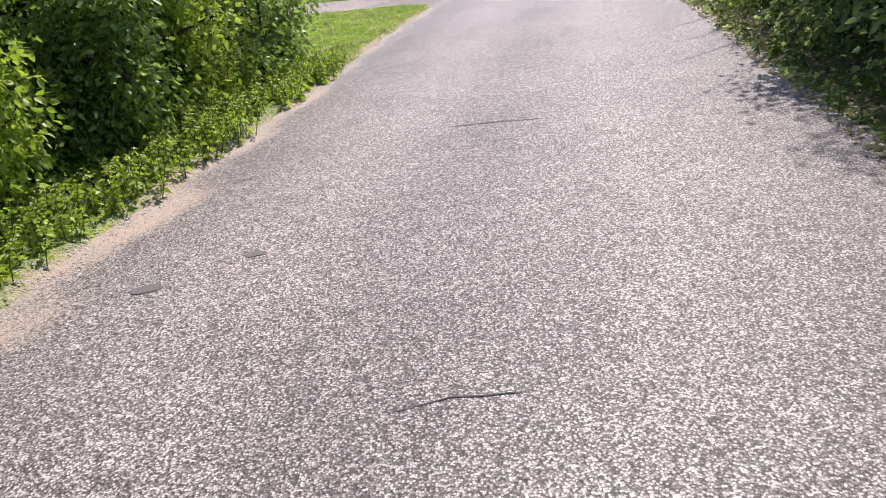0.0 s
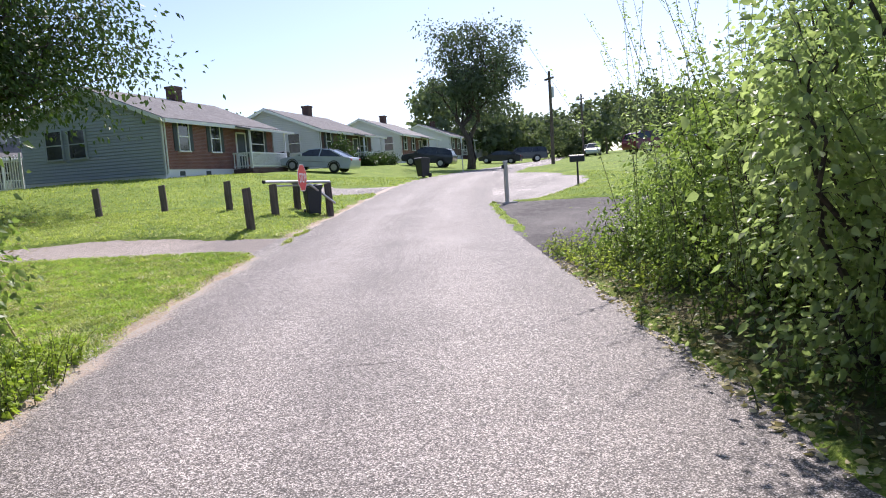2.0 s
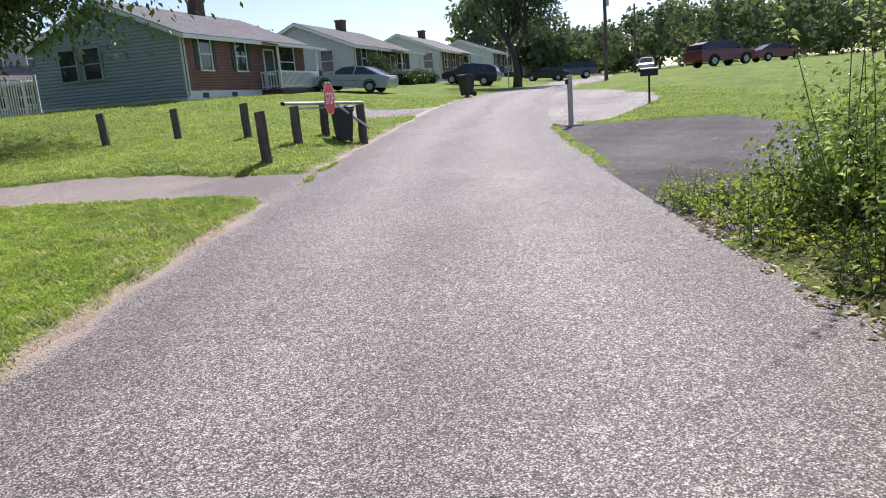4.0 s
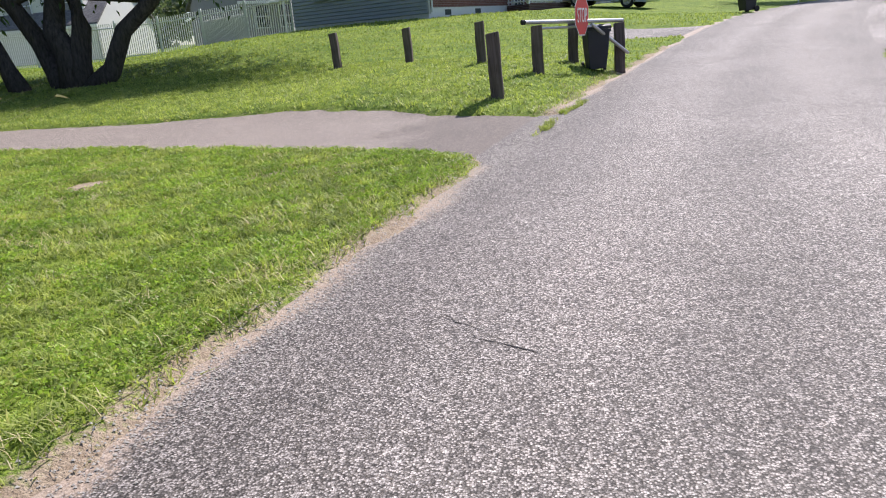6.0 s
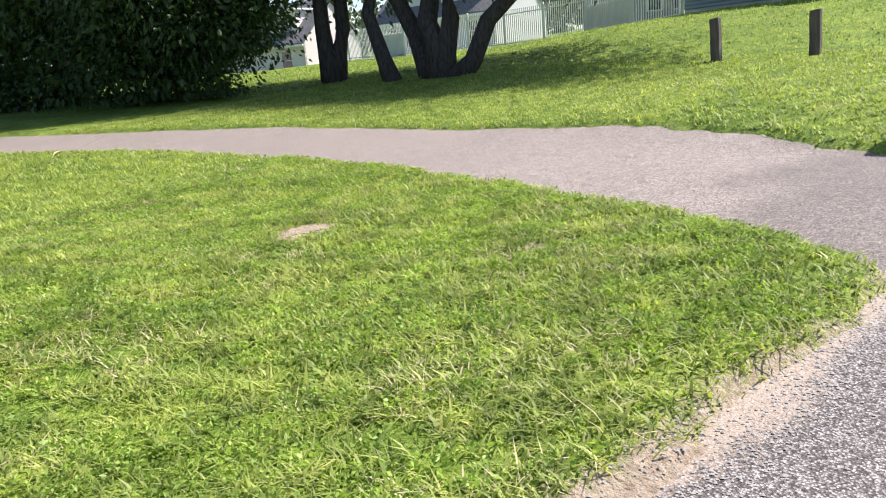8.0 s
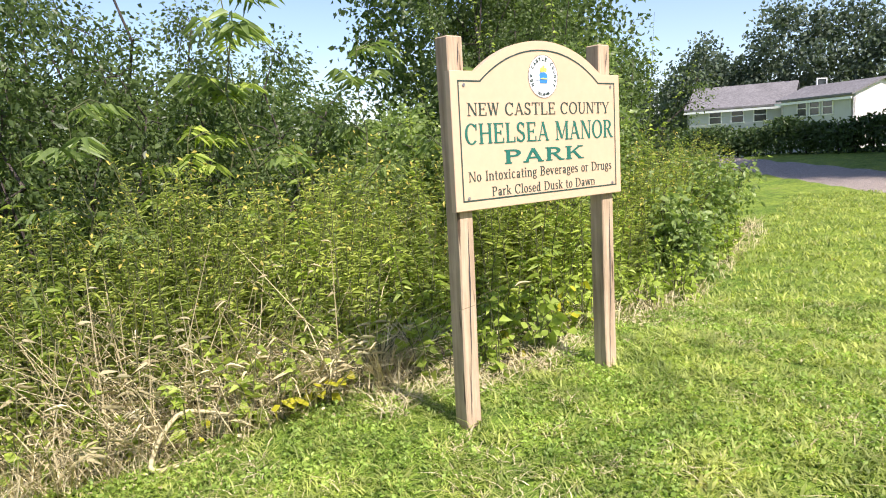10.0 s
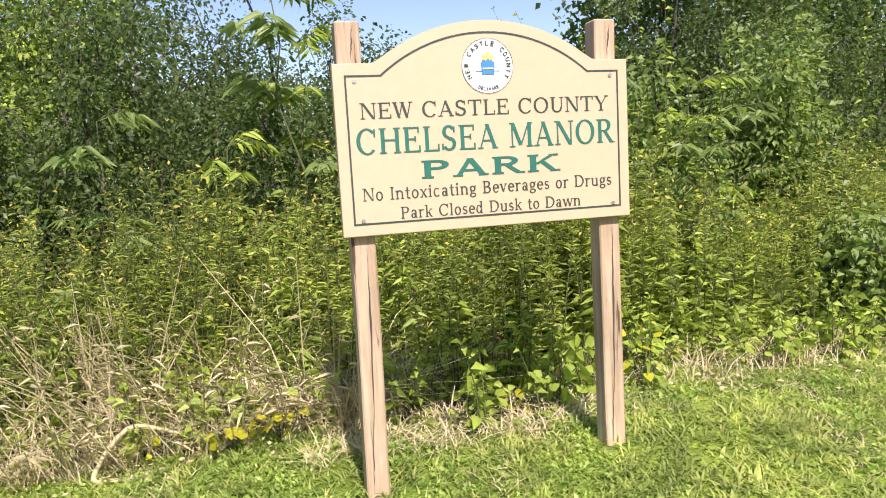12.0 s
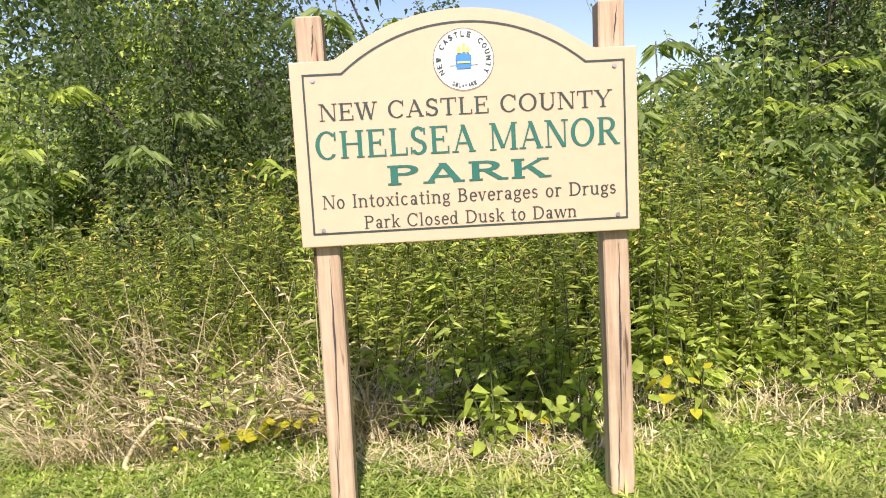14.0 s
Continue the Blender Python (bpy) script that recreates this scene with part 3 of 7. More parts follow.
class Serif:
    """One roman letter drawn with thick stems T, thin strokes t and slab serifs; capitals are 1 high, small letters X."""
    X = 0.68

    def __init__(self, T, t):
        self.T, self.t, self.pieces, self.wide = T, t, [], 0.4

    def stem(self, x, y0, y1, w=None):
        w = (w or self.T) / 2
        self.pieces.append([(x - w, y0), (x + w, y0), (x + w, y1), (x - w, y1)])

    def bar(self, x0, x1, y):
        h = self.t / 2
        self.pieces.append([(x0, y - h), (x1, y - h), (x1, y + h), (x0, y + h)])

    def slant(self, x0, y0, x1, y1, w):
        self.pieces.append([(x0 - w / 2, y0), (x0 + w / 2, y0), (x1 + w / 2, y1), (x1 - w / 2, y1)])

    def bow(self, cx, cy, rx, ry, a0, a1, wx=None, wy=None):
        """Part of an elliptical ring, thick at the sides and thin above and below."""
        wx, wy = wx or self.T, wy or self.t
        n = max(6, int(abs(a1 - a0) / 15))
        for k in range(n):
            q, r = radians(a0 + (a1 - a0) * k / n), radians(a0 + (a1 - a0) * (k + 1) / n)
            self.pieces.append([(cx + rx * math.cos(q), cy + ry * math.sin(q)), (cx + rx * math.cos(r), cy + ry * math.sin(r)),
                                (cx + (rx - wx) * math.cos(r), cy + (ry - wy) * math.sin(r)), (cx + (rx - wx) * math.cos(q), cy + (ry - wy) * math.sin(q))])

    def foot(self, x, y, w=0.13, side=0):
        """A slab serif; y is the line that it sits on, side keeps only one half."""
        h = self.t * 0.8
        y0 = 0.0 if y == 0 else y - h
        self.pieces.append([(x - (w if side <= 0 else 0.0), y0), (x + (w if side >= 0 else 0.0), y0), (x + (w if side >= 0 else 0.0), y0 + h), (x - (w if side <= 0 else 0.0), y0 + h)])

    def draw(self, ch):
        T, t, X = self.T, self.t, self.X
        s, b, d, o, f = self.stem, self.bar, self.slant, self.bow, self.foot
        top, low = 1 - t / 2, t / 2
        if ch in "EFLBDPRHKIT" and ch != "T":
            s(0.18, 0, 1), f(0.18, 0, 0.15), f(0.18, 1, 0.15)
        if ch == "N":
            s(0.14, 0, 1, t), s(0.78, 0, 1, t), d(0.16, 1, 0.75, 0, T), f(0.14, 0), f(0.78, 1), f(0.12, 1, 0.12, -1)
            self.wide = 0.92
        elif ch == "E":
            b(0.18, 0.68, top), b(0.18, 0.54, 0.52), b(0.18, 0.72, low), s(0.68, 0.76, 1, t), s(0.72, 0, 0.26, t), s(0.54, 0.41, 0.63, t)
            self.wide = 0.8
        elif ch == "L":
            b(0.18, 0.68, low), s(0.68, 0, 0.28, t)
            self.wide = 0.74
        elif ch == "W":
            d(0.1, 1, 0.33, 0, T), d(0.55, 1, 0.33, 0, t), d(0.53, 1, 0.78, 0, T), d(1.0, 1, 0.78, 0, t), f(0.1, 1), f(0.53, 1), f(1.0, 1)
            self.wide = 1.1
        elif ch == "C":
            o(0.48, 0.5, 0.44, 0.52, 42, 318), s(0.8, 0.66, 0.98, t)
            self.wide = 0.9
        elif ch == "A":
            d(0.45, 1, 0.12, 0, t), d(0.43, 1, 0.78, 0, T), b(0.22, 0.66, 0.33), f(0.12, 0), f(0.78, 0)
            self.wide = 0.92
        elif ch == "S":
            o(0.34, 0.75, 0.28, 0.27, 25, 262, T * 0.95, t * 1.3), o(0.34, 0.27, 0.31, 0.28, 88, -155, T * 0.95, t * 1.3), d(0.22, 0.6, 0.46, 0.4, T)
            s(0.58, 0.72, 0.96, t), s(0.06, 0.04, 0.28, t)
            self.wide = 0.7
        elif ch == "T":
            s(0.43, 0, 1), b(0.05, 0.81, top), s(0.06, 0.74, 1, t), s(0.8, 0.74, 1, t), f(0.43, 0, 0.16)
            self.wide = 0.86
        elif ch == "O":
            o(0.49, 0.5, 0.46, 0.52, 0, 360)
            self.wide = 0.98
        elif ch == "U":
            s(0.2, 0.3, 1), s(0.75, 0.3, 1, t), o(0.475 + t / 4 - T / 4, 0.32, 0.275 + t / 4 + T / 4, 0.34, 180, 360, T * 0.8, t * 1.3), f(0.2, 1, 0.16), f(0.75, 1)
            self.wide = 0.92
        elif ch == "Y":
            d(0.12, 1, 0.44, 0.42, T), d(0.8, 1, 0.46, 0.42, t), s(0.44, 0, 0.46), f(0.12, 1, 0.15), f(0.8, 1), f(0.44, 0, 0.16)
            self.wide = 0.92
        elif ch == "H":
            s(0.78, 0, 1), b(0.18, 0.78, 0.52), f(0.78, 0, 0.15), f(0.78, 1, 0.15)
            self.wide = 0.96
        elif ch == "M":
            s(0.14, 0, 1, t), d(0.16, 1, 0.52, 0.08, T), d(0.92, 1, 0.54, 0.08, t), s(0.94, 0, 1), f(0.14, 0), f(0.94, 0, 0.15), f(0.12, 1, 0.1, -1), f(0.95, 1, 0.14, 1)
            self.wide = 1.1
        elif ch in "PR":
            o(0.4, 0.735, 0.32, 0.265, -90, 90), b(0.18, 0.41, top), b(0.18, 0.41, 0.47 + t / 2)
            if ch == "R":
                d(0.42, 0.5, 0.76, 0, T), f(0.78, 0, 0.12, 1)
            self.wide = 0.88 if ch == "R" else 0.76
        elif ch == "K":
            d(0.74, 1, 0.26, 0.44, t), d(0.42, 0.6, 0.76, 0, T), f(0.74, 1), f(0.78, 0, 0.14)
            self.wide = 0.92
        elif ch == "D":
            o(0.4, 0.5, 0.48, 0.5, -90, 90), b(0.18, 0.41, top), b(0.18, 0.41, low)
            self.wide = 0.92
        elif ch == "B":
            o(0.38, 0.755, 0.28, 0.245, -90, 90), o(0.4, 0.27, 0.32, 0.27, -90, 90), b(0.18, 0.4, top), b(0.18, 0.41, low), b(0.18, 0.4, 0.52)
            self.wide = 0.78
        elif ch == "I":
            self.wide = 0.36
        elif ch in "oec":
            a0, a1 = {"o": (0, 360), "e": (5, 318), "c": (48, 318)}[ch]
            o(0.32, X / 2, 0.28, X / 2 + 0.02, a0, a1)
            if ch == "e":
                b(0.1, 0.59, X / 2 + 0.03)
            self.wide = 0.64 if ch == "o" else 0.6
        elif ch in "nru":
            s(0.16, 0 if ch != "u" else 0.2, X), f(0.1, X, 0.09, -1)
            if ch == "n":
                o(0.36, 0.42, 0.27, 0.27, 0, 165), s(0.565, 0, 0.44), f(0.16, 0, 0.12), f(0.565, 0, 0.12)
            elif ch == "u":
                o(0.35, 0.24, 0.255, 0.26, 180, 350), s(0.55, 0, X), f(0.5, X, 0.09, -1), f(0.56, 0, 0.12, 1)
            else:
                o(0.36, 0.42, 0.24, 0.27, 50, 165), f(0.16, 0, 0.13)
            self.wide = 0.5 if ch == "r" else 0.72
        elif ch in "ilk":
            s(0.17, 0, X if ch == "i" else 1.02), f(0.17, 0, 0.13), f(0.11, X if ch == "i" else 1.02, 0.09, -1)
            if ch == "i":
                o(0.17, 0.9, 0.085, 0.085, 0, 360, 0.08, 0.08)
            if ch == "k":
                d(0.55, X, 0.2, 0.3, t), d(0.32, 0.42, 0.56, 0, T), f(0.58, 0, 0.1), f(0.54, X, 0.09)
            self.wide = 0.66 if ch == "k" else 0.34
        elif ch == "t":
            s(0.2, 0.12, 0.9), b(0.03, 0.4, X - t / 2), o(0.31, 0.15, 0.17, 0.17, 180, 320, T, t)
            self.wide = 0.44
        elif ch == "a":
            s(0.46, 0.0, 0.46), o(0.3, 0.46, 0.225, 0.24, 0, 160), o(0.27, 0.2, 0.2, 0.21, 0, 360), f(0.48, 0, 0.1, 1)
            self.wide = 0.62
        elif ch == "g":
            o(0.29, 0.45, 0.24, 0.24, 0, 360), o(0.3, -0.08, 0.27, 0.19, 0, 360, T * 0.8, t), s(0.14, 0.05, 0.26, t), f(0.48, X, 0.12, 1)
            self.wide = 0.6
        elif ch == "d":
            o(0.28, X / 2, 0.25, X / 2 + 0.02, 20, 340), s(0.5, 0, 1.02), f(0.44, 1.02, 0.09, -1), f(0.52, 0, 0.12, 1)
            self.wide = 0.68
        elif ch == "s":
            o(0.25, 0.5, 0.19, 0.2, 25, 262, T * 0.8, t * 1.2), o(0.25, 0.19, 0.21, 0.2, 88, -155, T * 0.8, t * 1.2), d(0.19, 0.42, 0.32, 0.28, T)
            self.wide = 0.5
        elif ch in "vw":
            d(0.1, X, 0.3, 0, T), d(0.5, X, 0.3, 0, t), f(0.1, X, 0.12), f(0.5, X, 0.1)
            if ch == "w":
                d(0.5, X, 0.7, 0, T), d(0.9, X, 0.7, 0, t), f(0.9, X, 0.1)
            self.wide = 0.96 if ch == "w" else 0.6
        elif ch == "x":
            d(0.12, X, 0.5, 0, T), d(0.5, X, 0.12, 0, t), f(0.12, X, 0.1), f(0.5, X, 0.1), f(0.12, 0, 0.1), f(0.52, 0, 0.1)
            self.wide = 0.62
        return self


def serif_line(text, width, cap, x, z, material, parent, T, t, front=-0.034):
    """Raised serif lettering: capitals cap high, the line width wide, its middle at x, z."""
    letters, pen = [], 0.0
    for ch in text:
        g = Serif(T, t).draw(ch)
        letters.append((pen, g))
        pen += g.wide + 0.06
    scale = width / (pen - 0.06)
    for start, g in letters:
        if not g.pieces:
            continue
        bm = bmesh.new()
        for k, poly in enumerate(g.pieces):
            lift = front - 0.0022 - 0.00004 * (k % 12)
            pts = [(x - width / 2 + (start + px) * scale, z - cap / 2 + pz * cap) for px, pz in poly]
            near = [bm.verts.new((px, lift, pz)) for px, pz in pts]
            far = [bm.verts.new((px, front + 0.001, pz)) for px, pz in pts]
            bm.faces.new(near)
            for q in range(4):
                bm.faces.new((near[q], far[q], far[(q + 1) % 4], near[(q + 1) % 4]))
        part("letter", bm, material, parent)


SIGN_AT = (-2.927, 13.166)
SIGN_W, SIGN_LOW, SIGN_SH, SIGN_ARCH = 1.225, 1.679, 0.652, 0.158


def sign_outline(inset):
    w, h = SIGN_W / 2 - inset, SIGN_SH - 2 * inset
    a = 0.458 - inset * 0.45
    pts = [(-w, inset), (w, inset), (w, inset + h), (a + 0.012, inset + h)]
    rise = SIGN_ARCH
    R = (a * a + rise * rise) / (2 * rise)
    half = math.asin(a / R)
    for i in range(25):
        t = half - 2 * half * i / 24
        pts.append((R * math.sin(t) * 0.985, inset + h + 0.012 + rise - R + R * math.cos(t) - 0.012))
    pts += [(-a - 0.012, inset + h), (-w, inset + h)]
    return pts


def park_sign():
    e = Vector((-1.06, 0.629)).normalized()
    mid = Vector(SIGN_AT) + Vector((-1.06, 0.629)) / 2
    base = hz(mid.x, mid.y) + 0.03
    m = Matrix(((e.x, -e.y, 0, mid.x), (e.y, e.x, 0, mid.y), (0, 0, 1, base), (0, 0, 0, 1)))
    sign = thing("park_sign", m, "cream painted park sign with green lettering on two weathered timber posts", "sign")
    low = SIGN_LOW - base
    board = prism(sign_outline(0), 0.034, at=-0.034)
    for v in board.verts:
        v.co.z += low
    bmesh.ops.bevel(board, geom=[e2 for e2 in board.edges if abs(e2.verts[0].co.y - e2.verts[1].co.y) < 1e-6 and e2.verts[0].co.y < -0.03], offset=0.004, segments=2, affect='EDGES', profile=0.5)
    panel = part("board", board, M_CREAM, sign)
    line = bmesh.new()
    o, i = sign_outline(0.043), sign_outline(0.0505)
    vo = [line.verts.new((x, -0.0355, z + low)) for x, z in o]
    vi = [line.verts.new((x, -0.0355, z + low)) for x, z in i]
    for k in range(len(o)):
        j = (k + 1) % len(o)
        line.faces.new((vo[k], vo[j], vi[j], vi[k]))
    part("border_line", line, M_DARKLET, panel)
    serif_line("NEW CASTLE COUNTY", 1.04, 0.060, 0.002, low + 0.475, M_DARKLET, panel, 0.14, 0.065)
    serif_line("CHELSEA MANOR", 1.088, 0.097, 0.001, low + 0.3605, M_GREEN, panel, 0.165, 0.07)
    serif_line("PARK", 0.592, 0.070, 0.0, low + 0.243, M_GREEN, panel, 0.17, 0.13)
    serif_line("No Intoxicating Beverages or Drugs", 1.057, 0.048, 0.0, low + 0.160, M_DARKLET, panel, 0.125, 0.07)
    serif_line("Park Closed Dusk to Dawn", 0.768, 0.046, -0.001, low + 0.0815, M_DARKLET, panel, 0.125, 0.07)
    # the round seal
    zc = low + 0.634

    def disc(r0, r1, y, mat, name, label=""):
        bm = bmesh.new()
        k = 40
        a = [bm.verts.new((r1 * math.sin(q * math.tau / k), y, zc + r1 * math.cos(q * math.tau / k))) for q in range(k)]
        if r0 == 0:
            bm.faces.new(a)
        else:
            b = [bm.verts.new((r0 * math.sin(q * math.tau / k), y, zc + r0 * math.cos(q * math.tau / k))) for q in range(k)]
            for q in range(k):
                bm.faces.new((a[q], a[(q + 1) % k], b[(q + 1) % k], b[q]))
        return part(name, bm, mat, panel, label)

    disc(0, 0.106, -0.0355, M_WHITE, "seal", "round white seal with a ring of dark letters")
    disc(0.1052, 0.107, -0.0375, M_DARKLET, "seal_rim")

    def ring_text(text, r, start, stop, flip, wide, cap):
        for k, ch in enumerate(text):
            if ch == " ":
                continue
            t = radians(start + (stop - start) * k / (len(text) - 1))
            ob = words(ch, wide if ch != "I" else wide * 0.3, cap, M_DARKLET, panel, "seal_letter")
            turn = t if not flip else t + math.pi
            for v in ob.data.vertices:
                x, z = v.co.x, v.co.z
                v.co.x = r * math.sin(t) + x * math.cos(turn) + z * math.sin(turn)
                v.co.z = zc + r * math.cos(t) - x * math.sin(turn) + z * math.cos(turn)
                v.co.y -= 0.0375

    ring_text("NEW CASTLE COUNTY", 0.088, -118, 118, False, 0.0135, 0.0185)
    ring_text("DELAWARE", 0.089, 205, 155, True, 0.0085, 0.013)
    part("seal_shield", prism([(-0.026, zc - 0.032), (0.026, zc - 0.032), (0.028, zc + 0.014), (0, zc + 0.022), (-0.028, zc + 0.014)], 0.002, at=-0.0385), M_BLUE, panel, "blue shield")
    for s in (-0.037, 0.037):
        part("seal_bar", boxes((s - 0.013, s + 0.013, -0.0385, -0.036, zc - 0.02, zc + 0.004)), M_PALEBLUE, panel)
    for xa, xb, za, zb in ((-0.022, -0.008, 0.022, 0.044), (-0.004, 0.008, 0.024, 0.055), (0.011, 0.022, 0.022, 0.042), (-0.022, 0.022, -0.014, -0.008)):
        part("seal_crest", boxes((xa, xb, -0.0405, -0.0385, zc + za, zc + zb)), M_GOLDY, panel, "yellow crest")
    for sx, sz in ((-1, 0.04), (1, 0.04), (-1, SIGN_SH - 0.085), (1, SIGN_SH - 0.085)):
        bm = bmesh.new()
        cyl(bm, (sx * (SIGN_W / 2 - 0.08), -0.033, low + sz + 0.02), (sx * (SIGN_W / 2 - 0.08), -0.038, low + sz + 0.02), 0.008, sides=12)
        part("screw", bm, M_STEEL, panel)
    for sx, top in ((-1, 0.163), (1, 0.17)):
        x = sx * (SIGN_W / 2 - 0.077)
        bm = boxes((x - 0.047, x + 0.047, 0.001, 0.095, -0.35, low + SIGN_SH + top), bevel=0.006)
        bmesh.ops.subdivide_edges(bm, edges=[e3 for e3 in bm.edges if abs(e3.verts[0].co.z - e3.verts[1].co.z) > 1], cuts=14)
        for v in bm.verts:
            v.co.x += 0.004 * math.sin(v.co.z * 3.1 + sx)
            v.co.y += 0.003 * math.sin(v.co.z * 4.3)
        post = part("post", bm, M_SIGNPOST, sign, "weathered square timber post")
        rc = random.Random(17 + sx)
        for off, z0, z1, wide in ((0.004, low - 0.78, low - 0.05, 0.0045), (-0.014, low - 1.05, low - 0.72, 0.003), (0.012, low + SIGN_SH + 0.02, low + SIGN_SH + top - 0.02, 0.003)):
            bm = bmesh.new()
            rows = []
            for q in range(13):
                f = q / 12
                zq = z0 + (z1 - z0) * f
                xq = x + off + 0.012 * (f - 0.5) + rc.uniform(-0.0018, 0.0018) + 0.004 * math.sin(zq * 3.1 + sx)
                wq = wide * rc.uniform(0.5, 1.0) * math.sin(math.pi * min(max(f, 0.06), 0.94))
                yq = -0.0005 + 0.003 * math.sin(zq * 4.3) if zq < low else -0.001 + 0.003 * math.sin(zq * 4.3)
                rows.append([bm.verts.new((xq + sg * wq, yq - 0.0015, zq)) for sg in (-1, 1)])
            for ra, rb in zip(rows, rows[1:]):
                bm.faces.new((ra[0], ra[1], rb[1], rb[0]))
            part("split", bm, M_CRACK, post, "dark drying crack along the grain")
    return sign


park_sign()


# ---- bollards and the barrier ----
def bollard(x, y, top, lean=(0, 0), size=0.2, turn=0.0):
    z = hz(x, y)
    m = Matrix.Translation((x, y, z)) @ pose(0, 0, 0, lean[0], lean[1], turn)
    ob = thing("bollard", m, "dark weathered square timber bollard set in the lawn", "bollard", "timber bollards along the lawn")
    h = size / 2
    bm = boxes((-h, h, -h, h, -0.3, top), bevel=0.012)
    bmesh.ops.subdivide_edges(bm, edges=[e for e in bm.edges if abs(e.verts[0].co.z - e.verts[1].co.z) > 0.5], cuts=6)
    for v in bm.verts:
        v.co.x += 0.004 * math.sin(v.co.z * 9 + x)
        v.co.y += 0.004 * math.sin(v.co.z * 7 + y)
        if v.co.z > top - 0.02:
            v.co.z += 0.02 * v.co.x / h * 0.5
    part("post", bm, M_BOLLARD, ob)
    return ob


BOLLARDS = [(-4.19, 29.15, 0.96, (0, -3)), (-2.09, 28.68, 0.96, (0, -2)), (0.06, 25.45, 0.92, (0, -1)), (0.62, 20.65, 1.0, (0, -2)),
            (1.27, 22.5, 0.86, (0, -1)), (2.0, 24.8, 0.84, (0, 0)), (2.93, 24.7, 0.98, (0, -1))]
for bx, by, bt, bl in BOLLARDS:
    bollard(bx, by, bt, bl)


# ---- houses ----
def brickwork(name, c1, c2, mortar):
    n = Nodes(name, 0.9, 0, 0.2)
    st = n.add("Mapping")
    st.inputs["Rotation"].default_value = (radians(90), 0, 0)
    n.link(n.co, st.inputs[0])
    b = n.add("TexBrick", Color1=(*c1, 1), Color2=(*c2, 1), Mortar=(*mortar, 1), Scale=1.0)
    b.inputs["Mortar Size"].default_value = 0.008
    b.inputs["Brick Width"].default_value = 0.215
    b.inputs["Row Height"].default_value = 0.075
    n.link(st.outputs[0], b.inputs["Vector"])
    n.color(n.mix(1.0, b.outputs["Color"], n.ramp(n.noise(1.5), (0.3, (0.82, 0.8, 0.8)), (0.7, (1.12, 1.1, 1.1))), 'MULTIPLY'))
    n.bump(b.outputs["Fac"], 0.4, -0.005)
    return n.m


def shingles(name, c):
    n = Nodes(name, 0.95, 0, 0.2)
    v = n.cells(9)
    sep = n.add("SeparateColor")
    n.link(v.outputs["Color"], sep.inputs[0])
    a = n.ramp(sep.outputs[0], (0, tone(c, 0.75)), (1, tone(c, 1.2)))
    n.color(n.mix(1.0, a, n.ramp(n.noise(0.7), (0.3, (0.85, 0.85, 0.85)), (0.7, (1.1, 1.1, 1.1))), 'MULTIPLY'))
    n.bump(n.noise(80), 0.4, 0.01)
    return n.m


M_BRICKRED = brickwork("red_brick", (0.23, 0.095, 0.078), (0.175, 0.07, 0.06), (0.32, 0.25, 0.23))
M_BRICKDARK = brickwork("dark_brick", (0.13, 0.07, 0.06), (0.10, 0.055, 0.05), (0.2, 0.17, 0.15))
M_ROOF = shingles("grey_shingles", (0.185, 0.178, 0.18))
M_ROOFLT = shingles("pale_shingles", (0.25, 0.242, 0.24))
M_SIDEGREEN = plain("grey_green_siding", (0.35, 0.39, 0.40), 0.6, vary=0.08, scale=2)
M_CAPEGREY = plain("blue_grey_siding", (0.44, 0.445, 0.45), 0.6, vary=0.06, scale=2)
M_CAPEDARK = plain("mid_grey_siding", (0.27, 0.275, 0.28), 0.7, vary=0.08, scale=2)
M_SIDEGREY = plain("grey_siding", (0.56, 0.555, 0.54), 0.6, vary=0.06, scale=2)
M_SIDEWHITE = plain("white_siding", (0.66, 0.66, 0.64), 0.6, vary=0.05, scale=2)
M_SHUTTER = plain("dark_shutters", (0.04, 0.055, 0.055), 0.5, vary=0.1)
M_PINKISH = plain("pale_render", (0.72, 0.66, 0.64), 0.7, vary=0.06, scale=2)


def glass_material():
    n = Nodes("window_glass", 0.06, 0, 0.8)
    n.color(n.ramp(n.noise(1.3), (0.3, (0.012, 0.015, 0.018)), (0.7, (0.05, 0.06, 0.065))))
    return n.m


M_GLASS = glass_material()


def clad(bm, outline_z, x0, x1, z0, z1, course=0.16, thick=0.055):
    """Lapped boards on the plane x = 0 facing -x, y from x0 to x1, cut to a height function."""
    z = z0
    while z < z1:
        zt = min(z + course, z1)
        ya, yb = outline_z(z, x0, x1)
        yc, yd = outline_z(zt, x0, x1)
        if yb - ya > 0.05:
            lip = z + 0.035
            v = [bm.verts.new(p) for p in ((-thick, ya, lip), (-thick, yb, lip), (-0.02, yd, zt), (-0.02, yc, zt), (0, ya, lip), (0, yb, lip), (0, yd, zt), (0, yc, zt))]
            bm.faces.new((v[0], v[1], v[2], v[3]))
            bm.faces.new((v[4], v[5], v[1], v[0]))
            bm.faces.new((v[3], v[2], v[6], v[7]))
        z = zt
    return bm


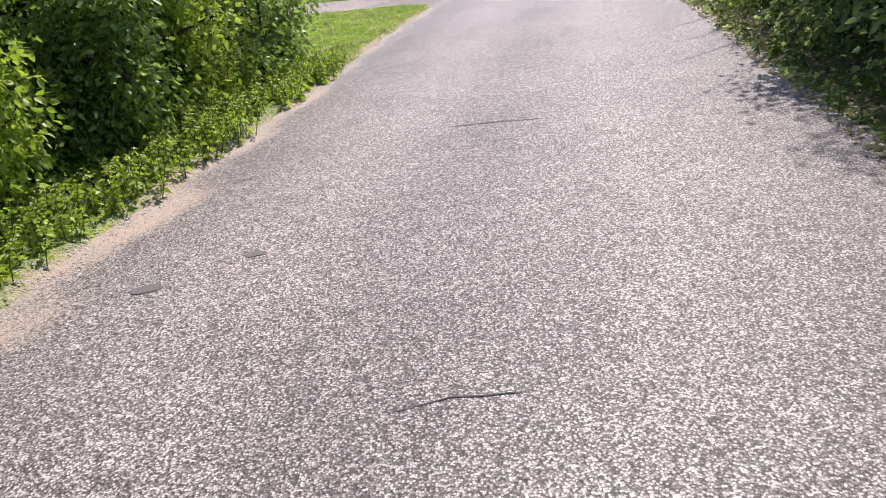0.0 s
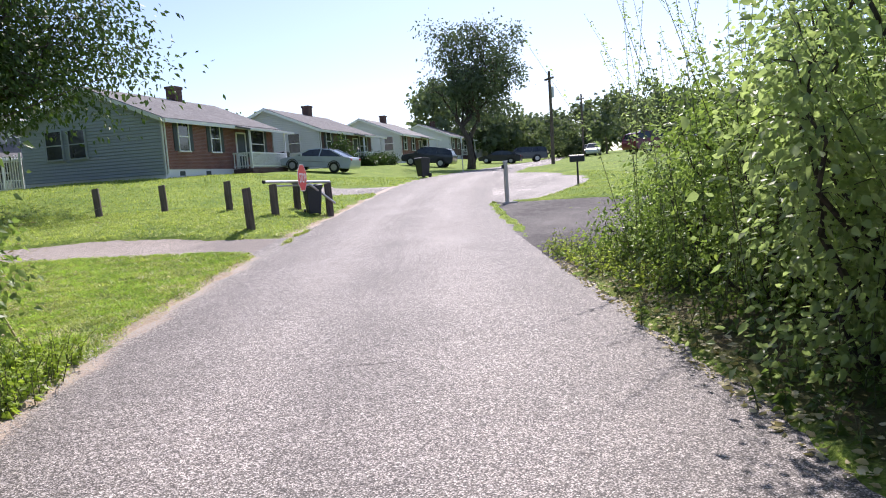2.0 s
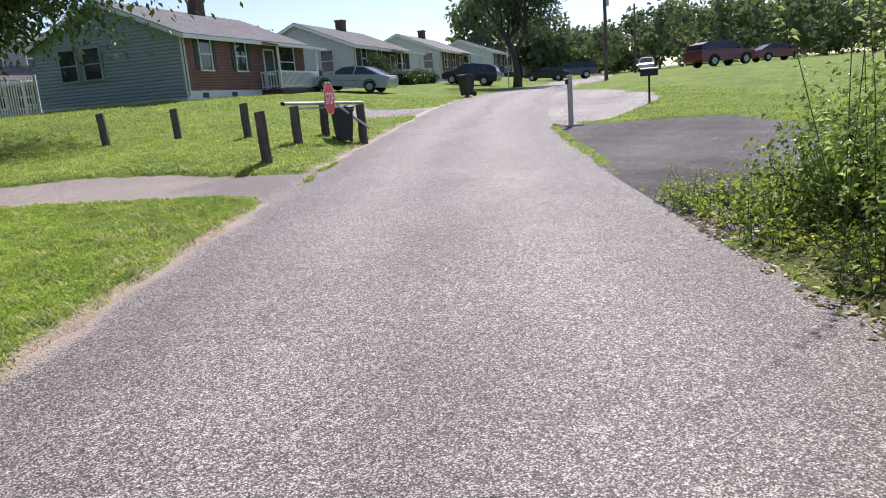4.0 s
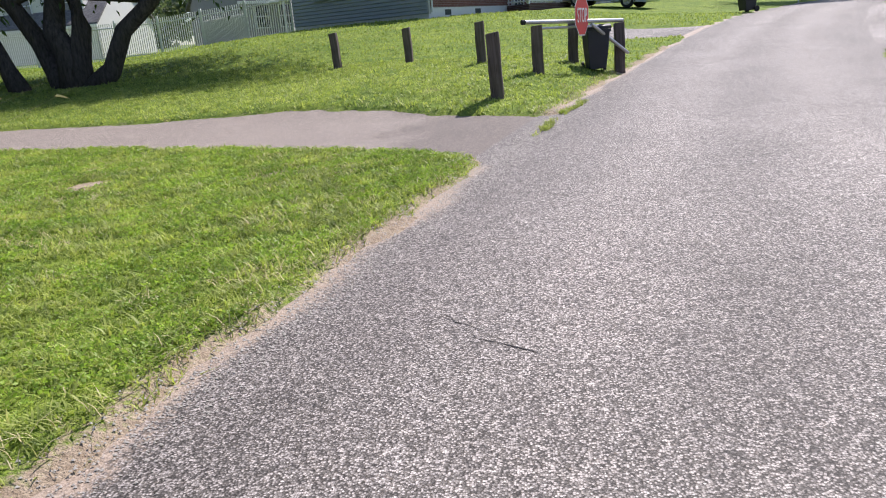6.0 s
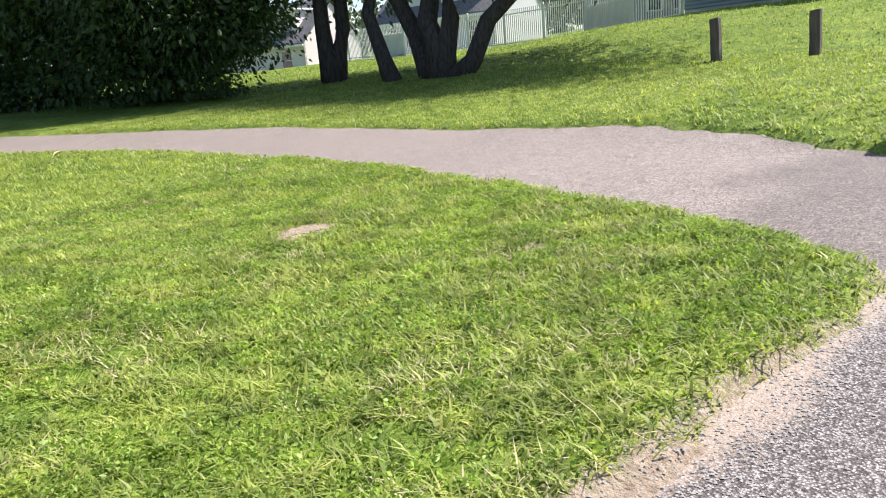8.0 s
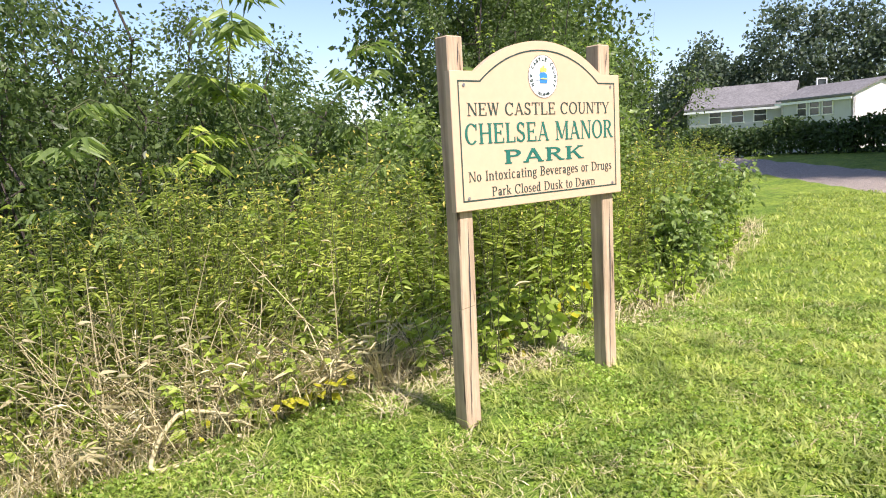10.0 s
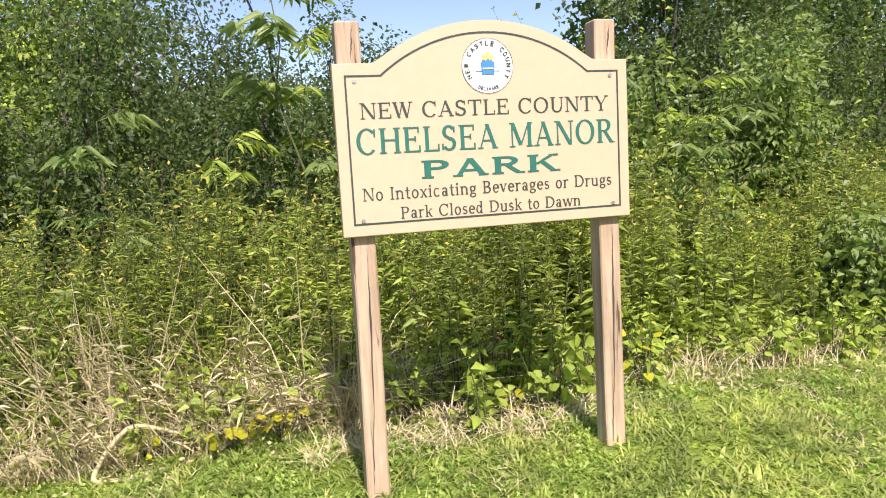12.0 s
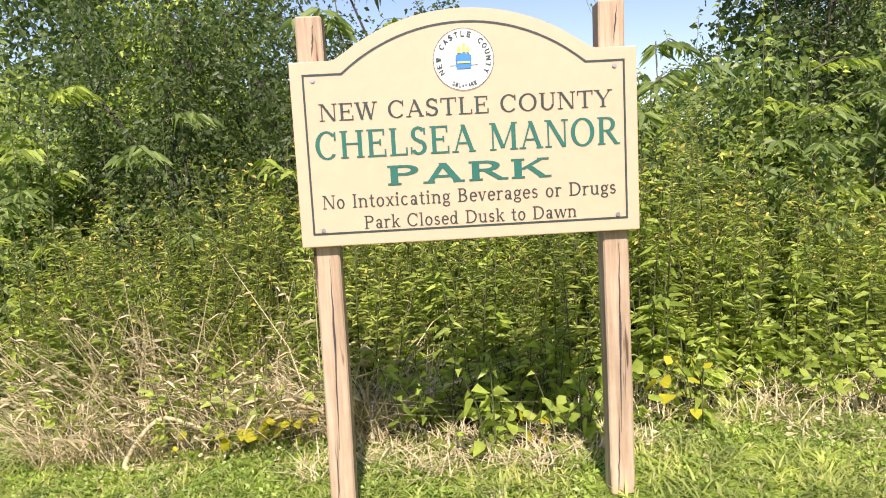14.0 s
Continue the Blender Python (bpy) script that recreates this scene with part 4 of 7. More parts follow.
def window(parent, m, w, h, shutters=True, name="window", frame_mat=None):
    """A sash window standing on its sill; m puts x along the wall, -y outwards and the sill's middle at the origin."""
    bm = bmesh.new()
    f = 0.07
    for r in ((-w / 2 - f, -w / 2, -0.06, 0.02, 0, h), (w / 2, w / 2 + f, -0.06, 0.02, 0, h), (-w / 2 - f, w / 2 + f, -0.06, 0.02, h, h + f),
              (-w / 2 - f - 0.03, w / 2 + f + 0.03, -0.1, 0.02, -f, 0), (-w / 2, w / 2, -0.05, 0.0, h / 2 - 0.03, h / 2 + 0.03)):
        brick(bm, *r, m=m)
    fr = part(name, bm, frame_mat or M_WHITE, parent, "sash window frame")
    for z0, z1, y in ((0, h / 2 - 0.03, -0.02), (h / 2 + 0.03, h, -0.03)):
        bm = bmesh.new()
        brick(bm, -w / 2, w / 2, y, y + 0.01, z0, z1, m=m)
        part("pane", bm, M_GLASS, fr)
    if shutters:
        for s in (-1, 1):
            bm = bmesh.new()
            x0 = s * (w / 2 + f + 0.02)
            x1 = x0 + s * 0.32
            brick(bm, min(x0, x1), max(x0, x1), -0.035, 0.0, -0.02, h + 0.04, m=m)
            for k in range(14):
                brick(bm, min(x0, x1) + 0.04, max(x0, x1) - 0.04, -0.05, -0.03, 0.04 + k * h / 14, 0.04 + (k + 0.55) * h / 14, m=m)
            part("shutter", bm, M_SHUTTER, parent, "dark louvred shutter")
    return fr


def ranch_house(c, z, yaw, label, front, gable, roof, length=11.6, deep=8.4, wall=2.5, base=0.42, rise=1.75, gable_windows=(), detail=True, chimney_x=0.62, porch=True, bush=False):
    """A one-storey house: x runs along its front, y goes back, the origin is the near front corner."""
    m = Matrix.Translation((c[0], c[1], z)) @ Matrix.Rotation(radians(yaw), 4, 'Z')
    h = thing("house", m, label, "house", "houses along the street")
    top = base + wall
    part("foundation", boxes((0.02, length - 0.02, 0.02, deep, -1.2, base)), M_WHITE, h, "white painted foundation")
    for vx in (1.2, 3.6):
        part("vent", boxes((vx, vx + 0.45, 0.005, 0.03, base - 0.33, base - 0.1)), M_SHUTTER, h)
    part("front_wall", boxes((0, length, 0.0, 0.2, base, top)), front, h)
    part("back_wall", boxes((0, length, deep - 0.2, deep, base, top)), gable, h)
    edge = lambda z, a, b: (a, b) if z <= top else (a + (z - top) / rise * deep / 2, b - (z - top) / rise * deep / 2)  # noqa: E731
    for x, flip in ((0.0, False), (length, True)):
        bm = prism([(0.0, base - 0.25), (deep, base - 0.25), (deep, top), (deep / 2, top + rise), (0.0, top)], 0.16)
        for v in bm.verts:
            v.co = Vector((x + (v.co.y if not flip else -v.co.y), v.co.x, v.co.z))
        part("gable_wall", bm, gable, h)
        if not flip:
            tagged(part("siding", clad(bmesh.new(), edge, 0.0, deep, base - 0.25, top + rise - 0.05), gable, h), kind="stuff")
    part("corner_trim", boxes((-0.03, 0.08, -0.03, 0.06, base - 0.25, top)), M_SIDEGREY, h)
    # roof with its overhang
    o, t, ex = 0.42, 0.14, 0.32
    slope = rise / (deep / 2)
    for s in (0, 1):
        prof = [(-o, top - o * slope), (deep / 2, top + rise), (deep / 2, top + rise + t), (-o, top - o * slope + t)]
        bm = prism(prof, length + 2 * ex)
        for v in bm.verts:
            y = v.co.x
            v.co = Vector((v.co.y - ex, y if s == 0 else deep - y, v.co.z + 0.03))
        part("roof", bm, roof, h)
    part("fascia", boxes((-ex, length + ex, -o - 0.06, -o + 0.0, top - o * slope - 0.06, top - o * slope + 0.12)), M_WHITE, h, "white gutter")
    for s in (0, 1):
        bm = prism([(-o, top - o * slope - 0.1), (deep / 2, top + rise - 0.1), (deep / 2, top + rise + 0.1), (-o, top - o * slope + 0.1)], 0.03)
        for v in bm.verts:
            y = v.co.x
            v.co = Vector((v.co.y - ex - 0.032, y if s == 0 else deep - y, v.co.z + 0.03))
        part("rake_board", bm, M_WHITE, h)
    bm = boxes((length * chimney_x, length * chimney_x + 0.75, deep / 2 - 0.3, deep / 2 + 0.3, top, top + rise + 0.85), (length * chimney_x - 0.05, length * chimney_x + 0.8, deep / 2 - 0.35, deep / 2 + 0.35, top + rise + 0.8, top + rise + 0.95))
    part("chimney", bm, M_BRICKDARK, h)
    for wx in (1.75, 4.75):
        window(h, pose(wx, 0.0, base + 0.95), 0.85, 1.45)
    for wy, ww in gable_windows:
        window(h, pose(-0.06, wy, base + 0.9, 0, 0, -90), ww, 1.4, False, frame_mat=gable)
    if porch:
        window(h, pose(9.4, 0.0, base + 0.7), 1.7, 1.6)
        part("door", boxes((7.0, 7.95, -0.03, 0.02, base, base + 2.05), bevel=0.01), M_SHUTTER, h, "dark front door")
        part("storm_door", boxes((6.92, 7.0, -0.06, 0.0, base, base + 2.12), (7.95, 8.03, -0.06, 0.0, base, base + 2.12), (6.92, 8.03, -0.06, 0.0, base + 2.05, base + 2.14), (7.0, 7.95, -0.05, -0.031, base + 0.75, base + 0.85)), M_WHITE, h, "white storm door frame")
        part("porch", boxes((6.4, 10.9, -1.25, 0.0, -0.8, base - 0.04), (10.9, 11.3, -1.2, -0.2, -0.8, base - 0.22), bevel=0.02), M_BRICKDARK, h)
        rail = [(6.45, 10.85, -1.2, -1.14, base + 0.82, base + 0.9), (6.45, 10.85, -1.2, -1.14, base + 0.08, base + 0.14),
                (6.45, 6.53, -1.2, 0, base + 0.82, base + 0.9), (6.45, 6.53, -1.2, 0, base + 0.08, base + 0.14)]
        part("railing", boxes(*rail), M_WHITE, h, "white porch railing")
        n = 34
        for k in range(n):
            x = 6.45 + 4.34 * k / (n - 1)
            part("baluster", boxes((x, x + 0.045, -1.19, -1.15, base, base + 0.84)), M_WHITE, h)
        for k in range(7):
            y = -1.1 + 0.17 * k
            part("baluster", boxes((6.47, 6.51, y, y + 0.045, base, base + 0.84)), M_WHITE, h)
        for px in (6.45, 10.8):
            part("porch_post", boxes((px, px + 0.1, -1.22, -1.12, base - 0.04, top - 0.36)), M_WHITE, h)
        bm = prism([(-1.4, top - 0.37), (-0.3, top - 0.12), (-0.3, top - 0.02), (-1.4, top - 0.28)], 5.6)
        for v in bm.verts:
            v.co = Vector((v.co.y + 6.2, v.co.x, v.co.z))
        part("porch_roof", bm, roof, h)
        part("porch_gutter", boxes((6.2, 11.8, -1.46, -1.4, top - 0.39, top - 0.27)), M_WHITE, h)
    bm = bmesh.new()
    cyl(bm, (0.16, -0.07, base - 0.2), (0.16, -0.07, top - 0.1), 0.04, sides=8)
    part("downspout", bm, M_WHITE, h)
    return h


U = Vector((math.sin(radians(29.3)), math.cos(radians(29.3))))
C1 = Vector((-3.2, 41.0))
HOUSES = [
    (0, 2.48, "one-storey house with red brick front, grey-green lapped siding and white porch", M_BRICKRED, M_SIDEGREEN, M_ROOF, ((4.9, 0.95), (6.3, 0.95))),
    (19, 2.86, "one-storey house with dark brick front and pale grey gable", M_BRICKDARK, M_SIDEGREY, M_ROOF, ((2.0, 0.9),)),
    (39.5, 3.4, "one-storey house with red brick front and white gable", M_BRICKRED, M_SIDEWHITE, M_ROOFLT, ((1.2, 0.9),)),
    (62, 4.1, "one-storey brick house with white siding and grey roof", M_BRICKDARK, M_SIDEWHITE, M_ROOF, ()),
    (84, 4.5, "small white house with low grey roof further up the street", M_SIDEWHITE, M_SIDEWHITE, M_ROOFLT, ()),
    (108, 5.0, "distant white house with grey roof beside trees", M_SIDEWHITE, M_SIDEWHITE, M_ROOFLT, ()),
]
for s, z0, lab, fr, ga, ro, gw in HOUSES:
    c = C1 + U * s
    ranch_house(c, z0, 60.7, lab, fr, ga, ro, gable_windows=gw)


# ---- trees and shrubs ----
def bent(p, q, rng, wild=0.12, n=5):
    """A crooked line of points from p to q."""
    p, q = np.array(p, float), np.array(q, float)
    L = np.linalg.norm(q - p)
    t = np.linspace(0, 1, n)[:, None]
    return p + (q - p) * t + rng.normal(size=(n, 3)) * wild * L * np.sin(np.pi * t) * 0.6


def tree(name, x, y, label, trunks, limbs, crown, leaf, count, seed, material=None, spread=0.45, hang=0.15, group="", sides=8, z=None):
    """trunks: (dx, dy, top, radius); limbs go from the trunks to points in the crown's ellipsoid
    (cx, cy, cz, rx, ry, rz) and leaves gather in clumps round their ends."""
    rng = np.random.default_rng(seed)
    z = hz(x, y) if z is None else z
    ob = thing(name, Matrix.Translation((x, y, z)), label, "tree", group)
    bm = bmesh.new()
    tops = []
    for dx, dy, top, r in trunks:
        pts = bent((dx * 0.06, dy * 0.06, -0.3), (dx, dy, top), rng, 0.06, 7)
        rad = np.linspace(1.0, 0.45, 7) * r
        rad[0] *= 1.35
        tube(bm, pts, rad, sides)
        tops.append((pts, rad))
    clumps = []
    cx, cy, cz, rx, ry, rz = crown
    for k in range(limbs):
        v = rng.normal(size=3)
        v = v / np.linalg.norm(v) * rng.uniform(0.45, 1.0) ** 0.6
        end = np.array([cx, cy, cz]) + v * (rx, ry, rz)
        pts, rad = tops[k % len(tops)]
        i = rng.integers(3, 7)
        line = bent(pts[i], end, rng, 0.16, 6)
        tube(bm, line, np.linspace(rad[i] * 0.55, 0.012, 6), 5, False)
        clumps += [line[-1], line[-2], line[-3] * 0.5 + line[-2] * 0.5]
        for _ in range(3):
            twig = line[rng.integers(2, 6)] + rng.normal(size=3) * (rx, ry, rz) * 0.22
            tube(bm, bent(line[3], twig, rng, 0.15, 4), np.linspace(0.03, 0.008, 4), 4, False)
            clumps.append(twig)
    part("trunk", bm, M_BARK, ob, "dark furrowed trunk and limbs", True)
    clumps = np.array(clumps)
    size = rng.uniform(0.5, 1.4, len(clumps))
    which = rng.choice(len(clumps), count, p=size / size.sum())
    off = rng.normal(size=(count, 3)) * (spread * size[which])[:, None] * (1, 1, 0.75)
    base = clumps[which] + off
    base[:, 2] = np.maximum(base[:, 2], 0.25)
    way = unit(off) + rng.normal(size=(count, 3)) * 0.6 + (0, 0, -hang)
    L = leaf * rng.uniform(0.6, 1.3, count)
    under("crown", leaf_mesh("crown", base, way, L, L * 0.55, material or M_TREELEAF, rng), ob)
    return ob


def shrub(x, y, tall, wide, leaf, count, seed, material, label, slim=0.55, stems=7, lean=(0, 0), name="shrub", clump=0.2, full=True, low=0.05, group="", z=None, ratio=3.0):
    """A many-stemmed shrub: leafy sprays along arching stems down to the ground."""
    rng = np.random.default_rng(seed)
    z = hz(x, y) if z is None else z
    ob = thing(name, Matrix.Translation((x, y, z)), label, "shrub", group)
    bm = bmesh.new()
    nodes, out = [], []
    for s in range(stems):
        a = rng.uniform(0, math.tau)
        r = wide * rng.uniform(0.15, 1.0)
        h = tall * rng.uniform(0.55, 1.0) * (1 - 0.25 * r / wide)
        end = np.array([math.cos(a) * r + lean[0] * h, math.sin(a) * r + lean[1] * h, h])
        line = bent(np.array([math.cos(a), math.sin(a), 0]) * r * 0.3 + (0, 0, -0.1), end, rng, 0.1, 8)
        tube(bm, line, np.linspace(0.012 + 0.006 * tall, 0.004, 8), 5, False)
        for k in range(1, 8):
            m = max(3, int(ratio * 2))
            for _ in range(m):
                d = rng.normal(size=3) * (1, 1, 0.5)
                d /= np.linalg.norm(d)
                reach = wide * rng.uniform(0.1, slim) * (1.1 - 0.7 * k / 8)
                tip = line[k] + d * reach + (0, 0, -0.15 * reach)
                if tip[2] > low:
                    if rng.random() < 0.35:
                        tube(bm, [line[k], (line[k] + tip) / 2 + (0, 0, 0.05), tip], [0.006, 0.004, 0.002], 3, False)
                    for f in (0.55, 0.8, 1.0):
                        nodes.append(line[k] + (tip - line[k]) * f)
                        out.append(d)
    part("branching", bm, M_BARK, ob)
    nodes, out = np.array(nodes), np.array(out)
    which = rng.integers(0, len(nodes), count)
    off = rng.normal(size=(count, 3)) * clump
    base = nodes[which] + off
    base[:, 2] = np.maximum(base[:, 2], low * rng.uniform(0.3, 2, count))
    way = out[which] * 0.7 + unit(off) * 0.6 + rng.normal(size=(count, 3)) * 0.5 + (0, 0, -0.15)
    L = leaf * rng.uniform(0.55, 1.3, count)
    under("foliage", leaf_mesh("foliage", base, way, L, L * rng.uniform(0.45, 0.75, count), material, rng, 0.18, 0.2, full), ob)
    return ob


def stalks(name, spots, tall, leaf, per, material, label, seed, lean=0.12, stem_mat=None, thin=0.16, kind="stuff", plume=None, rise=(-0.1, 0.8)):
    """Upright weeds: a stem each with narrow leaves all the way up."""
    rng = np.random.default_rng(seed)
    n = len(spots)
    spots = np.asarray(spots)
    H = tall * rng.uniform(0.6, 1.12, n) * (1 + 0.3 * wob(spots[:, 0], spots[:, 1], 1.5, seed))
    a = rng.uniform(0, math.tau, n)
    tip = np.stack([np.cos(a), np.sin(a), 0 * a], 1) * (H * lean * rng.uniform(0, 1.6, n))[:, None]
    foot = np.stack([spots[:, 0], spots[:, 1], height(spots[:, 0], spots[:, 1]) - 0.02], 1)
    # stems: three-sided, two lengths
    t = np.array([0, 0.5, 1.0])
    mid = foot[:, None] + tip[:, None] * (t ** 1.7)[None, :, None] + np.array([0, 0, 1.0]) * (H[:, None] * t)[..., None]
    ang = np.arange(3) * math.tau / 3
    ring = np.stack([np.cos(ang), np.sin(ang), 0 * ang], 1)
    rad = np.array([0.005, 0.004, 0.0015])
    co = mid[:, :, None] + ring[None, None] * rad[None, :, None, None]
    quads = []
    for lev in (0, 1):
        for k in range(3):
            quads.append([lev * 3 + k, lev * 3 + (k + 1) % 3, lev * 3 + 3 + (k + 1) % 3, lev * 3 + 3 + k])
    q = (np.array(quads)[None] + (np.arange(n) * 9)[:, None, None]).reshape(-1, 4)
    ob = thing(name, Matrix(), label, "weeds", kind="stuff")
    under("stems", fast_mesh("stems", co.reshape(-1, 3), q, stem_mat or M_STEM), ob)
    if per:
        u = rng.uniform(0.12, 1.0, (n, per))
        base = foot[:, None] + tip[:, None] * (u ** 1.7)[..., None] + np.array([0, 0, 1.0]) * (H[:, None] * u)[..., None]
        b = rng.uniform(0, math.tau, (n, per))
        way = np.stack([np.cos(b), np.sin(b), rng.uniform(*rise, (n, per))], -1)
        L = leaf * rng.uniform(0.6, 1.2, (n, per)) * (1.15 - 0.65 * u)
        under("foliage", leaf_mesh("foliage", base.reshape(-1, 3), way.reshape(-1, 3), L.ravel(), L.ravel() * thin, material, rng, 0.15, 0.45, leaf > 0.12), ob)
    if plume:
        u = rng.uniform(0.9, 1.06, (n, plume))
        base = foot[:, None] + tip[:, None] * (u ** 1.7)[..., None] + np.array([0, 0, 1.0]) * (H[:, None] * u)[..., None] + rng.normal(size=(n, plume, 3)) * (0.035, 0.035, 0.02)
        L = rng.uniform(0.015, 0.05, n * plume)
        under("plumes", leaf_mesh("plumes", base.reshape(-1, 3), rng.normal(size=(n * plume, 3)) + (0, 0, 0.6), L, L * 0.4, M_PLUME, rng), ob, "tan and yellow flower plumes")
    return ob


def grass(name, x0, x1, y0, y1, count, tall, wide, seed, label, keep=None, material=None, splay=0.5, clumpy=0.6, paved=False):
    """Blades of grass, bent, in loose tufts; paved: they also root in cracks of the asphalt."""
    rng = np.random.default_rng(seed)
    x, y = rng.uniform(x0, x1, count * 2), rng.uniform(y0, y1, count * 2)
    tuft = 0.5 + 0.5 * wob(x, y, 4.2, seed) + 0.25 * wob(x, y, 11, seed + 1.0)
    d = off_paved(x, y)[0] + 0.06 * wob(x, y, 5.0)
    bare = ground_dirt(x, y)
    ok = (paved | (d > 0.05)) & (rng.random(count * 2) < np.clip(1 - clumpy + clumpy * tuft, 0.05, 1)) & (rng.random(count * 2) > bare * 1.1)
    if keep is not None:
        ok &= keep(x, y)
    x, y, tuft = x[ok][:count], y[ok][:count], tuft[ok][:count]
    n = len(x)
    p = np.stack([x, y, np.where(paved, height(x, y) - 0.012, ground_z(x, y) - 0.005)], 1)
    a = rng.uniform(0, math.tau, n)
    H = tall * rng.uniform(0.45, 1.25, n) * np.clip(0.6 + 0.6 * tuft, 0.5, 1.3)
    out = np.stack([np.cos(a), np.sin(a), 0 * a], 1)
    side = np.stack([-np.sin(a), np.cos(a), 0 * a], 1) * (wide * rng.uniform(0.6, 1.3, n))[:, None]
    lean = (H * splay * rng.uniform(0.2, 1.8, n))[:, None]
    up = np.array([0, 0, 1.0]) * H[:, None]
    co = np.stack([p - side, p + side, p + out * lean * 0.35 + up * 0.6 + side * 0.8, p + out * lean * 0.35 + up * 0.6 - side * 0.8, p + out * lean + up * 0.95], 1)
    t = np.array([[0, 1, 2], [0, 2, 3], [3, 2, 4]])
    tris = (t[None] + (np.arange(n) * 5)[:, None, None]).reshape(-1, 3)
    return tagged(new(name, fast_mesh(name, co.reshape(-1, 3), tris, material or M_BLADE)), label, "grass", kind="stuff")


# lawn grass
GRASS_OK = lambda x, y: ~in_thicket(x, y)  # noqa: E731
grass("grass_near", -6.5, 1.4, 8.6, 18.4, 200000, 0.042, 0.0042, 11, "short bright green lawn grass in tufts", GRASS_OK, splay=1.7, clumpy=0.95)
grass("grass_tufts", -6.5, 1.4, 8.6, 18.4, 52000, 0.075, 0.0058, 15, "longer bright tufts in the lawn", lambda x, y: GRASS_OK(x, y) & (wob(x, y, 4.7, 5.0) + 0.8 * wob(x, y, 11.0) > 0.45), splay=1.3, clumpy=0.9)
grass("dry_blades", -6.5, 1.4, 8.6, 18.4, 46000, 0.045, 0.0036, 16, "dry straw-coloured blades in worn patches of the lawn", lambda x, y: GRASS_OK(x, y) & (wob(x, y, 1.6, 8.0) + 0.6 * wob(x, y, 5.0, 3.0) > 0.3), M_STRAW, 1.9)

grass("edge_straw", -2.2, 4.0, 8.8, 25.0, 26000, 0.075, 0.003, 18, "dry brown tufts along the road edge", lambda x, y: (off_paved(x, y)[1] < 0.32) & (wob(x, y, 3.3, 6.0) > -0.1), M_STRAW, 1.5)
grass("edge_green", -2.2, 4.0, 8.8, 25.0, 26000, 0.085, 0.0036, 19, "green tufts hanging over the road edge", lambda x, y: (off_paved(x, y)[1] < 0.3) & (wob(x, y, 2.1, 1.0) > 0.1), None, 1.1)

grass("joint_grass", 0.4, 2.4, 17.7, 20.6, 60000, 0.065, 0.004, 20, "ragged green tufts in the joint between footpath and road", lambda x, y: (np.abs(off_paved(x, y)[1] + 0.12 + 0.05 * wob(x, y, 3.0)) < 0.06 + 0.035 * wob(x, y, 4.0, 2.0)) & (x < road_middle(y)) & (wob(x, y, 2.6, 3.0) > -0.9), None, 1.3, 0.5, True)


def clover(count, seed):
    """Small round leaves lying flat among the grass."""
    rng = np.random.default_rng(seed)
    x, y = rng.uniform(-6.5, 1.4, count * 3), rng.uniform(8.6, 18.4, count * 3)
    ok = GRASS_OK(x, y) & (off_paved(x, y)[0] > 0.12) & (wob(x, y, 1.9, 2.0) + 0.9 * wob(x, y, 6.0, 7.0) + 0.5 * wob(x, y, 15.0, 1.0) > 0.1) & (rng.random(count * 3) > ground_dirt(x, y))
    x, y = x[ok][:count], y[ok][:count]
    n = len(x)
    base = np.stack([x, y, ground_z(x, y) + rng.uniform(0.008, 0.04, n)], 1)
    a = rng.uniform(0, math.tau, n)
    L = rng.uniform(0.014, 0.038, n)
    me = leaf_mesh("clover", base, np.stack([np.cos(a), np.sin(a), rng.uniform(0.2, 1.6, n)], 1), L, L * rng.uniform(0.25, 0.6, n), M_CLOVER, rng, 0.15, 0.2)
    return tagged(new("clover", me), "small broad clover and plantain leaves in the lawn", "weeds", kind="stuff")


clover(100000, 17)
grass("grass_middle", -16, 3.2, 14.0, 30.0, 110000, 0.055, 0.0085, 12, "mown green lawn grass beyond the footpath", GRASS_OK, splay=1.2)
grass("grass_far", -30, 10, 26.0, 44.0, 34000, 0.07, 0.018, 13, "distant mown lawn in front of the houses")
grass("grass_strip", 5.0, 16, 12, 34, 42000, 0.05, 0.007, 14, "rough grass beside the parking pad", lambda x, y: (x > road_middle(y)) & (off_paved(x, y)[3] > 0.1))



def scatter(count, x0, x1, y0, y1, keep, seed):
    r = np.random.default_rng(seed)
    x, y = r.uniform(x0, x1, count), r.uniform(y0, y1, count)
    ok = keep(x, y)
    return np.stack([x[ok], y[ok]], 1)


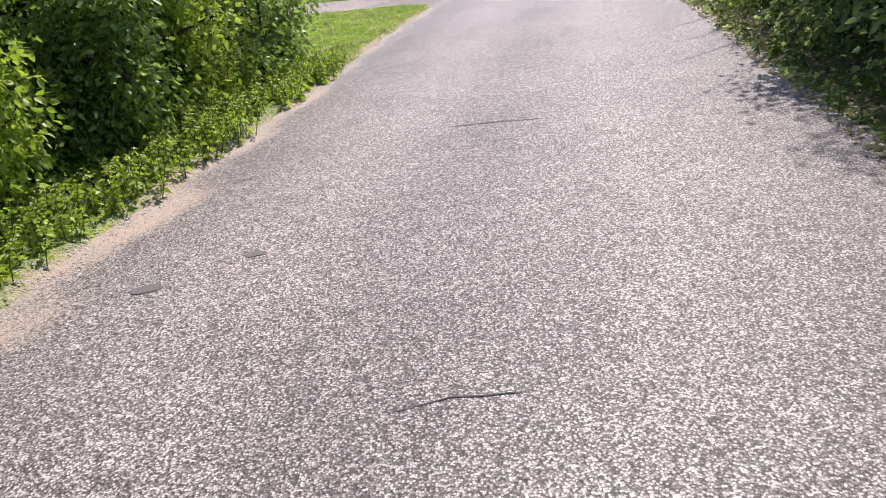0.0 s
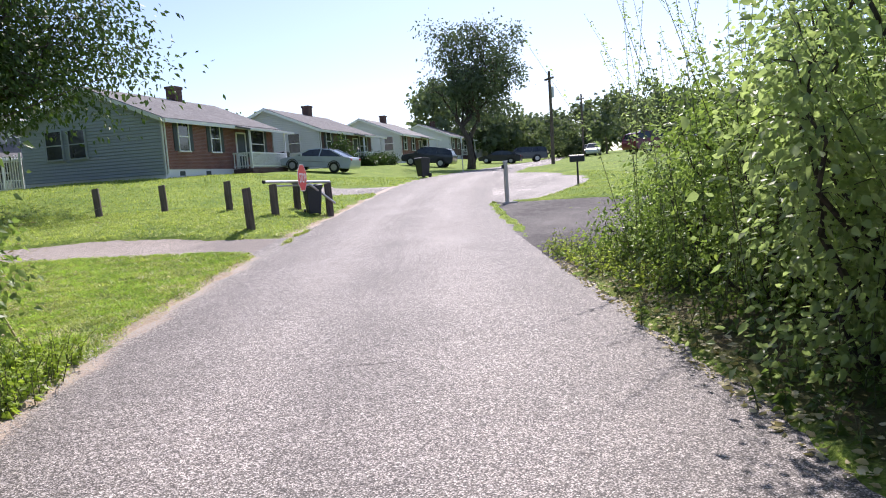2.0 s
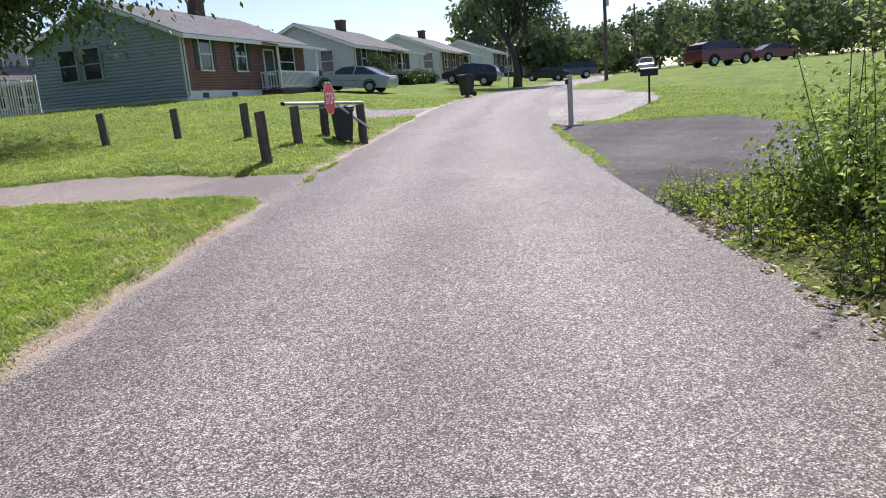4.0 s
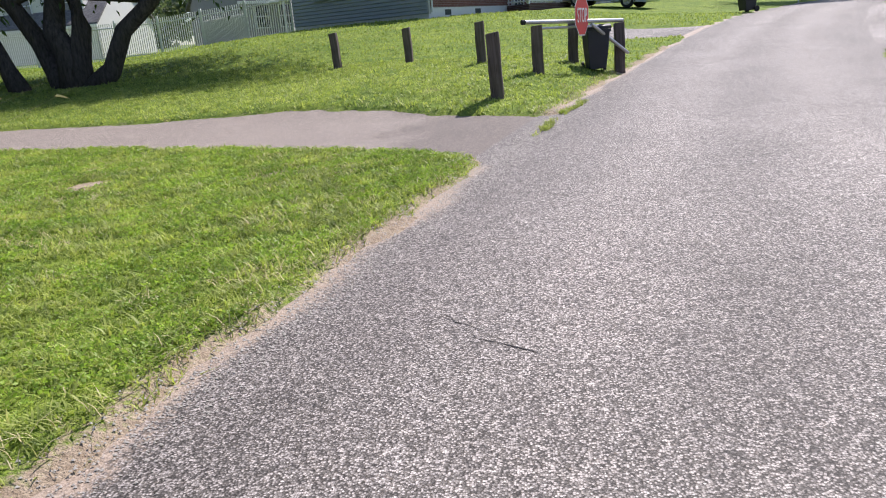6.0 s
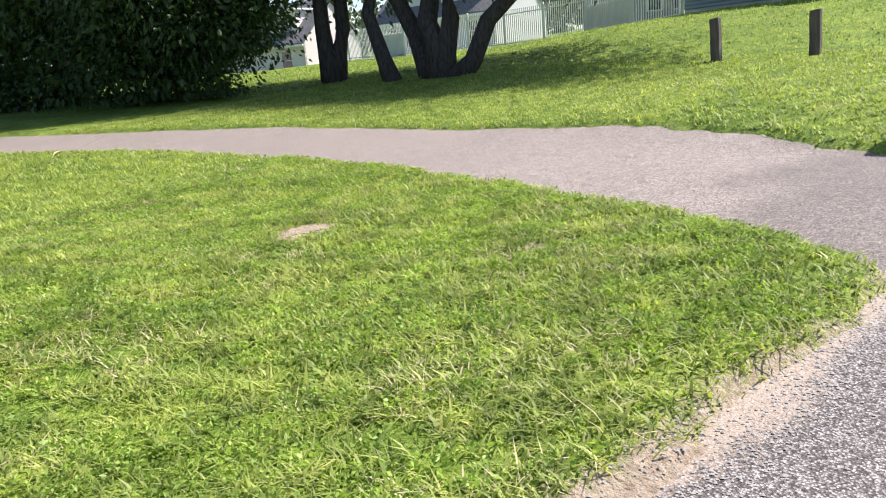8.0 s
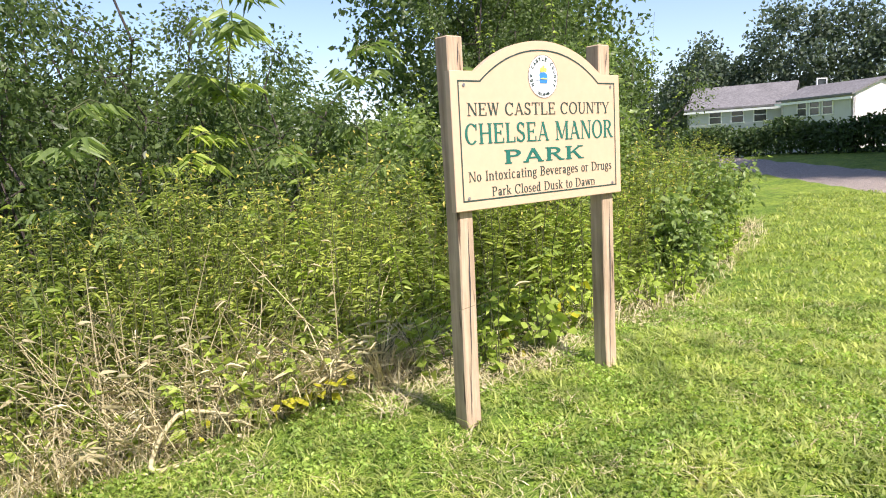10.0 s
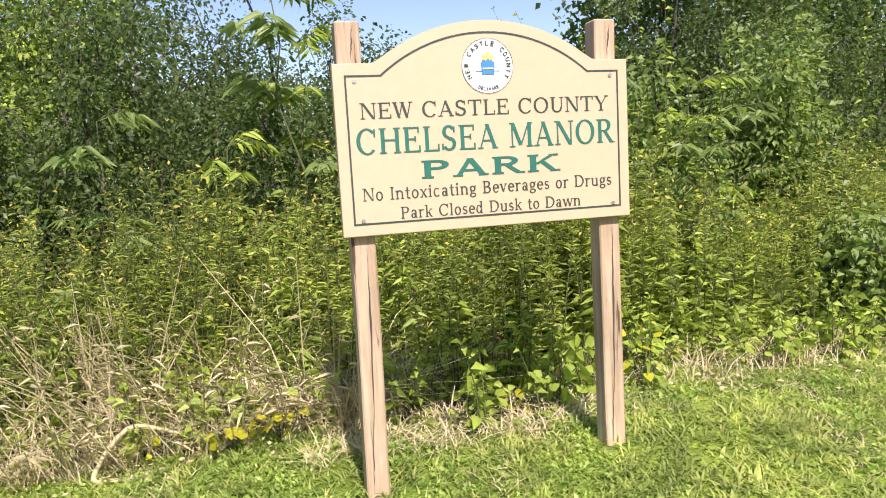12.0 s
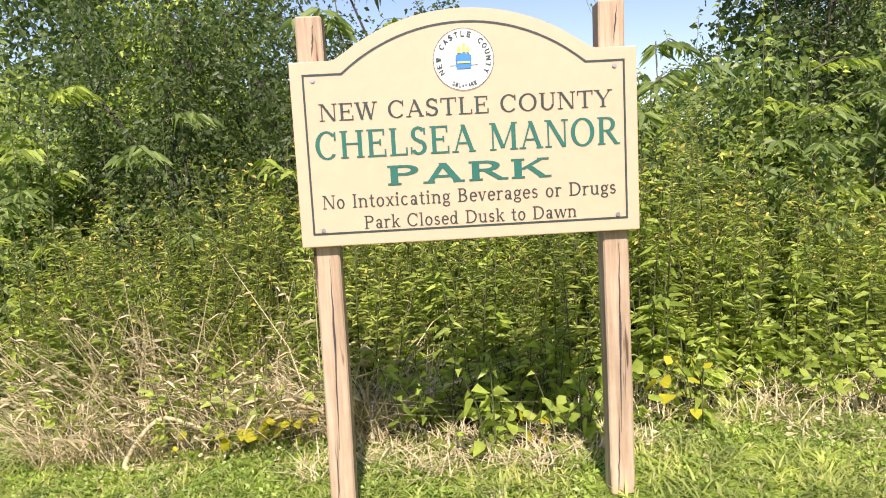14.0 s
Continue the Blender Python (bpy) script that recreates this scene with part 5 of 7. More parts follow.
# weeds behind the sign
TALL_OK = lambda x, y: in_thicket(x, y) & (y < thicket_edge(x) - 0.3) & (y > thicket_edge(x) - 3.4)  # noqa: E731
stalks("goldenrod_weeds", scatter(7000, -12, -1.7, 7.0, 14.6, lambda x, y: TALL_OK(x, y) & (wob(x, y, 1.5, 3.0) + 0.5 * wob(x, y, 4.5, 1.0) > -0.25), 21), 1.25, 0.125, 76,
       M_GOLD, "tall yellow-green goldenrod weeds behind the sign", 22, 0.2, thin=0.085, plume=3, rise=(0.3, 1.5))
for gx, gy, gr, gt, gs in ((-6.5, 13.05, 0.75, 1.0, 47), (-5.4, 12.75, 0.6, 1.1, 48), (-3.35, 11.2, 0.7, 1.25, 49), (-2.4, 10.0, 0.7, 1.2, 50), (-8.0, 13.4, 0.8, 1.05, 51)):
    stalks("goldenrod_weeds", scatter(420, gx - gr, gx + gr, gy - gr, gy + gr, lambda x, y: (np.hypot(x - gx, y - gy) < gr * (0.8 + 0.2 * wob(x, y, 3.0))) & (y < thicket_edge(x) - 0.3), gs), gt, 0.122, 78,
           M_GOLD, "dense clump of bright yellow-green goldenrod at the thicket's edge", gs + 20, 0.25, thin=0.085, plume=2, rise=(0.4, 1.5))
stalks("green_weeds", scatter(2600, -12, -1.9, 7.0, 14.6, lambda x, y: TALL_OK(x, y) & (wob(x, y, 1.3, 9.0) > 0.0), 28), 1.2, 0.13, 46,
       M_WEED, "tall green leafy weeds behind the sign", 29, 0.22, thin=0.24)
stalks("low_weeds", scatter(4600, -12, -1.7, 6.0, 14.6, lambda x, y: in_thicket(x, y - 0.1) & (y > thicket_edge(x) - 0.9), 23), 0.5, 0.12, 16,
       M_WEED, "low leafy weeds at the thicket's edge", 24, 0.3, thin=0.45)
stalks("dry_stalks", scatter(1500, -4.2, -1.2, 8.6, 12.8, lambda x, y: in_thicket(x, y - 0.1) & (y > thicket_edge(x) - 1.0) & (x > -3.4), 25), 1.0, 0.14, 7,
       M_STRAW, "dead straw-coloured stalks at the thicket's edge", 26, 1.35, M_STRAW, thin=0.1)
grass("dry_grass", -12, -1.2, 8.4, 15, 16000, 0.16, 0.003, 27, "dry pale grass along the thicket's edge", lambda x, y: (y > thicket_edge(x) - 0.7) & (y < thicket_edge(x) + 0.25), M_STRAW, 1.2)

grass("dry_thatch", -3.9, -1.2, 8.6, 12.6, 15000, 0.34, 0.0035, 127, "tangled dead grass leaning over at the thicket's edge", lambda x, y: (y > thicket_edge(x) - 0.85) & (y < thicket_edge(x) + 0.1), M_STRAW, 1.5, 0.8)
grass("dry_thatch", -9.0, -4.6, 12.0, 14.8, 3800, 0.2, 0.003, 128, "pale dead grass in front of the tall weeds", lambda x, y: (y > thicket_edge(x) - 0.45) & (y < thicket_edge(x) + 0.1), M_STRAW, 1.5, 0.8)
grass("dry_thatch", -5.0, -2.8, 11.8, 13.6, 5000, 0.08, 0.0034, 129, "flattened straw on the soil under the sign", lambda x, y: np.hypot((x + 3.7) / 0.7, (y - 13.05 + 0.6 * (x + 3.7)) / 0.25) < 1 + 0.3 * wob(x, y, 5.0), M_STRAW, 2.2, 0.5)
k = 0
stalks("leafy_shoots", scatter(110, -9.6, -5.0, 10, 14.6, lambda x, y: in_thicket(x, y) & (y < thicket_edge(x) - 0.7) & (y > thicket_edge(x) - 2.2), 141), 2.5, 0.1, 90,
       M_WEED, "tall upright leafy shoots at the thicket's edge", 142, 0.25, thin=0.4)
stalks("leafy_shoots", scatter(70, -4.6, -1.6, 7, 11, lambda x, y: in_thicket(x, y) & (y < thicket_edge(x) - 0.9) & (y > thicket_edge(x) - 2.6), 143), 2.4, 0.1, 90,
       M_SHRUB, "tall upright green shoots rising out of the weeds", 144, 0.15, thin=0.36)
for sx, sy, st, sw, n in [(-3.6, 9.4, 3.7, 1.2, 11000), (-6.9, 12.5, 2.5, 0.7, 7000), (-8.6, 12.9, 2.9, 0.9, 8000), (-2.2, 9.3, 1.7, 0.8, 7000), (-4.9, 10.2, 3.2, 1.2, 13000), (-6.6, 11.2, 2.2, 1.2, 11000), (-7.9, 10.6, 2.3, 1.3, 11000), (-2.9, 8.2, 2.6, 1.1, 8000),
                          (-5.5, 8.5, 5.2, 1.4, 14000), (-10.2, 11.8, 4.6, 1.5, 12000), (-3.7, 7.4, 5.2, 1.5, 15000), (-10.6, 11.0, 5.8, 1.4, 16000), (-11.8, 12.6, 3.2, 1.6, 8000)]:
    k += 1
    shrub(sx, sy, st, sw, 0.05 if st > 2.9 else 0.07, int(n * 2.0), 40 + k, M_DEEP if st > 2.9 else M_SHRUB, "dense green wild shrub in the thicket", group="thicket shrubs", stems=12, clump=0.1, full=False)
for sx, sy, st, sw, n in [(-7.4, 13.9, 1.0, 0.55, 4500), (-9.6, 13.9, 1.4, 0.8, 6000), (-11.6, 13.9, 1.4, 0.9, 5000)]:
    shrub(sx, sy, st, sw, 0.07, n, 160 + int(sx), M_SHRUB, "low dark green bush at the end of the weeds", group="thicket shrubs", stems=9, clump=0.1)
stalks("straw_stems", scatter(1500, -3.5, -1.9, 10.0, 12.0, lambda x, y: np.hypot((x + 2.7) / 0.62 + 0.3 * (y - 11.0), (y - 11.0 + 0.9 * (x + 2.7)) / 0.4) < 1 + 0.2 * wob(x, y, 4.0), 45), 0.85, 0.1, 2,
       M_STRAW, "bleached dead stems fanning out of the weeds", 46, 0.75, M_STRAW, thin=0.1)


def sapling(x, y, tall, seed, leaf, material):
    """A slender stem with drooping compound leaves round its top."""
    rng = np.random.default_rng(seed)
    ob = thing("sapling", Matrix.Translation((x, y, hz(x, y))), "slender green sapling with long drooping leaflets above the weeds", "sapling", "saplings in the thicket")
    line = bent((0, 0, -0.1), (rng.normal() * 0.12, rng.normal() * 0.12, tall), rng, 0.05, 8)
    bm = bmesh.new()
    tube(bm, line, np.linspace(0.014, 0.004, 8), 5, False)
    base, way = [], []
    for k in range(15):
        root = line[3 + k % 5]
        a = k * 2.4 + rng.uniform(0, 0.5)
        reach = rng.uniform(0.22, 0.42)
        tip = root + np.array([math.cos(a) * reach, math.sin(a) * reach, rng.uniform(-0.02, 0.16)])
        mid = (root + tip) / 2 + (0, 0, 0.06)
        tube(bm, [root, mid, tip], [0.004, 0.003, 0.002], 4, False)
        side = np.array([-math.sin(a), math.cos(a), 0])
        out = np.array([math.cos(a), math.sin(a), -0.25])
        for f in np.linspace(0.3, 1.0, 6):
            p = root * (1 - f) ** 2 + 2 * mid * f * (1 - f) + tip * f * f
            for sg in (-1, 1):
                base.append(p)
                way.append(sg * side + 0.45 * out + rng.normal(size=3) * 0.15)
        base.append(tip)
        way.append(out)
    tagged(part("branching", bm, M_STEM, ob), kind="stuff")
    n = len(base)
    L = leaf * rng.uniform(0.7, 1.15, n)
    under("foliage", leaf_mesh("foliage", np.array(base), np.array(way), L, L * 0.23, material, rng, 0.18, 0.45, True), ob)
    return ob


for k, (x, y, t, lf) in enumerate([(-2.35, 9.6, 2.3, 0.15), (-3.0, 11.0, 1.95, 0.13), (-4.05, 11.2, 2.7, 0.17), (-4.35, 10.9, 2.5, 0.15), (-5.85, 12.2, 2.2, 0.15), (-5.75, 12.6, 1.85, 0.13),
                                   (-6.6, 12.9, 2.0, 0.12), (-6.1, 13.1, 1.6, 0.11), (-2.1, 9.9, 1.5, 0.13), (-3.5, 10.9, 1.75, 0.12), (-7.6, 12.9, 2.1, 0.12), (-5.0, 11.6, 2.3, 0.14)]):
    sapling(x, y, t, 300 + k, lf, M_SHRUB if k % 3 else M_WEED)
# left side of the road, near the start
edge_l = lambda y: float(road_middle(y) - half_road(y))  # noqa: E731
edge_r = lambda y: float(road_middle(y) + half_road(y))  # noqa: E731
for off, sy, st, sw, n, s in [(0.85, 7.3, 1.9, 0.65, 11000, 61), (0.85, 6.1, 1.8, 0.7, 11000, 62), (0.9, 4.9, 1.9, 0.75, 11000, 63), (1.0, 3.6, 2.1, 0.8, 11000, 64), (1.1, 8.4, 2.5, 0.7, 9000, 65),
                              (2.3, 5.4, 3.6, 1.4, 13000, 66), (2.4, 3.0, 3.6, 1.5, 12000, 67), (1.0, 2.3, 2.0, 0.8, 8000, 68), (2.2, 7.6, 4.4, 1.2, 12000, 69), (0.62, 8.4, 3.4, 0.85, 11000, 70), (0.75, 9.3, 1.9, 0.7, 9000, 60), (0.75, 6.9, 3.3, 0.85, 9000, 59)]:
    shrub(edge_l(sy) - off, sy, st, sw, 0.066, n, s, M_WEED if s % 2 else M_SHRUB, "leafy green roadside shrub beside the asphalt", group="roadside shrubs", stems=10, clump=0.11, full=off < 1.0 and sy < 7.2)
stalks("roadside_weeds", scatter(5400, -4.2, -0.4, 1.0, 9.9, lambda x, y: (x < road_middle(y) - half_road(y) + 0.24 + 0.16 * wob(x, y, 2.3)) & (x > road_middle(y) - half_road(y) - 0.8), 31), 0.34, 0.075, 14,
       M_WEED, "low bright green weeds along the road edge", 32, 0.5, thin=0.55)
# right side of the road
for off, sy, st, sw, n, s, lf in [(1.15, 5.0, 3.6, 1.15, 10000, 71, 0.112), (1.15, 6.8, 4.2, 1.15, 10000, 72, 0.1), (1.4, 8.6, 3.0, 1.1, 12000, 73, 0.085), (1.5, 10.2, 2.1, 0.95, 11000, 74, 0.075),
                                  (1.35, 11.6, 1.15, 0.85, 9000, 75, 0.08), (1.3, 3.2, 3.0, 1.1, 8000, 76, 0.125), (2.8, 7.5, 4.6, 1.6, 7000, 77, 0.105), (1.4, 1.4, 2.6, 1.1, 7000, 78, 0.14),
                                  (2.8, 10.0, 3.3, 1.4, 7000, 79, 0.08), (2.9, 4.2, 5.2, 1.7, 6500, 80, 0.115)]:
    shrub(edge_r(sy) + off, sy, st, sw, lf * 0.7, n, s, M_BIGLEAF if lf > 0.095 else M_SHRUB, "tall dark green roadside shrub with broad leaves", group="roadside shrubs", stems=11, clump=0.17, full=off < 1.3 and 3 < sy < 9)
stalks("arching_shoots", scatter(230, 3.6, 7.4, 5.6, 11.2, lambda x, y: x > road_middle(y) + half_road(y) + 0.5, 33), 3.2, 0.08, 90,
       M_BIGLEAF, "tall arching leafy shoots above the roadside shrubs", 34, 0.3, thin=0.42)
# M_DEEP puts the shade beneath the shrubs into these weeds' leaf colour.
stalks("verge_weeds", scatter(1500, 2.6, 7.5, 1.0, 13.2, lambda x, y: (x > road_middle(y) + half_road(y) + 0.05 + 0.15 * wob(x, y, 3.0)) & (x < road_middle(y) + half_road(y) + 0.8), 35), 0.32, 0.085, 12,
       M_DEEP, "low weeds under the roadside shrubs, coloured dark for the shade there", 36, 0.5, thin=0.5)
stalks("verge_yellow_weeds", scatter(850, 4.2, 7.6, 9.8, 13.6, lambda x, y: (x > road_middle(y) + half_road(y) + 0.25 + 0.15 * wob(x, y, 3.0) - 0.1 * (y - 10)) & (x < road_middle(y) + half_road(y) + 1.7), 37), 0.27, 0.08, 12,
       M_GOLD, "yellowish weeds at the edge of the asphalt", 38, 0.6, thin=0.4)

# trees on the far lawn
tree("tree", -11.9, 28.9, "old spreading tree with several dark trunks on the lawn", [(-3.6, 0.5, 4.6, 0.34), (-0.9, 0.6, 5.8, 0.37), (1.0, 0.8, 5.6, 0.33), (4.4, 0.3, 4.3, 0.3)], 60,
     (2.6, 4.0, 6.7, 7.4, 3.6, 3.2), 0.2, 52000, 81, hang=0.5, spread=0.7)
tree("tree", -13.1, 28.4, "leaning dark tree on the lawn", [(-2.0, 0.8, 6.2, 0.25)], 18, (-1.4, 3.2, 6.8, 4.0, 3.2, 2.6), 0.2, 19000, 82, hang=0.3, spread=0.7)
tree("tree", -16.3, 28.9, "dark tree with two stems beside the lawn", [(-0.7, 0.3, 6.8, 0.3), (0.7, 0.5, 6.6, 0.28)], 24, (0.4, 2.4, 8.0, 3.6, 3.2, 2.4), 0.2, 19000, 83, hang=0.3, spread=0.7)
tree("tree", -20.9, 25.6, "huge dense dark evergreen tree with branches to the ground", [(0, 0, 10.5, 0.4)], 190, (0.5, 0.3, 5.4, 4.1, 4.1, 5.4), 0.19, 210000, 84, spread=0.6, hang=0.5)
tree("tree", -27.0, 25.4, "broad dark tree behind the footpath", [(0, 0, 8.5, 0.4), (1.8, 1.2, 7.5, 0.3)], 80, (0, 0, 6.3, 5.6, 5.0, 5.6), 0.24, 95000, 85, spread=0.8, hang=0.4)
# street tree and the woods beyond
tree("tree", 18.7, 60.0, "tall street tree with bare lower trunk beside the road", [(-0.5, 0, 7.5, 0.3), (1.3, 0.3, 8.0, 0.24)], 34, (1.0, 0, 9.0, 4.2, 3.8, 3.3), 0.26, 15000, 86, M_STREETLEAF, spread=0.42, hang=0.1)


def far_wood(name, spots, seed, label, leaf=0.135, more=1.0, material=None):
    """A belt of distant trees, one mass of leaf clumps with an uneven top."""
    rng = np.random.default_rng(seed)
    base, way, L = [], [], []
    for x, y, tall, wide, n in spots:
        n = int(n * (2.4 if tall < 12 and abs(x) > 18 else 1.6))
        n = int(n * more)
        k = max(14, n // 60)
        v = unit(rng.normal(size=(k, 3))) * rng.uniform(0.3, 1.0, (k, 1)) ** 0.5
        cl = np.array([x, y, hz(x, y) + tall * 0.52]) + v * (wide, wide, tall * 0.46)
        w = rng.integers(0, k, n)
        base.append(cl[w] + rng.normal(size=(n, 3)) * wide * 0.13)
        way.append(rng.normal(size=(n, 3)) + (0, 0, -0.2))
        L.append(rng.uniform(0.5, 1.2, n) * wide * leaf)
    base, way, L = np.concatenate(base), np.concatenate(way), np.concatenate(L)
    me = leaf_mesh(name, base, way, L, L * 0.75, material or M_FARLEAF, rng)
    return tagged(new(name, me), label, "trees", kind="stuff")


for hx, hy, ht, hw, hs in ((7.6, 57.9, 2.3, 1.0, 87), (11.6, 65.0, 0.9, 0.9, 88), (12.6, 66.4, 0.9, 0.9, 89), (10.4, 62.6, 1.0, 0.7, 90)):
    shrub(hx, hy, ht, hw, 0.16, 3500, hs, M_TREELEAF, "rounded dark evergreen bush in front of a house", group="house shrubs", full=False, clump=0.2)

r9 = random.Random(9)
spots = [(29, 108, 11.5, 5.5, 1500), (36, 112, 10, 5, 1300), (43, 116, 7.5, 4.5, 1000), (-1.5, 92, 8.0, 3.4, 900), (2.5, 95, 7.2, 3.2, 800), (47, 104, 7, 3.2, 700)]
for q in range(44):      # up the street and to its right
    a = radians(20 + q * 1.8)
    d = 118 + r9.uniform(-15, 25)
    spots.append((d * math.sin(a), d * math.cos(a), r9.uniform(7.5, 11.5), r9.uniform(4.5, 7), 900))
for q in range(30):      # behind the houses and the lawn
    a = radians(-5 - q * 4.2)
    d = 105 + r9.uniform(-8, 20)
    spots.append((d * math.sin(a), d * math.cos(a), r9.uniform(8, 12), r9.uniform(4.5, 7), 800))
# The belt's leaf colour carries the haze of distance.
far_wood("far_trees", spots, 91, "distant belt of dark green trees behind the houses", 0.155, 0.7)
spots = [(-78 + q * 1.0, 15 + q * 5.0 + r9.uniform(-1, 1), r9.uniform(11, 15), 4.8, 1900) for q in range(6)]
spots += [(-82 - q * 3, 8 - q * 4, r9.uniform(8, 11), 4.5, 900) for q in range(4)]
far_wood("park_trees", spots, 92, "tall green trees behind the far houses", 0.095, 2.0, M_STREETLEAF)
# woods behind the thicket
spots = [(-4.2, 4.0, 7.5, 1.9, 3600), (-2.6, -1.5, 8.5, 2.2, 3000), (-6.0, 3.6, 4.0, 1.8, 2600), (-12.3, 10.4, 7.5, 1.9, 3600), (-14.8, 9.0, 8.5, 2.2, 3400), (-17.5, 10.5, 7.0, 2.2, 3000),
         (-11.5, 5.0, 3.2, 2.2, 2400), (-8.5, 4.5, 3.0, 2.0, 2400), (-20.5, 10.0, 5.5, 2.4, 2600), (-20, -14, 7.5, 3.0, 1500), (-27, -16, 7, 3, 1200), (-13, -14, 6, 3.0, 1200), (-34, -8, 7, 3.5, 1200),
         (-7, -12, 8, 3.4, 1600), (0, -16, 9, 4, 1500)]
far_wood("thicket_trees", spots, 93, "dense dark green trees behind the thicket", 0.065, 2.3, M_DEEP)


def hedge(x0, y0, x1, y1, tall, wide, count, seed, label):
    rng = np.random.default_rng(seed)
    t = rng.uniform(0, 1, count)
    x, y = x0 + (x1 - x0) * t, y0 + (y1 - y0) * t
    top = tall * (0.85 + 0.15 * np.sin(t * 23) + 0.08 * np.sin(t * 61))
    u = rng.uniform(0, 1, count) ** 0.6
    base = np.stack([x + rng.normal(size=count) * wide * (1.1 - 0.5 * u), y + rng.normal(size=count) * wide * (1.1 - 0.5 * u), height(x, y) + top * u], 1)
    L = 0.17 * rng.uniform(0.6, 1.3, count)
    ob = thing("hedge", Matrix(), label, "hedge")
    under("foliage", leaf_mesh("foliage", base, rng.normal(size=(count, 3)), L, L * 0.6, M_TREELEAF, rng), ob)
    bm = bmesh.new()
    for q in range(24):
        f = (q + 0.5) / 24
        px, py = x0 + (x1 - x0) * f, y0 + (y1 - y0) * f
        tube(bm, [(px, py, hz(px, py) - 0.1), (px + rng.normal() * 0.1, py, hz(px, py) + tall * 0.8)], [0.05, 0.02], 5, False)
    part("branching", bm, M_BARK, ob)
    return ob


hedge(-39, 13.0, -25.5, 25.5, 1.55, 0.55, 22000, 94, "long clipped dark hedge at the edge of the park")


# ---- vehicles ----
M_TYRE = M_RUBBER
M_RIM = plain("alloy", (0.45, 0.45, 0.46), 0.35, 0.8, vary=0.1)
M_LAMP = plain("clear_lamp", (0.7, 0.7, 0.72), 0.15, vary=0.05)
M_TAIL = plain("red_lamp", (0.45, 0.01, 0.01), 0.2, vary=0.05)


def paint(name, c):
    n = Nodes(name, 0.28, 0.0, 0.5)
    n.color(n.ramp(n.noise(2.0), (0.3, tone(c, 0.9)), (0.7, tone(c, 1.08))))
    n.b.inputs["Coat Weight"].default_value = 0.6
    return n.m


KINDS = {  # body outline, cabin outline, wheel places, wheel radius, width
    "saloon": ([(0.1, .28), (0.0, .5), (0.06, .66), (0.35, .76), (1.25, .93), (4.15, 1.0), (4.72, .97), (4.82, .8), (4.8, .42), (4.7, .28)],
               [(1.15, .92), (1.95, 1.36), (2.6, 1.44), (3.3, 1.41), (4.3, .99)], (0.95, 3.72), .33, 1.82),
    "suv": ([(0.1, .34), (0.0, .6), (0.08, .86), (0.4, .98), (1.2, 1.1), (4.6, 1.14), (4.68, .9), (4.66, .5), (4.55, .34)],
            [(1.1, 1.08), (1.8, 1.6), (2.6, 1.7), (3.9, 1.66), (4.4, 1.5), (4.58, 1.12)], (0.9, 3.6), .37, 1.88),
    "pickup": ([(0.1, .4), (0.0, .65), (0.06, .95), (0.3, 1.05), (1.4, 1.12), (5.3, 1.14), (5.4, 1.0), (5.38, .55), (5.3, .4)],
               [(1.35, 1.1), (1.95, 1.68), (2.6, 1.76), (4.6, 1.74), (5.2, 1.66), (5.32, 1.12)], (1.0, 4.2), .4, 1.95),
}


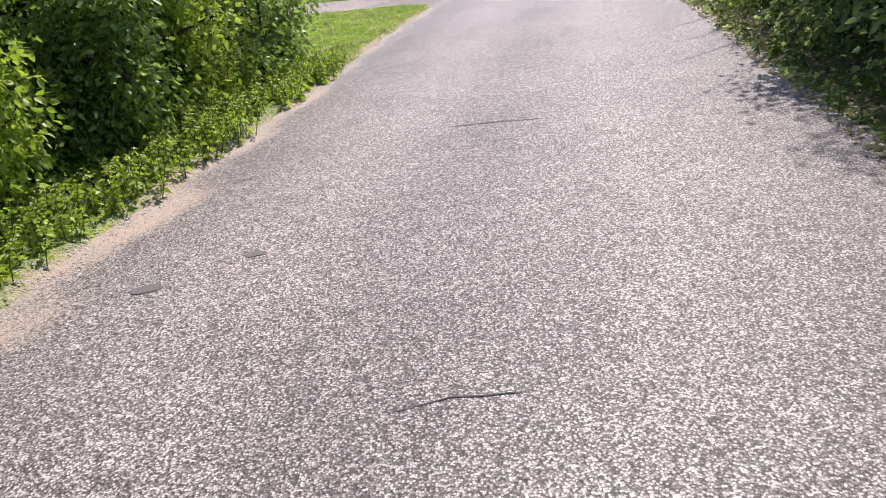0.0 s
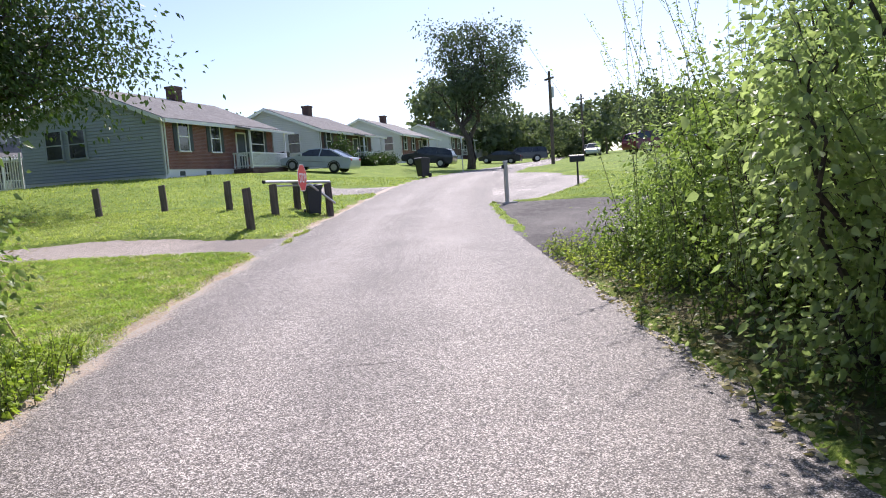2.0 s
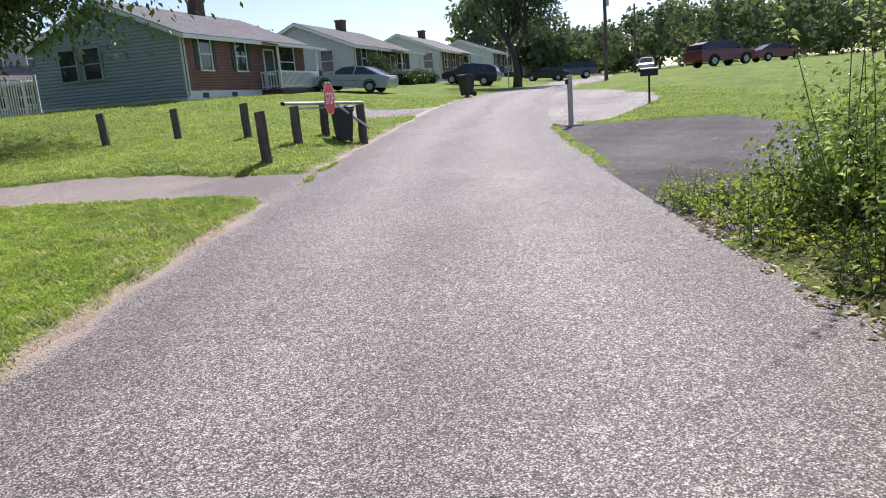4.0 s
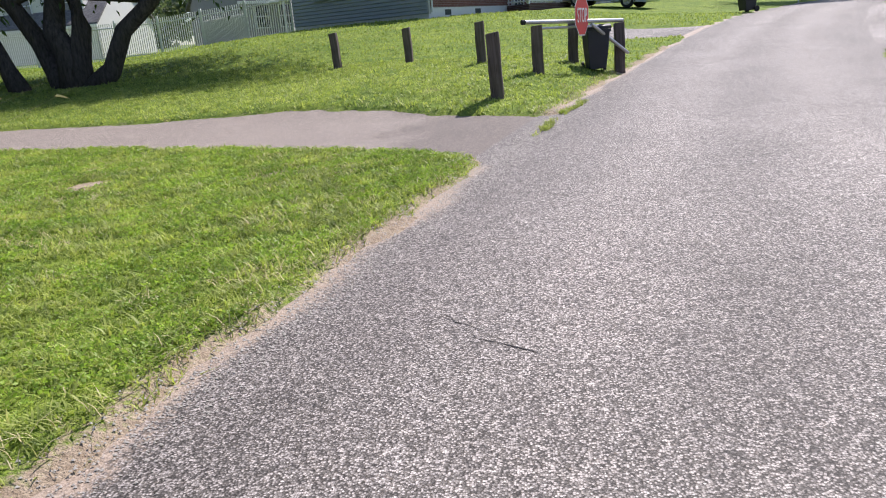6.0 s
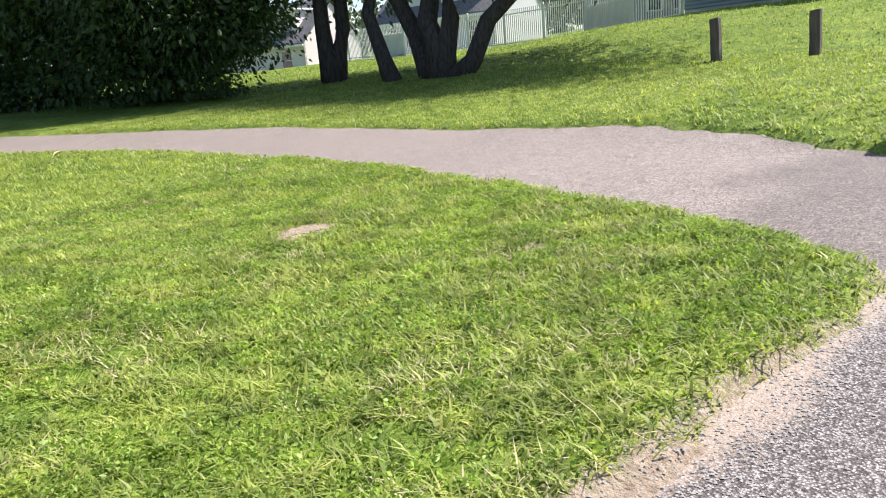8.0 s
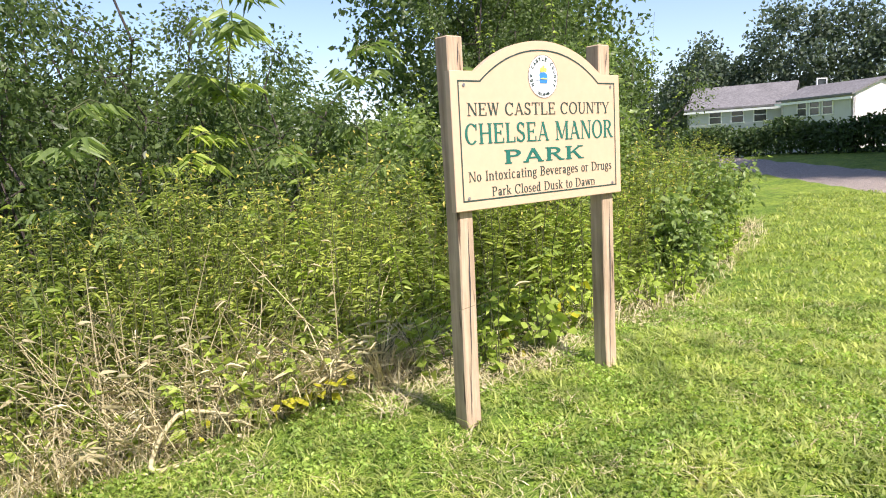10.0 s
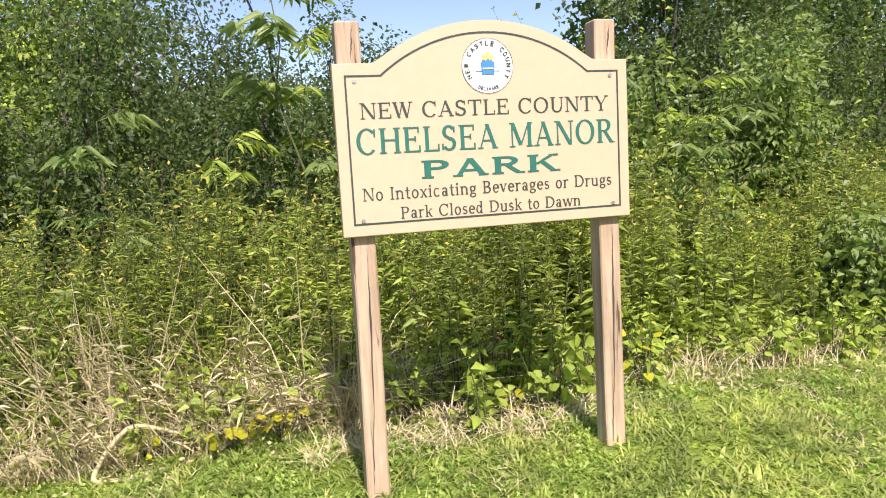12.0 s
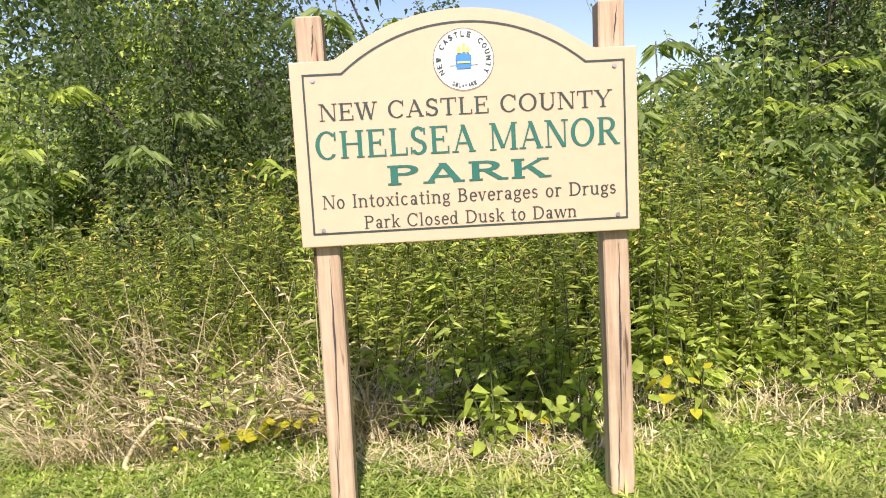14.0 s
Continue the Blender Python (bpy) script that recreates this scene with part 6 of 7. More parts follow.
def car(name, kind, x, y, yaw, colour, label):
    """A parked car; its nose points along -x before it is turned."""
    body, cabin, wheels, wr, w = KINDS[kind]
    L = max(p[0] for p in body)
    z = hz(x, y) + 0.045
    dx = Vector((math.cos(radians(yaw)), math.sin(radians(yaw))))
    rise = hz(x + dx.x * L / 2, y + dx.y * L / 2) - hz(x - dx.x * L / 2, y - dx.y * L / 2)
    m = Matrix.Translation((x, y, z)) @ Matrix.Rotation(radians(yaw), 4, 'Z') @ Matrix.Rotation(-math.atan2(rise, L), 4, 'Y') @ Matrix.Translation((-L / 2, 0, 0))
    ob = thing(name, m, label, "car", "parked vehicles")
    pm = paint(name + "_paint", colour)
    bm = prism(body, w, at=-w / 2)
    bmesh.ops.bevel(bm, geom=list(bm.edges), offset=0.05, segments=2, affect='EDGES', profile=0.6)
    for v in bm.verts:
        v.co.y *= 1 - 0.10 * max(0.0, v.co.z - 0.7) - 0.05 * max(0.0, abs(v.co.x - L / 2) / L * 2 - 0.75) * 2
    part("body", bm, pm, ob, smooth=False)
    bm = prism(cabin, w * 0.9, at=-w * 0.45)
    zb = min(p[1] for p in cabin)
    for v in bm.verts:
        v.co.y *= 1 - 0.38 * (v.co.z - zb)
    bmesh.ops.bevel(bm, geom=list(bm.edges), offset=0.04, segments=2, affect='EDGES', profile=0.6)
    part("window_glass", bm, M_GLASS, ob, "dark tinted windows")
    top = [(px, pz + 0.012) for px, pz in cabin if pz > zb + 0.3]
    roof = [(top[0][0] - 0.02, top[0][1])] + top[1:-1] + [(top[-1][0] + 0.02, top[-1][1])]
    outline = roof + [(px, pz - 0.05) for px, pz in roof[::-1]]
    bm = prism(outline, w * 0.9, at=-w * 0.45)
    for v in bm.verts:
        v.co.y *= 1 - 0.37 * (v.co.z - zb)
    part("roof", bm, pm, ob)
    for s in (-1, 1):
        for k, (px, pz) in enumerate(((cabin[0], cabin[1]), (cabin[-1], cabin[-2]))):
            bm = bmesh.new()
            pts = []
            for qx, qz in (px, pz):
                pts.append((qx, s * w * 0.452 * (1 - 0.38 * (qz - zb)), qz))
            cyl(bm, pts[0], pts[1], 0.045, sides=6)
            part("pillar", bm, pm, ob)
        xm = (cabin[1][0] + cabin[-2][0]) / 2
        zt = cabin[2][1]
        bm = bmesh.new()
        cyl(bm, (xm + 0.05, s * w * 0.452, zb), (xm + 0.15, s * w * 0.452 * (1 - 0.38 * (zt - zb)), zt - 0.02), 0.035, sides=6)
        part("pillar", bm, pm, ob)
        part("mirror", boxes((cabin[0][0] + 0.3, cabin[0][0] + 0.42, s * w * 0.5 - 0.1, s * w * 0.5 + 0.1, zb + 0.02, zb + 0.16), bevel=0.03), pm, ob)
        part("headlight", boxes((0.0, 0.22, s * w * 0.36 - 0.16, s * w * 0.36 + 0.16, body[2][1] - 0.08, body[2][1] + 0.05), bevel=0.03), M_LAMP, ob)
        part("tail_light", boxes((L - 0.12, L - 0.005, s * w * 0.4 - 0.14, s * w * 0.4 + 0.1, body[-3][1] - 0.08 if kind == "saloon" else 0.85, (body[-3][1] if kind == "saloon" else 0.85) + 0.1), bevel=0.02), M_TAIL, ob)
        part("door_line", boxes((cabin[0][0] + 0.1, cabin[-1][0] - 0.3, s * (w / 2 + 0.001) - 0.004, s * (w / 2 + 0.001) + 0.004, 0.62, 0.635)), M_RUBBER, ob)
        for wx in wheels:
            bm = bmesh.new()
            cyl(bm, (wx, s * (w / 2 - 0.235), wr), (wx, s * (w / 2 + 0.012), wr), wr, sides=28)
            bmesh.ops.bevel(bm, geom=[e for e in bm.edges if abs(e.verts[0].co.y - e.verts[1].co.y) < 1e-5], offset=0.03, segments=2, affect='EDGES', profile=0.5)
            ty = part("wheel", bm, M_TYRE, ob)
            bm = bmesh.new()
            cyl(bm, (wx, s * (w / 2), wr), (wx, s * (w / 2 + 0.018), wr), wr * 0.66, wr * 0.58, sides=20)
            part("rim", bm, M_RIM, ty)
            for q in range(5):
                bm = bmesh.new()
                a = q * math.tau / 5 + 0.3
                cyl(bm, (wx + 0.03 * math.cos(a), s * (w / 2 + 0.02), wr + 0.03 * math.sin(a)), (wx + wr * 0.55 * math.cos(a), s * (w / 2 + 0.02), wr + wr * 0.55 * math.sin(a)), 0.022, 0.03, sides=5)
                part("spoke", bm, M_STEEL, ty)
            # arch
            bm = bmesh.new()
            arc = [(wx + (wr + 0.06) * math.cos(t * math.pi / 10), s * (w / 2 + 0.004), wr + (wr + 0.06) * math.sin(t * math.pi / 10)) for t in range(11)]
            tube(bm, arc, [0.03] * 11, 5)
            part("wheel_arch", bm, M_RUBBER, ob)
    return ob


car("car", "saloon", 5.1, 48.85, -29.3, (0.42, 0.46, 0.52), "silver-blue saloon parked on the driveway beside the house")
car("car", "suv", 16.2, 64.5, -29.3, (0.02, 0.022, 0.03), "dark blue off-road car parked on a driveway")
car("car", "saloon", 28.2, 79.0, -29.3, (0.015, 0.015, 0.018), "black saloon parked beyond the street tree")
car("car", "pickup", 32.0, 81.5, -15, (0.03, 0.032, 0.036), "dark long vehicle parked further up the street")
car("car", "suv", 31.0, 52.2, 188, (0.15, 0.008, 0.03), "dark red off-road car parked on the grassy rise")
car("car", "saloon", 42.7, 62.0, 180, (0.16, 0.01, 0.03), "red car parked behind another car")
car("car", "suv", 45.5, 90.0, 60, (0.6, 0.6, 0.6), "white car parked at the kerb up the street")
car("car", "suv", 48.5, 97.0, 62, (0.03, 0.03, 0.035), "black car parked at the kerb up the street")


# ---- bins, barrier, mailbox, poles ----
def wheelie_bin(x, y, turn, label, scale=1.0, colour=None):
    m = Matrix.Translation((x, y, hz(x, y) + 0.035)) @ Matrix.Rotation(radians(turn), 4, 'Z') @ Matrix.Diagonal((scale, scale, scale, 1))
    ob = thing("wheelie_bin", m, label, "bin")
    mat = colour or M_BLACKPL
    bm = bmesh.new()
    vs = []
    for z, hx, hy in ((0.06, 0.21, 0.25), (0.5, 0.245, 0.295), (0.93, 0.28, 0.34), (0.97, 0.30, 0.36), (1.0, 0.30, 0.36)):
        vs.append([bm.verts.new((sx * hx, sy * hy, z)) for sx, sy in ((-1, -1), (1, -1), (1, 1), (-1, 1))])
    for a, b in zip(vs, vs[1:]):
        for q in range(4):
            bm.faces.new((a[q], a[(q + 1) % 4], b[(q + 1) % 4], b[q]))
    bm.faces.new(vs[0][::-1])
    bm.faces.new(vs[-1])
    bmesh.ops.bevel(bm, geom=[e for e in bm.edges if abs(e.verts[0].co.z - e.verts[1].co.z) > 0.2], offset=0.04, segments=2, affect='EDGES', profile=0.5)
    part("body", bm, mat, ob)
    bm = prism([(-0.38, 1.0), (0.33, 1.0), (0.33, 1.04), (0.1, 1.1), (-0.25, 1.11), (-0.38, 1.06)], 0.62, at=-0.31)
    for v in bm.verts:
        v.co = Vector((v.co.y, v.co.x, v.co.z + 0.004))
    bmesh.ops.bevel(bm, geom=list(bm.edges), offset=0.012, segments=1, affect='EDGES', profile=0.5)
    part("lid", bm, mat, ob)
    bm = bmesh.new()
    cyl(bm, (-0.24, 0.42, 0.97), (0.24, 0.42, 0.97), 0.017, sides=8)
    part("handle", bm, mat, ob)
    for s in (-1, 1):
        bm = bmesh.new()
        cyl(bm, (s * 0.25, 0.27, 0.1), (s * 0.3, 0.27, 0.1), 0.125, sides=20)
        part("wheel", bm, M_RUBBER, ob)
    part("rim_band", boxes((-0.3, 0.3, -0.365, -0.35, 0.93, 0.985), bevel=0.004), mat, ob)
    return ob


M_BINBLUE = plain("dark_blue_plastic", (0.016, 0.02, 0.034), 0.45, vary=0.15)
wheelie_bin(2.42, 24.35, 8, "dark plastic wheeled bin behind the barrier", 0.8, M_BINBLUE)
wheelie_bin(10.5, 43.6, -62, "black plastic wheeled bin at the street edge", 1.03)
wheelie_bin(3.0, 50.6, -30, "dark wheeled bin beside the house", 1.1)


def octagon(r, y):
    bm = bmesh.new()
    f = [bm.verts.new((r * math.cos(math.tau * (k + 0.5) / 8), y, r * math.sin(math.tau * (k + 0.5) / 8))) for k in range(8)]
    b = [bm.verts.new((v.co.x, y + 0.003, v.co.z)) for v in f]
    bm.faces.new(f)
    bm.faces.new(b[::-1])
    for k in range(8):
        bm.faces.new((f[k], b[k], b[(k + 1) % 8], f[(k + 1) % 8]))
    return bm


def barrier():
    a, b = Vector((1.27, 22.5)), Vector((2.93, 24.7))
    za, zb = hz(*a) + 0.905, hz(*b) + 1.0
    ob = thing("barrier", Matrix.Translation((a.x, a.y, za)), "pale pole barrier with a red stop sign resting on timber bollards", "barrier")
    d = (b - a)
    n = d.normalized()
    bm = bmesh.new()
    cyl(bm, (-n.x * 0.35, -n.y * 0.35, 0.02), (d.x + n.x * 0.1, d.y + n.y * 0.1, zb - za + 0.02), 0.037, sides=12)
    part("pole", bm, M_STEEL, ob, "galvanised barrier pole")
    bm = bmesh.new()
    cyl(bm, (0.05, 0.1, -0.1), (d.x * 0.62, d.y * 0.62, (zb - za) * 0.6 - 0.08), 0.022, sides=8)
    part("lower_rail", bm, M_STEEL, ob)
    bm = bmesh.new()
    cyl(bm, (d.x * 0.62, d.y * 0.62, (zb - za) * 0.6 - 0.04), (d.x * 1.02 + 0.12, d.y * 1.02 - 0.1, zb - za - 0.62), 0.035, sides=8)
    part("brace", bm, M_STEEL, ob, "slanting steel brace")
    bm = bmesh.new()
    cyl(bm, (-n.x * 0.35, -n.y * 0.35, 0.02), (-n.x * 0.43, -n.y * 0.39, 0.02), 0.043, sides=12)
    part("end_cap", bm, M_RUBBER, ob)
    # the sign
    c = (d.x * 0.46 + 0.06, d.y * 0.46 - 0.06, (zb - za) * 0.46 + 0.12)
    m = Matrix.Translation(c) @ Matrix.Rotation(-radians(23) + math.pi / 2, 4, 'Z')

    def placed(bm):
        bmesh.ops.transform(bm, matrix=m, verts=bm.verts)
        return bm

    face = part("stop_sign", placed(octagon(0.40, -0.012)), M_WHITE, ob, "white-edged red octagonal stop sign")
    part("red_face", placed(octagon(0.375, -0.0155)), M_RED, face)
    tx = words("STOP", 0.52, 0.26, M_WHITE, face, "lettering")
    tx.data.transform(m @ Matrix.Translation((0, -0.0185, 0)))
    return ob


barrier()


def marker_post(x, y):
    z = hz(x, y)
    ob = thing("marker_post", Matrix.Translation((x, y, z)), "pale square post with a black box beside the parking pad", "post")
    part("post", boxes((-0.055, 0.055, -0.055, 0.055, -0.2, 1.29), bevel=0.008), M_RAILWOOD, ob)
    part("cap", boxes((-0.065, 0.065, -0.065, 0.065, 1.29, 1.315), bevel=0.006), M_WHITE, ob)
    part("reflector", boxes((-0.12, -0.055, -0.04, 0.04, 1.08, 1.2), bevel=0.01), M_BLACKPL, ob, "small black box")
    part("footing", boxes((-0.16, 0.3, -0.16, 0.16, -0.15, 0.035), bevel=0.02), M_CONC, ob, "pale concrete footing")
    return ob


marker_post(8.45, 24.45)


def mailbox(x, y, turn):
    m = Matrix.Translation((x, y, hz(x, y))) @ Matrix.Rotation(radians(turn), 4, 'Z')
    ob = thing("mailbox", m, "black kerbside mailbox on a thin dark post", "mailbox")
    part("post", boxes((-0.035, 0.035, -0.035, 0.035, -0.2, 0.86), bevel=0.006), M_BLACKPL, ob)
    out = [(-0.14, 0), (0.14, 0), (0.14, 0.14)] + [(0.14 * math.cos(t), 0.14 + 0.13 * math.sin(t)) for t in np.linspace(0, math.pi, 11)[1:-1]] + [(-0.14, 0.14)]
    bm = prism([(px, pz + 0.86) for px, pz in out], 0.55, at=-0.27)
    part("box", bm, M_BLACKPL, ob)
    part("flag", boxes((0.142, 0.15, -0.1, -0.06, 0.95, 1.12)), M_RED, ob)
    part("door", boxes((-0.12, 0.12, -0.285, -0.272, 0.88, 1.06), bevel=0.005), M_SHUTTER, ob)
    return ob


mailbox(12.9, 28.5, 60)


def utility_pole(x, y, tall, arms=True):
    ob = thing("utility_pole", Matrix.Translation((x, y, hz(x, y))), "tall dark timber utility pole beside the street", "pole")
    bm = bmesh.new()
    tube(bm, [(0, 0, -0.4), (0.05, 0, tall * 0.5), (0.02, 0, tall)], [0.16, 0.14, 0.11], 10)
    part("pole", bm, M_BOLLARD, ob)
    if arms:
        part("crossarm", boxes((-0.08, 0.08, -0.8, 0.8, tall - 0.7, tall - 0.55)), M_BOLLARD, ob)
        bm = bmesh.new()
        cyl(bm, (0.25, 0.15, tall - 2.2), (0.25, 0.15, tall - 1.3), 0.2, sides=14)
        part("transformer", bm, M_STEEL, ob)
    return ob


utility_pole(26.3, 60.5, 7.9)
utility_pole(45, 92, 8.5)
utility_pole(55, 104, 9)


def street_post(x, y):
    ob = thing("sign_post", Matrix.Translation((x, y, hz(x, y))), "thin pale metal post at the street edge", "post")
    bm = bmesh.new()
    cyl(bm, (0, 0, -0.2), (0, 0, 2.6), 0.035, sides=8)
    part("post", bm, M_STEEL, ob)
    part("plate", boxes((-0.02, 0.02, -0.15, 0.15, 2.1, 2.55), bevel=0.004), M_WHITE, ob)
    return ob


street_post(16.3, 54.6)


# ---- fence and the houses behind it ----
def fence(x0, y0, x1, y1, tall, bays, solid, label):
    ob = thing("fence", Matrix(), label, "fence")
    for k in range(bays + 1):
        f = k / bays
        x, y = x0 + (x1 - x0) * f, y0 + (y1 - y0) * f
        z = hz(x, y)
        part("fence_post", boxes((x - 0.05, x + 0.05, y - 0.05, y + 0.05, z - 0.2, z + tall + 0.1)), M_WHITE, ob)
    for k in range(bays):
        fa, fb = k / bays, (k + 1) / bays
        xa, ya, xb, yb = x0 + (x1 - x0) * fa, y0 + (y1 - y0) * fa, x0 + (x1 - x0) * fb, y0 + (y1 - y0) * fb
        n = 20
        for q in range(n):
            f = (q + 0.5) / n
            x, y = xa + (xb - xa) * f, ya + (yb - ya) * f
            z = hz(x, y)
            part("picket", boxes((x - 0.022, x + 0.022, y - 0.012, y + 0.012, z + 0.05, z + tall)), M_WHITE, ob)
            if k in solid:
                part("board", boxes((x - 0.058, x + 0.058, y + 0.04, y + 0.06, z + 0.05, z + tall - 0.5)), M_WHITE, ob)
        for zz in (0.2, tall - 0.25):
            bm = bmesh.new()
            cyl(bm, (xa, ya, hz(xa, ya) + zz), (xb, yb, hz(xb, yb) + zz), 0.03, sides=6)
            part("rail", bm, M_WHITE, ob)
    return ob


fence(-10.9, 46.0, -33.0, 46.6, 1.95, 9, (1, 7), "white picket and panel fence along the back of the lawn")


def cape_house(x, y, z, yaw, label, wall, roof, long=11.0, deep=8.0, eave=3.0, rise=3.2, porch=True, dormer=True, end=None, ridge=0.5, back=0.0, porch_x=5.0, attic=()):
    """A house with rooms under a steep roof and a wide dormer; the front faces -y before it is turned."""
    m = Matrix.Translation((x, y, z)) @ Matrix.Rotation(radians(yaw), 4, 'Z')
    h = thing("house", m, label, "house", "houses behind the fence")
    part("front_wall", boxes((0, long, 0, 0.2, -1.5, eave)), wall, h)
    part("back_wall", boxes((0, long, deep - 0.2, deep, -1.5, eave - back)), wall, h)
    for gx in (0.0, long - 0.2):
        bm = prism([(0, -1.5), (deep, -1.5), (deep, eave - back), (deep * ridge, eave + rise), (0, eave)], 0.2)
        for v in bm.verts:
            v.co = Vector((gx + v.co.y, v.co.x, v.co.z))
        part("gable_wall", bm, end or wall, h)
    for s in (0, 1):
        run, drop = (deep * ridge, rise) if s == 0 else (deep * (1 - ridge), rise + back)
        sl = drop / run
        low = eave + rise - drop
        bm = prism([(-0.35, low - 0.35 * sl), (run, low + drop), (run, low + drop + 0.15), (-0.35, low - 0.35 * sl + 0.15)], long + 0.5)
        for v in bm.verts:
            yy = v.co.x
            v.co = Vector((v.co.y - 0.25, yy if s == 0 else deep - yy, v.co.z + 0.02))
        part("roof", bm, roof, h)
    for wx in (2.4, long / 2, long - 2.4) if not dormer else ():
        window(h, pose(wx, 0.0, eave - 1.35), 0.95, 1.1, False)
    if dormer:
        part("dormer", boxes((1.2, long - 1.2, 0.9, 3.4, eave + 0.4, eave + 2.45)), wall, h)
        part("dormer_roof", boxes((0.9, long - 0.9, 0.5, 4.0, eave + 2.45, eave + 2.6), bevel=0.03), M_WHITE, h, "white edged dormer roof")
    part("gutter", boxes((-0.25, long + 0.25, -0.45, -0.35, eave - 0.4, eave - 0.22)), M_WHITE, h)
    for wx in (2.4, long / 2, long - 2.4) if dormer else ():
        window(h, pose(wx, 0.9, eave + 0.75), 0.95, 1.25, False)
    for wx in (1.6, 3.4, long - 1.8) if dormer else ():
        window(h, pose(wx, 0.0, 0.9), 0.95, 1.4, False)
    if not attic:
        window(h, pose(0, deep / 2, eave + 0.5, 0, 0, -90), 0.9, 1.2, False)
    for wy in attic:
        window(h, pose(0, wy, eave + 0.35, 0, 0, -90), 0.5, 1.3, False)
    if porch:
        part("porch_roof", boxes((porch_x, long + 0.1, -2.2, -0.05, eave - 0.45, eave - 0.3), bevel=0.02), M_WHITE, h)
        part("porch_floor", boxes((porch_x, long + 0.1, -2.2, -0.02, -1.0, 0.1)), M_CONC, h)
        for k in range(5):
            px = porch_x + 0.1 + k * (long - porch_x - 0.2) / 4
            part("porch_post", boxes((px, px + 0.12, -2.15, -2.03, 0.1, eave - 0.45)), M_WHITE, h)
        part("porch_rail", boxes((porch_x + 0.1, long, -2.12, -2.06, 0.95, 1.02), (porch_x + 0.1, long, -2.12, -2.06, 0.2, 0.26)), M_WHITE, h)
        n = int((long - porch_x) * 5)
        for k in range(n):
            px = porch_x + 0.15 + k * (long - porch_x - 0.3) / (n - 1)
            part("baluster", boxes((px, px + 0.05, -2.11, -2.07, 0.2, 0.98)), M_WHITE, h)
    return h


cape_house(-17.9, 56.5, 2.3, 48, "grey house with white dormer and porch behind the fence", M_CAPEDARK, M_ROOF, long=10.0, eave=2.8, porch_x=2.0, attic=(2.4, 3.5, 4.6))
cape_house(-39, 56, 1.5, 2, "white house with dark windows behind the fence", M_SIDEWHITE, M_ROOF, porch=False)
cape_house(-54, 50, 0.6, 10, "pale house with an orange-brown porch beyond the trees", M_PINKISH, M_ROOF, porch=False)
cape_house(-66.1, 19.5, 0.6, 35, "grey house with a pale gable beyond the hedge", M_CAPEGREY, M_ROOF, long=7.5, deep=8, eave=3.75, rise=0.95, porch=False, dormer=False, end=M_PINKISH, ridge=0.32, back=1.1)
cape_house(-69, 12.0, 0.9, 80, "grey house with white trim beyond the hedge", M_CAPEGREY, M_ROOF, long=8.5, deep=8, eave=3.3, rise=1.9, porch=False, dormer=False)


# ---- small things at the sign and along the thicket ----
def yellow_plant(x, y, leaves, tall, size, seed, material):
    """A low vine with a few large leaves turned yellow."""
    rng = np.random.default_rng(seed)
    ob = thing("low_vine", Matrix.Translation((x, y, hz(x, y) + 0.01)), "low vine with large yellow leaves at the thicket's edge" if material is M_YELLOW else "low vine with broad bright green leaves at the thicket's edge", "plant", "vines under the weeds")
    bm = bmesh.new()
    ends = []
    for k in range(leaves):
        a, r, h = rng.uniform(0, math.tau), rng.uniform(0.04, 0.2), tall * rng.uniform(0.35, 1.0)
        e = np.array([math.cos(a) * r, math.sin(a) * r, h])
        tube(bm, [(0, 0, -0.02), e * (0.4, 0.4, 0.7), e], [0.004, 0.003, 0.002], 4, False)
        ends.append((e, a))
    part("branching", bm, M_STEM, ob)
    for e, a in ends:
        L = size * 0.85 * rng.uniform(0.6, 1.2)
        way = np.array([[math.cos(a) + 0.5, math.sin(a) + 0.9, rng.uniform(-0.5, 0.3)]])
        me = leaf_mesh("leaf", e[None], way, np.array([L]), np.array([L * 0.85]), material, rng, 0.12, 0.2, True)
        under("leaf", me, ob)
    return ob


ry = random.Random(3)
for k, (x, y, n, t, s) in enumerate([(-3.0, 11.25, 6, 0.3, 0.14), (-3.15, 11.4, 5, 0.26, 0.13), (-2.8, 11.0, 3, 0.2, 0.08), (-3.9, 12.5, 4, 0.25, 0.1), (-4.05, 12.55, 5, 0.2, 0.1), (-4.45, 12.6, 5, 0.3, 0.1),
                                     (-4.6, 12.7, 5, 0.4, 0.13), (-4.2, 12.75, 6, 0.35, 0.14), (-4.75, 12.95, 6, 0.45, 0.13), (-3.5, 11.9, 5, 0.4, 0.13), (-3.95, 12.25, 4, 0.4, 0.1), (-4.9, 12.75, 4, 0.5, 0.09), (-5.0, 12.8, 4, 0.3, 0.08), (-2.5, 10.8, 3, 0.2, 0.08), (-3.75, 12.6, 3, 0.16, 0.09)]):
    yellow_plant(x, y + (0.85 if k < 3 else 0.5), n + 4, t * 0.85, s * 0.8, 200 + k, M_YELLOW if k < 3 or k % 4 == 0 else M_WEED)
for k in range(26):
    x = -2.2 - 0.34 * k * 0.5 - ry.uniform(0, 0.3)
    y = float(thicket_edge(x)) - ry.uniform(-0.1, 0.5)
    yellow_plant(x, y, 5, 0.3, 0.085, 230 + k, M_WEED)


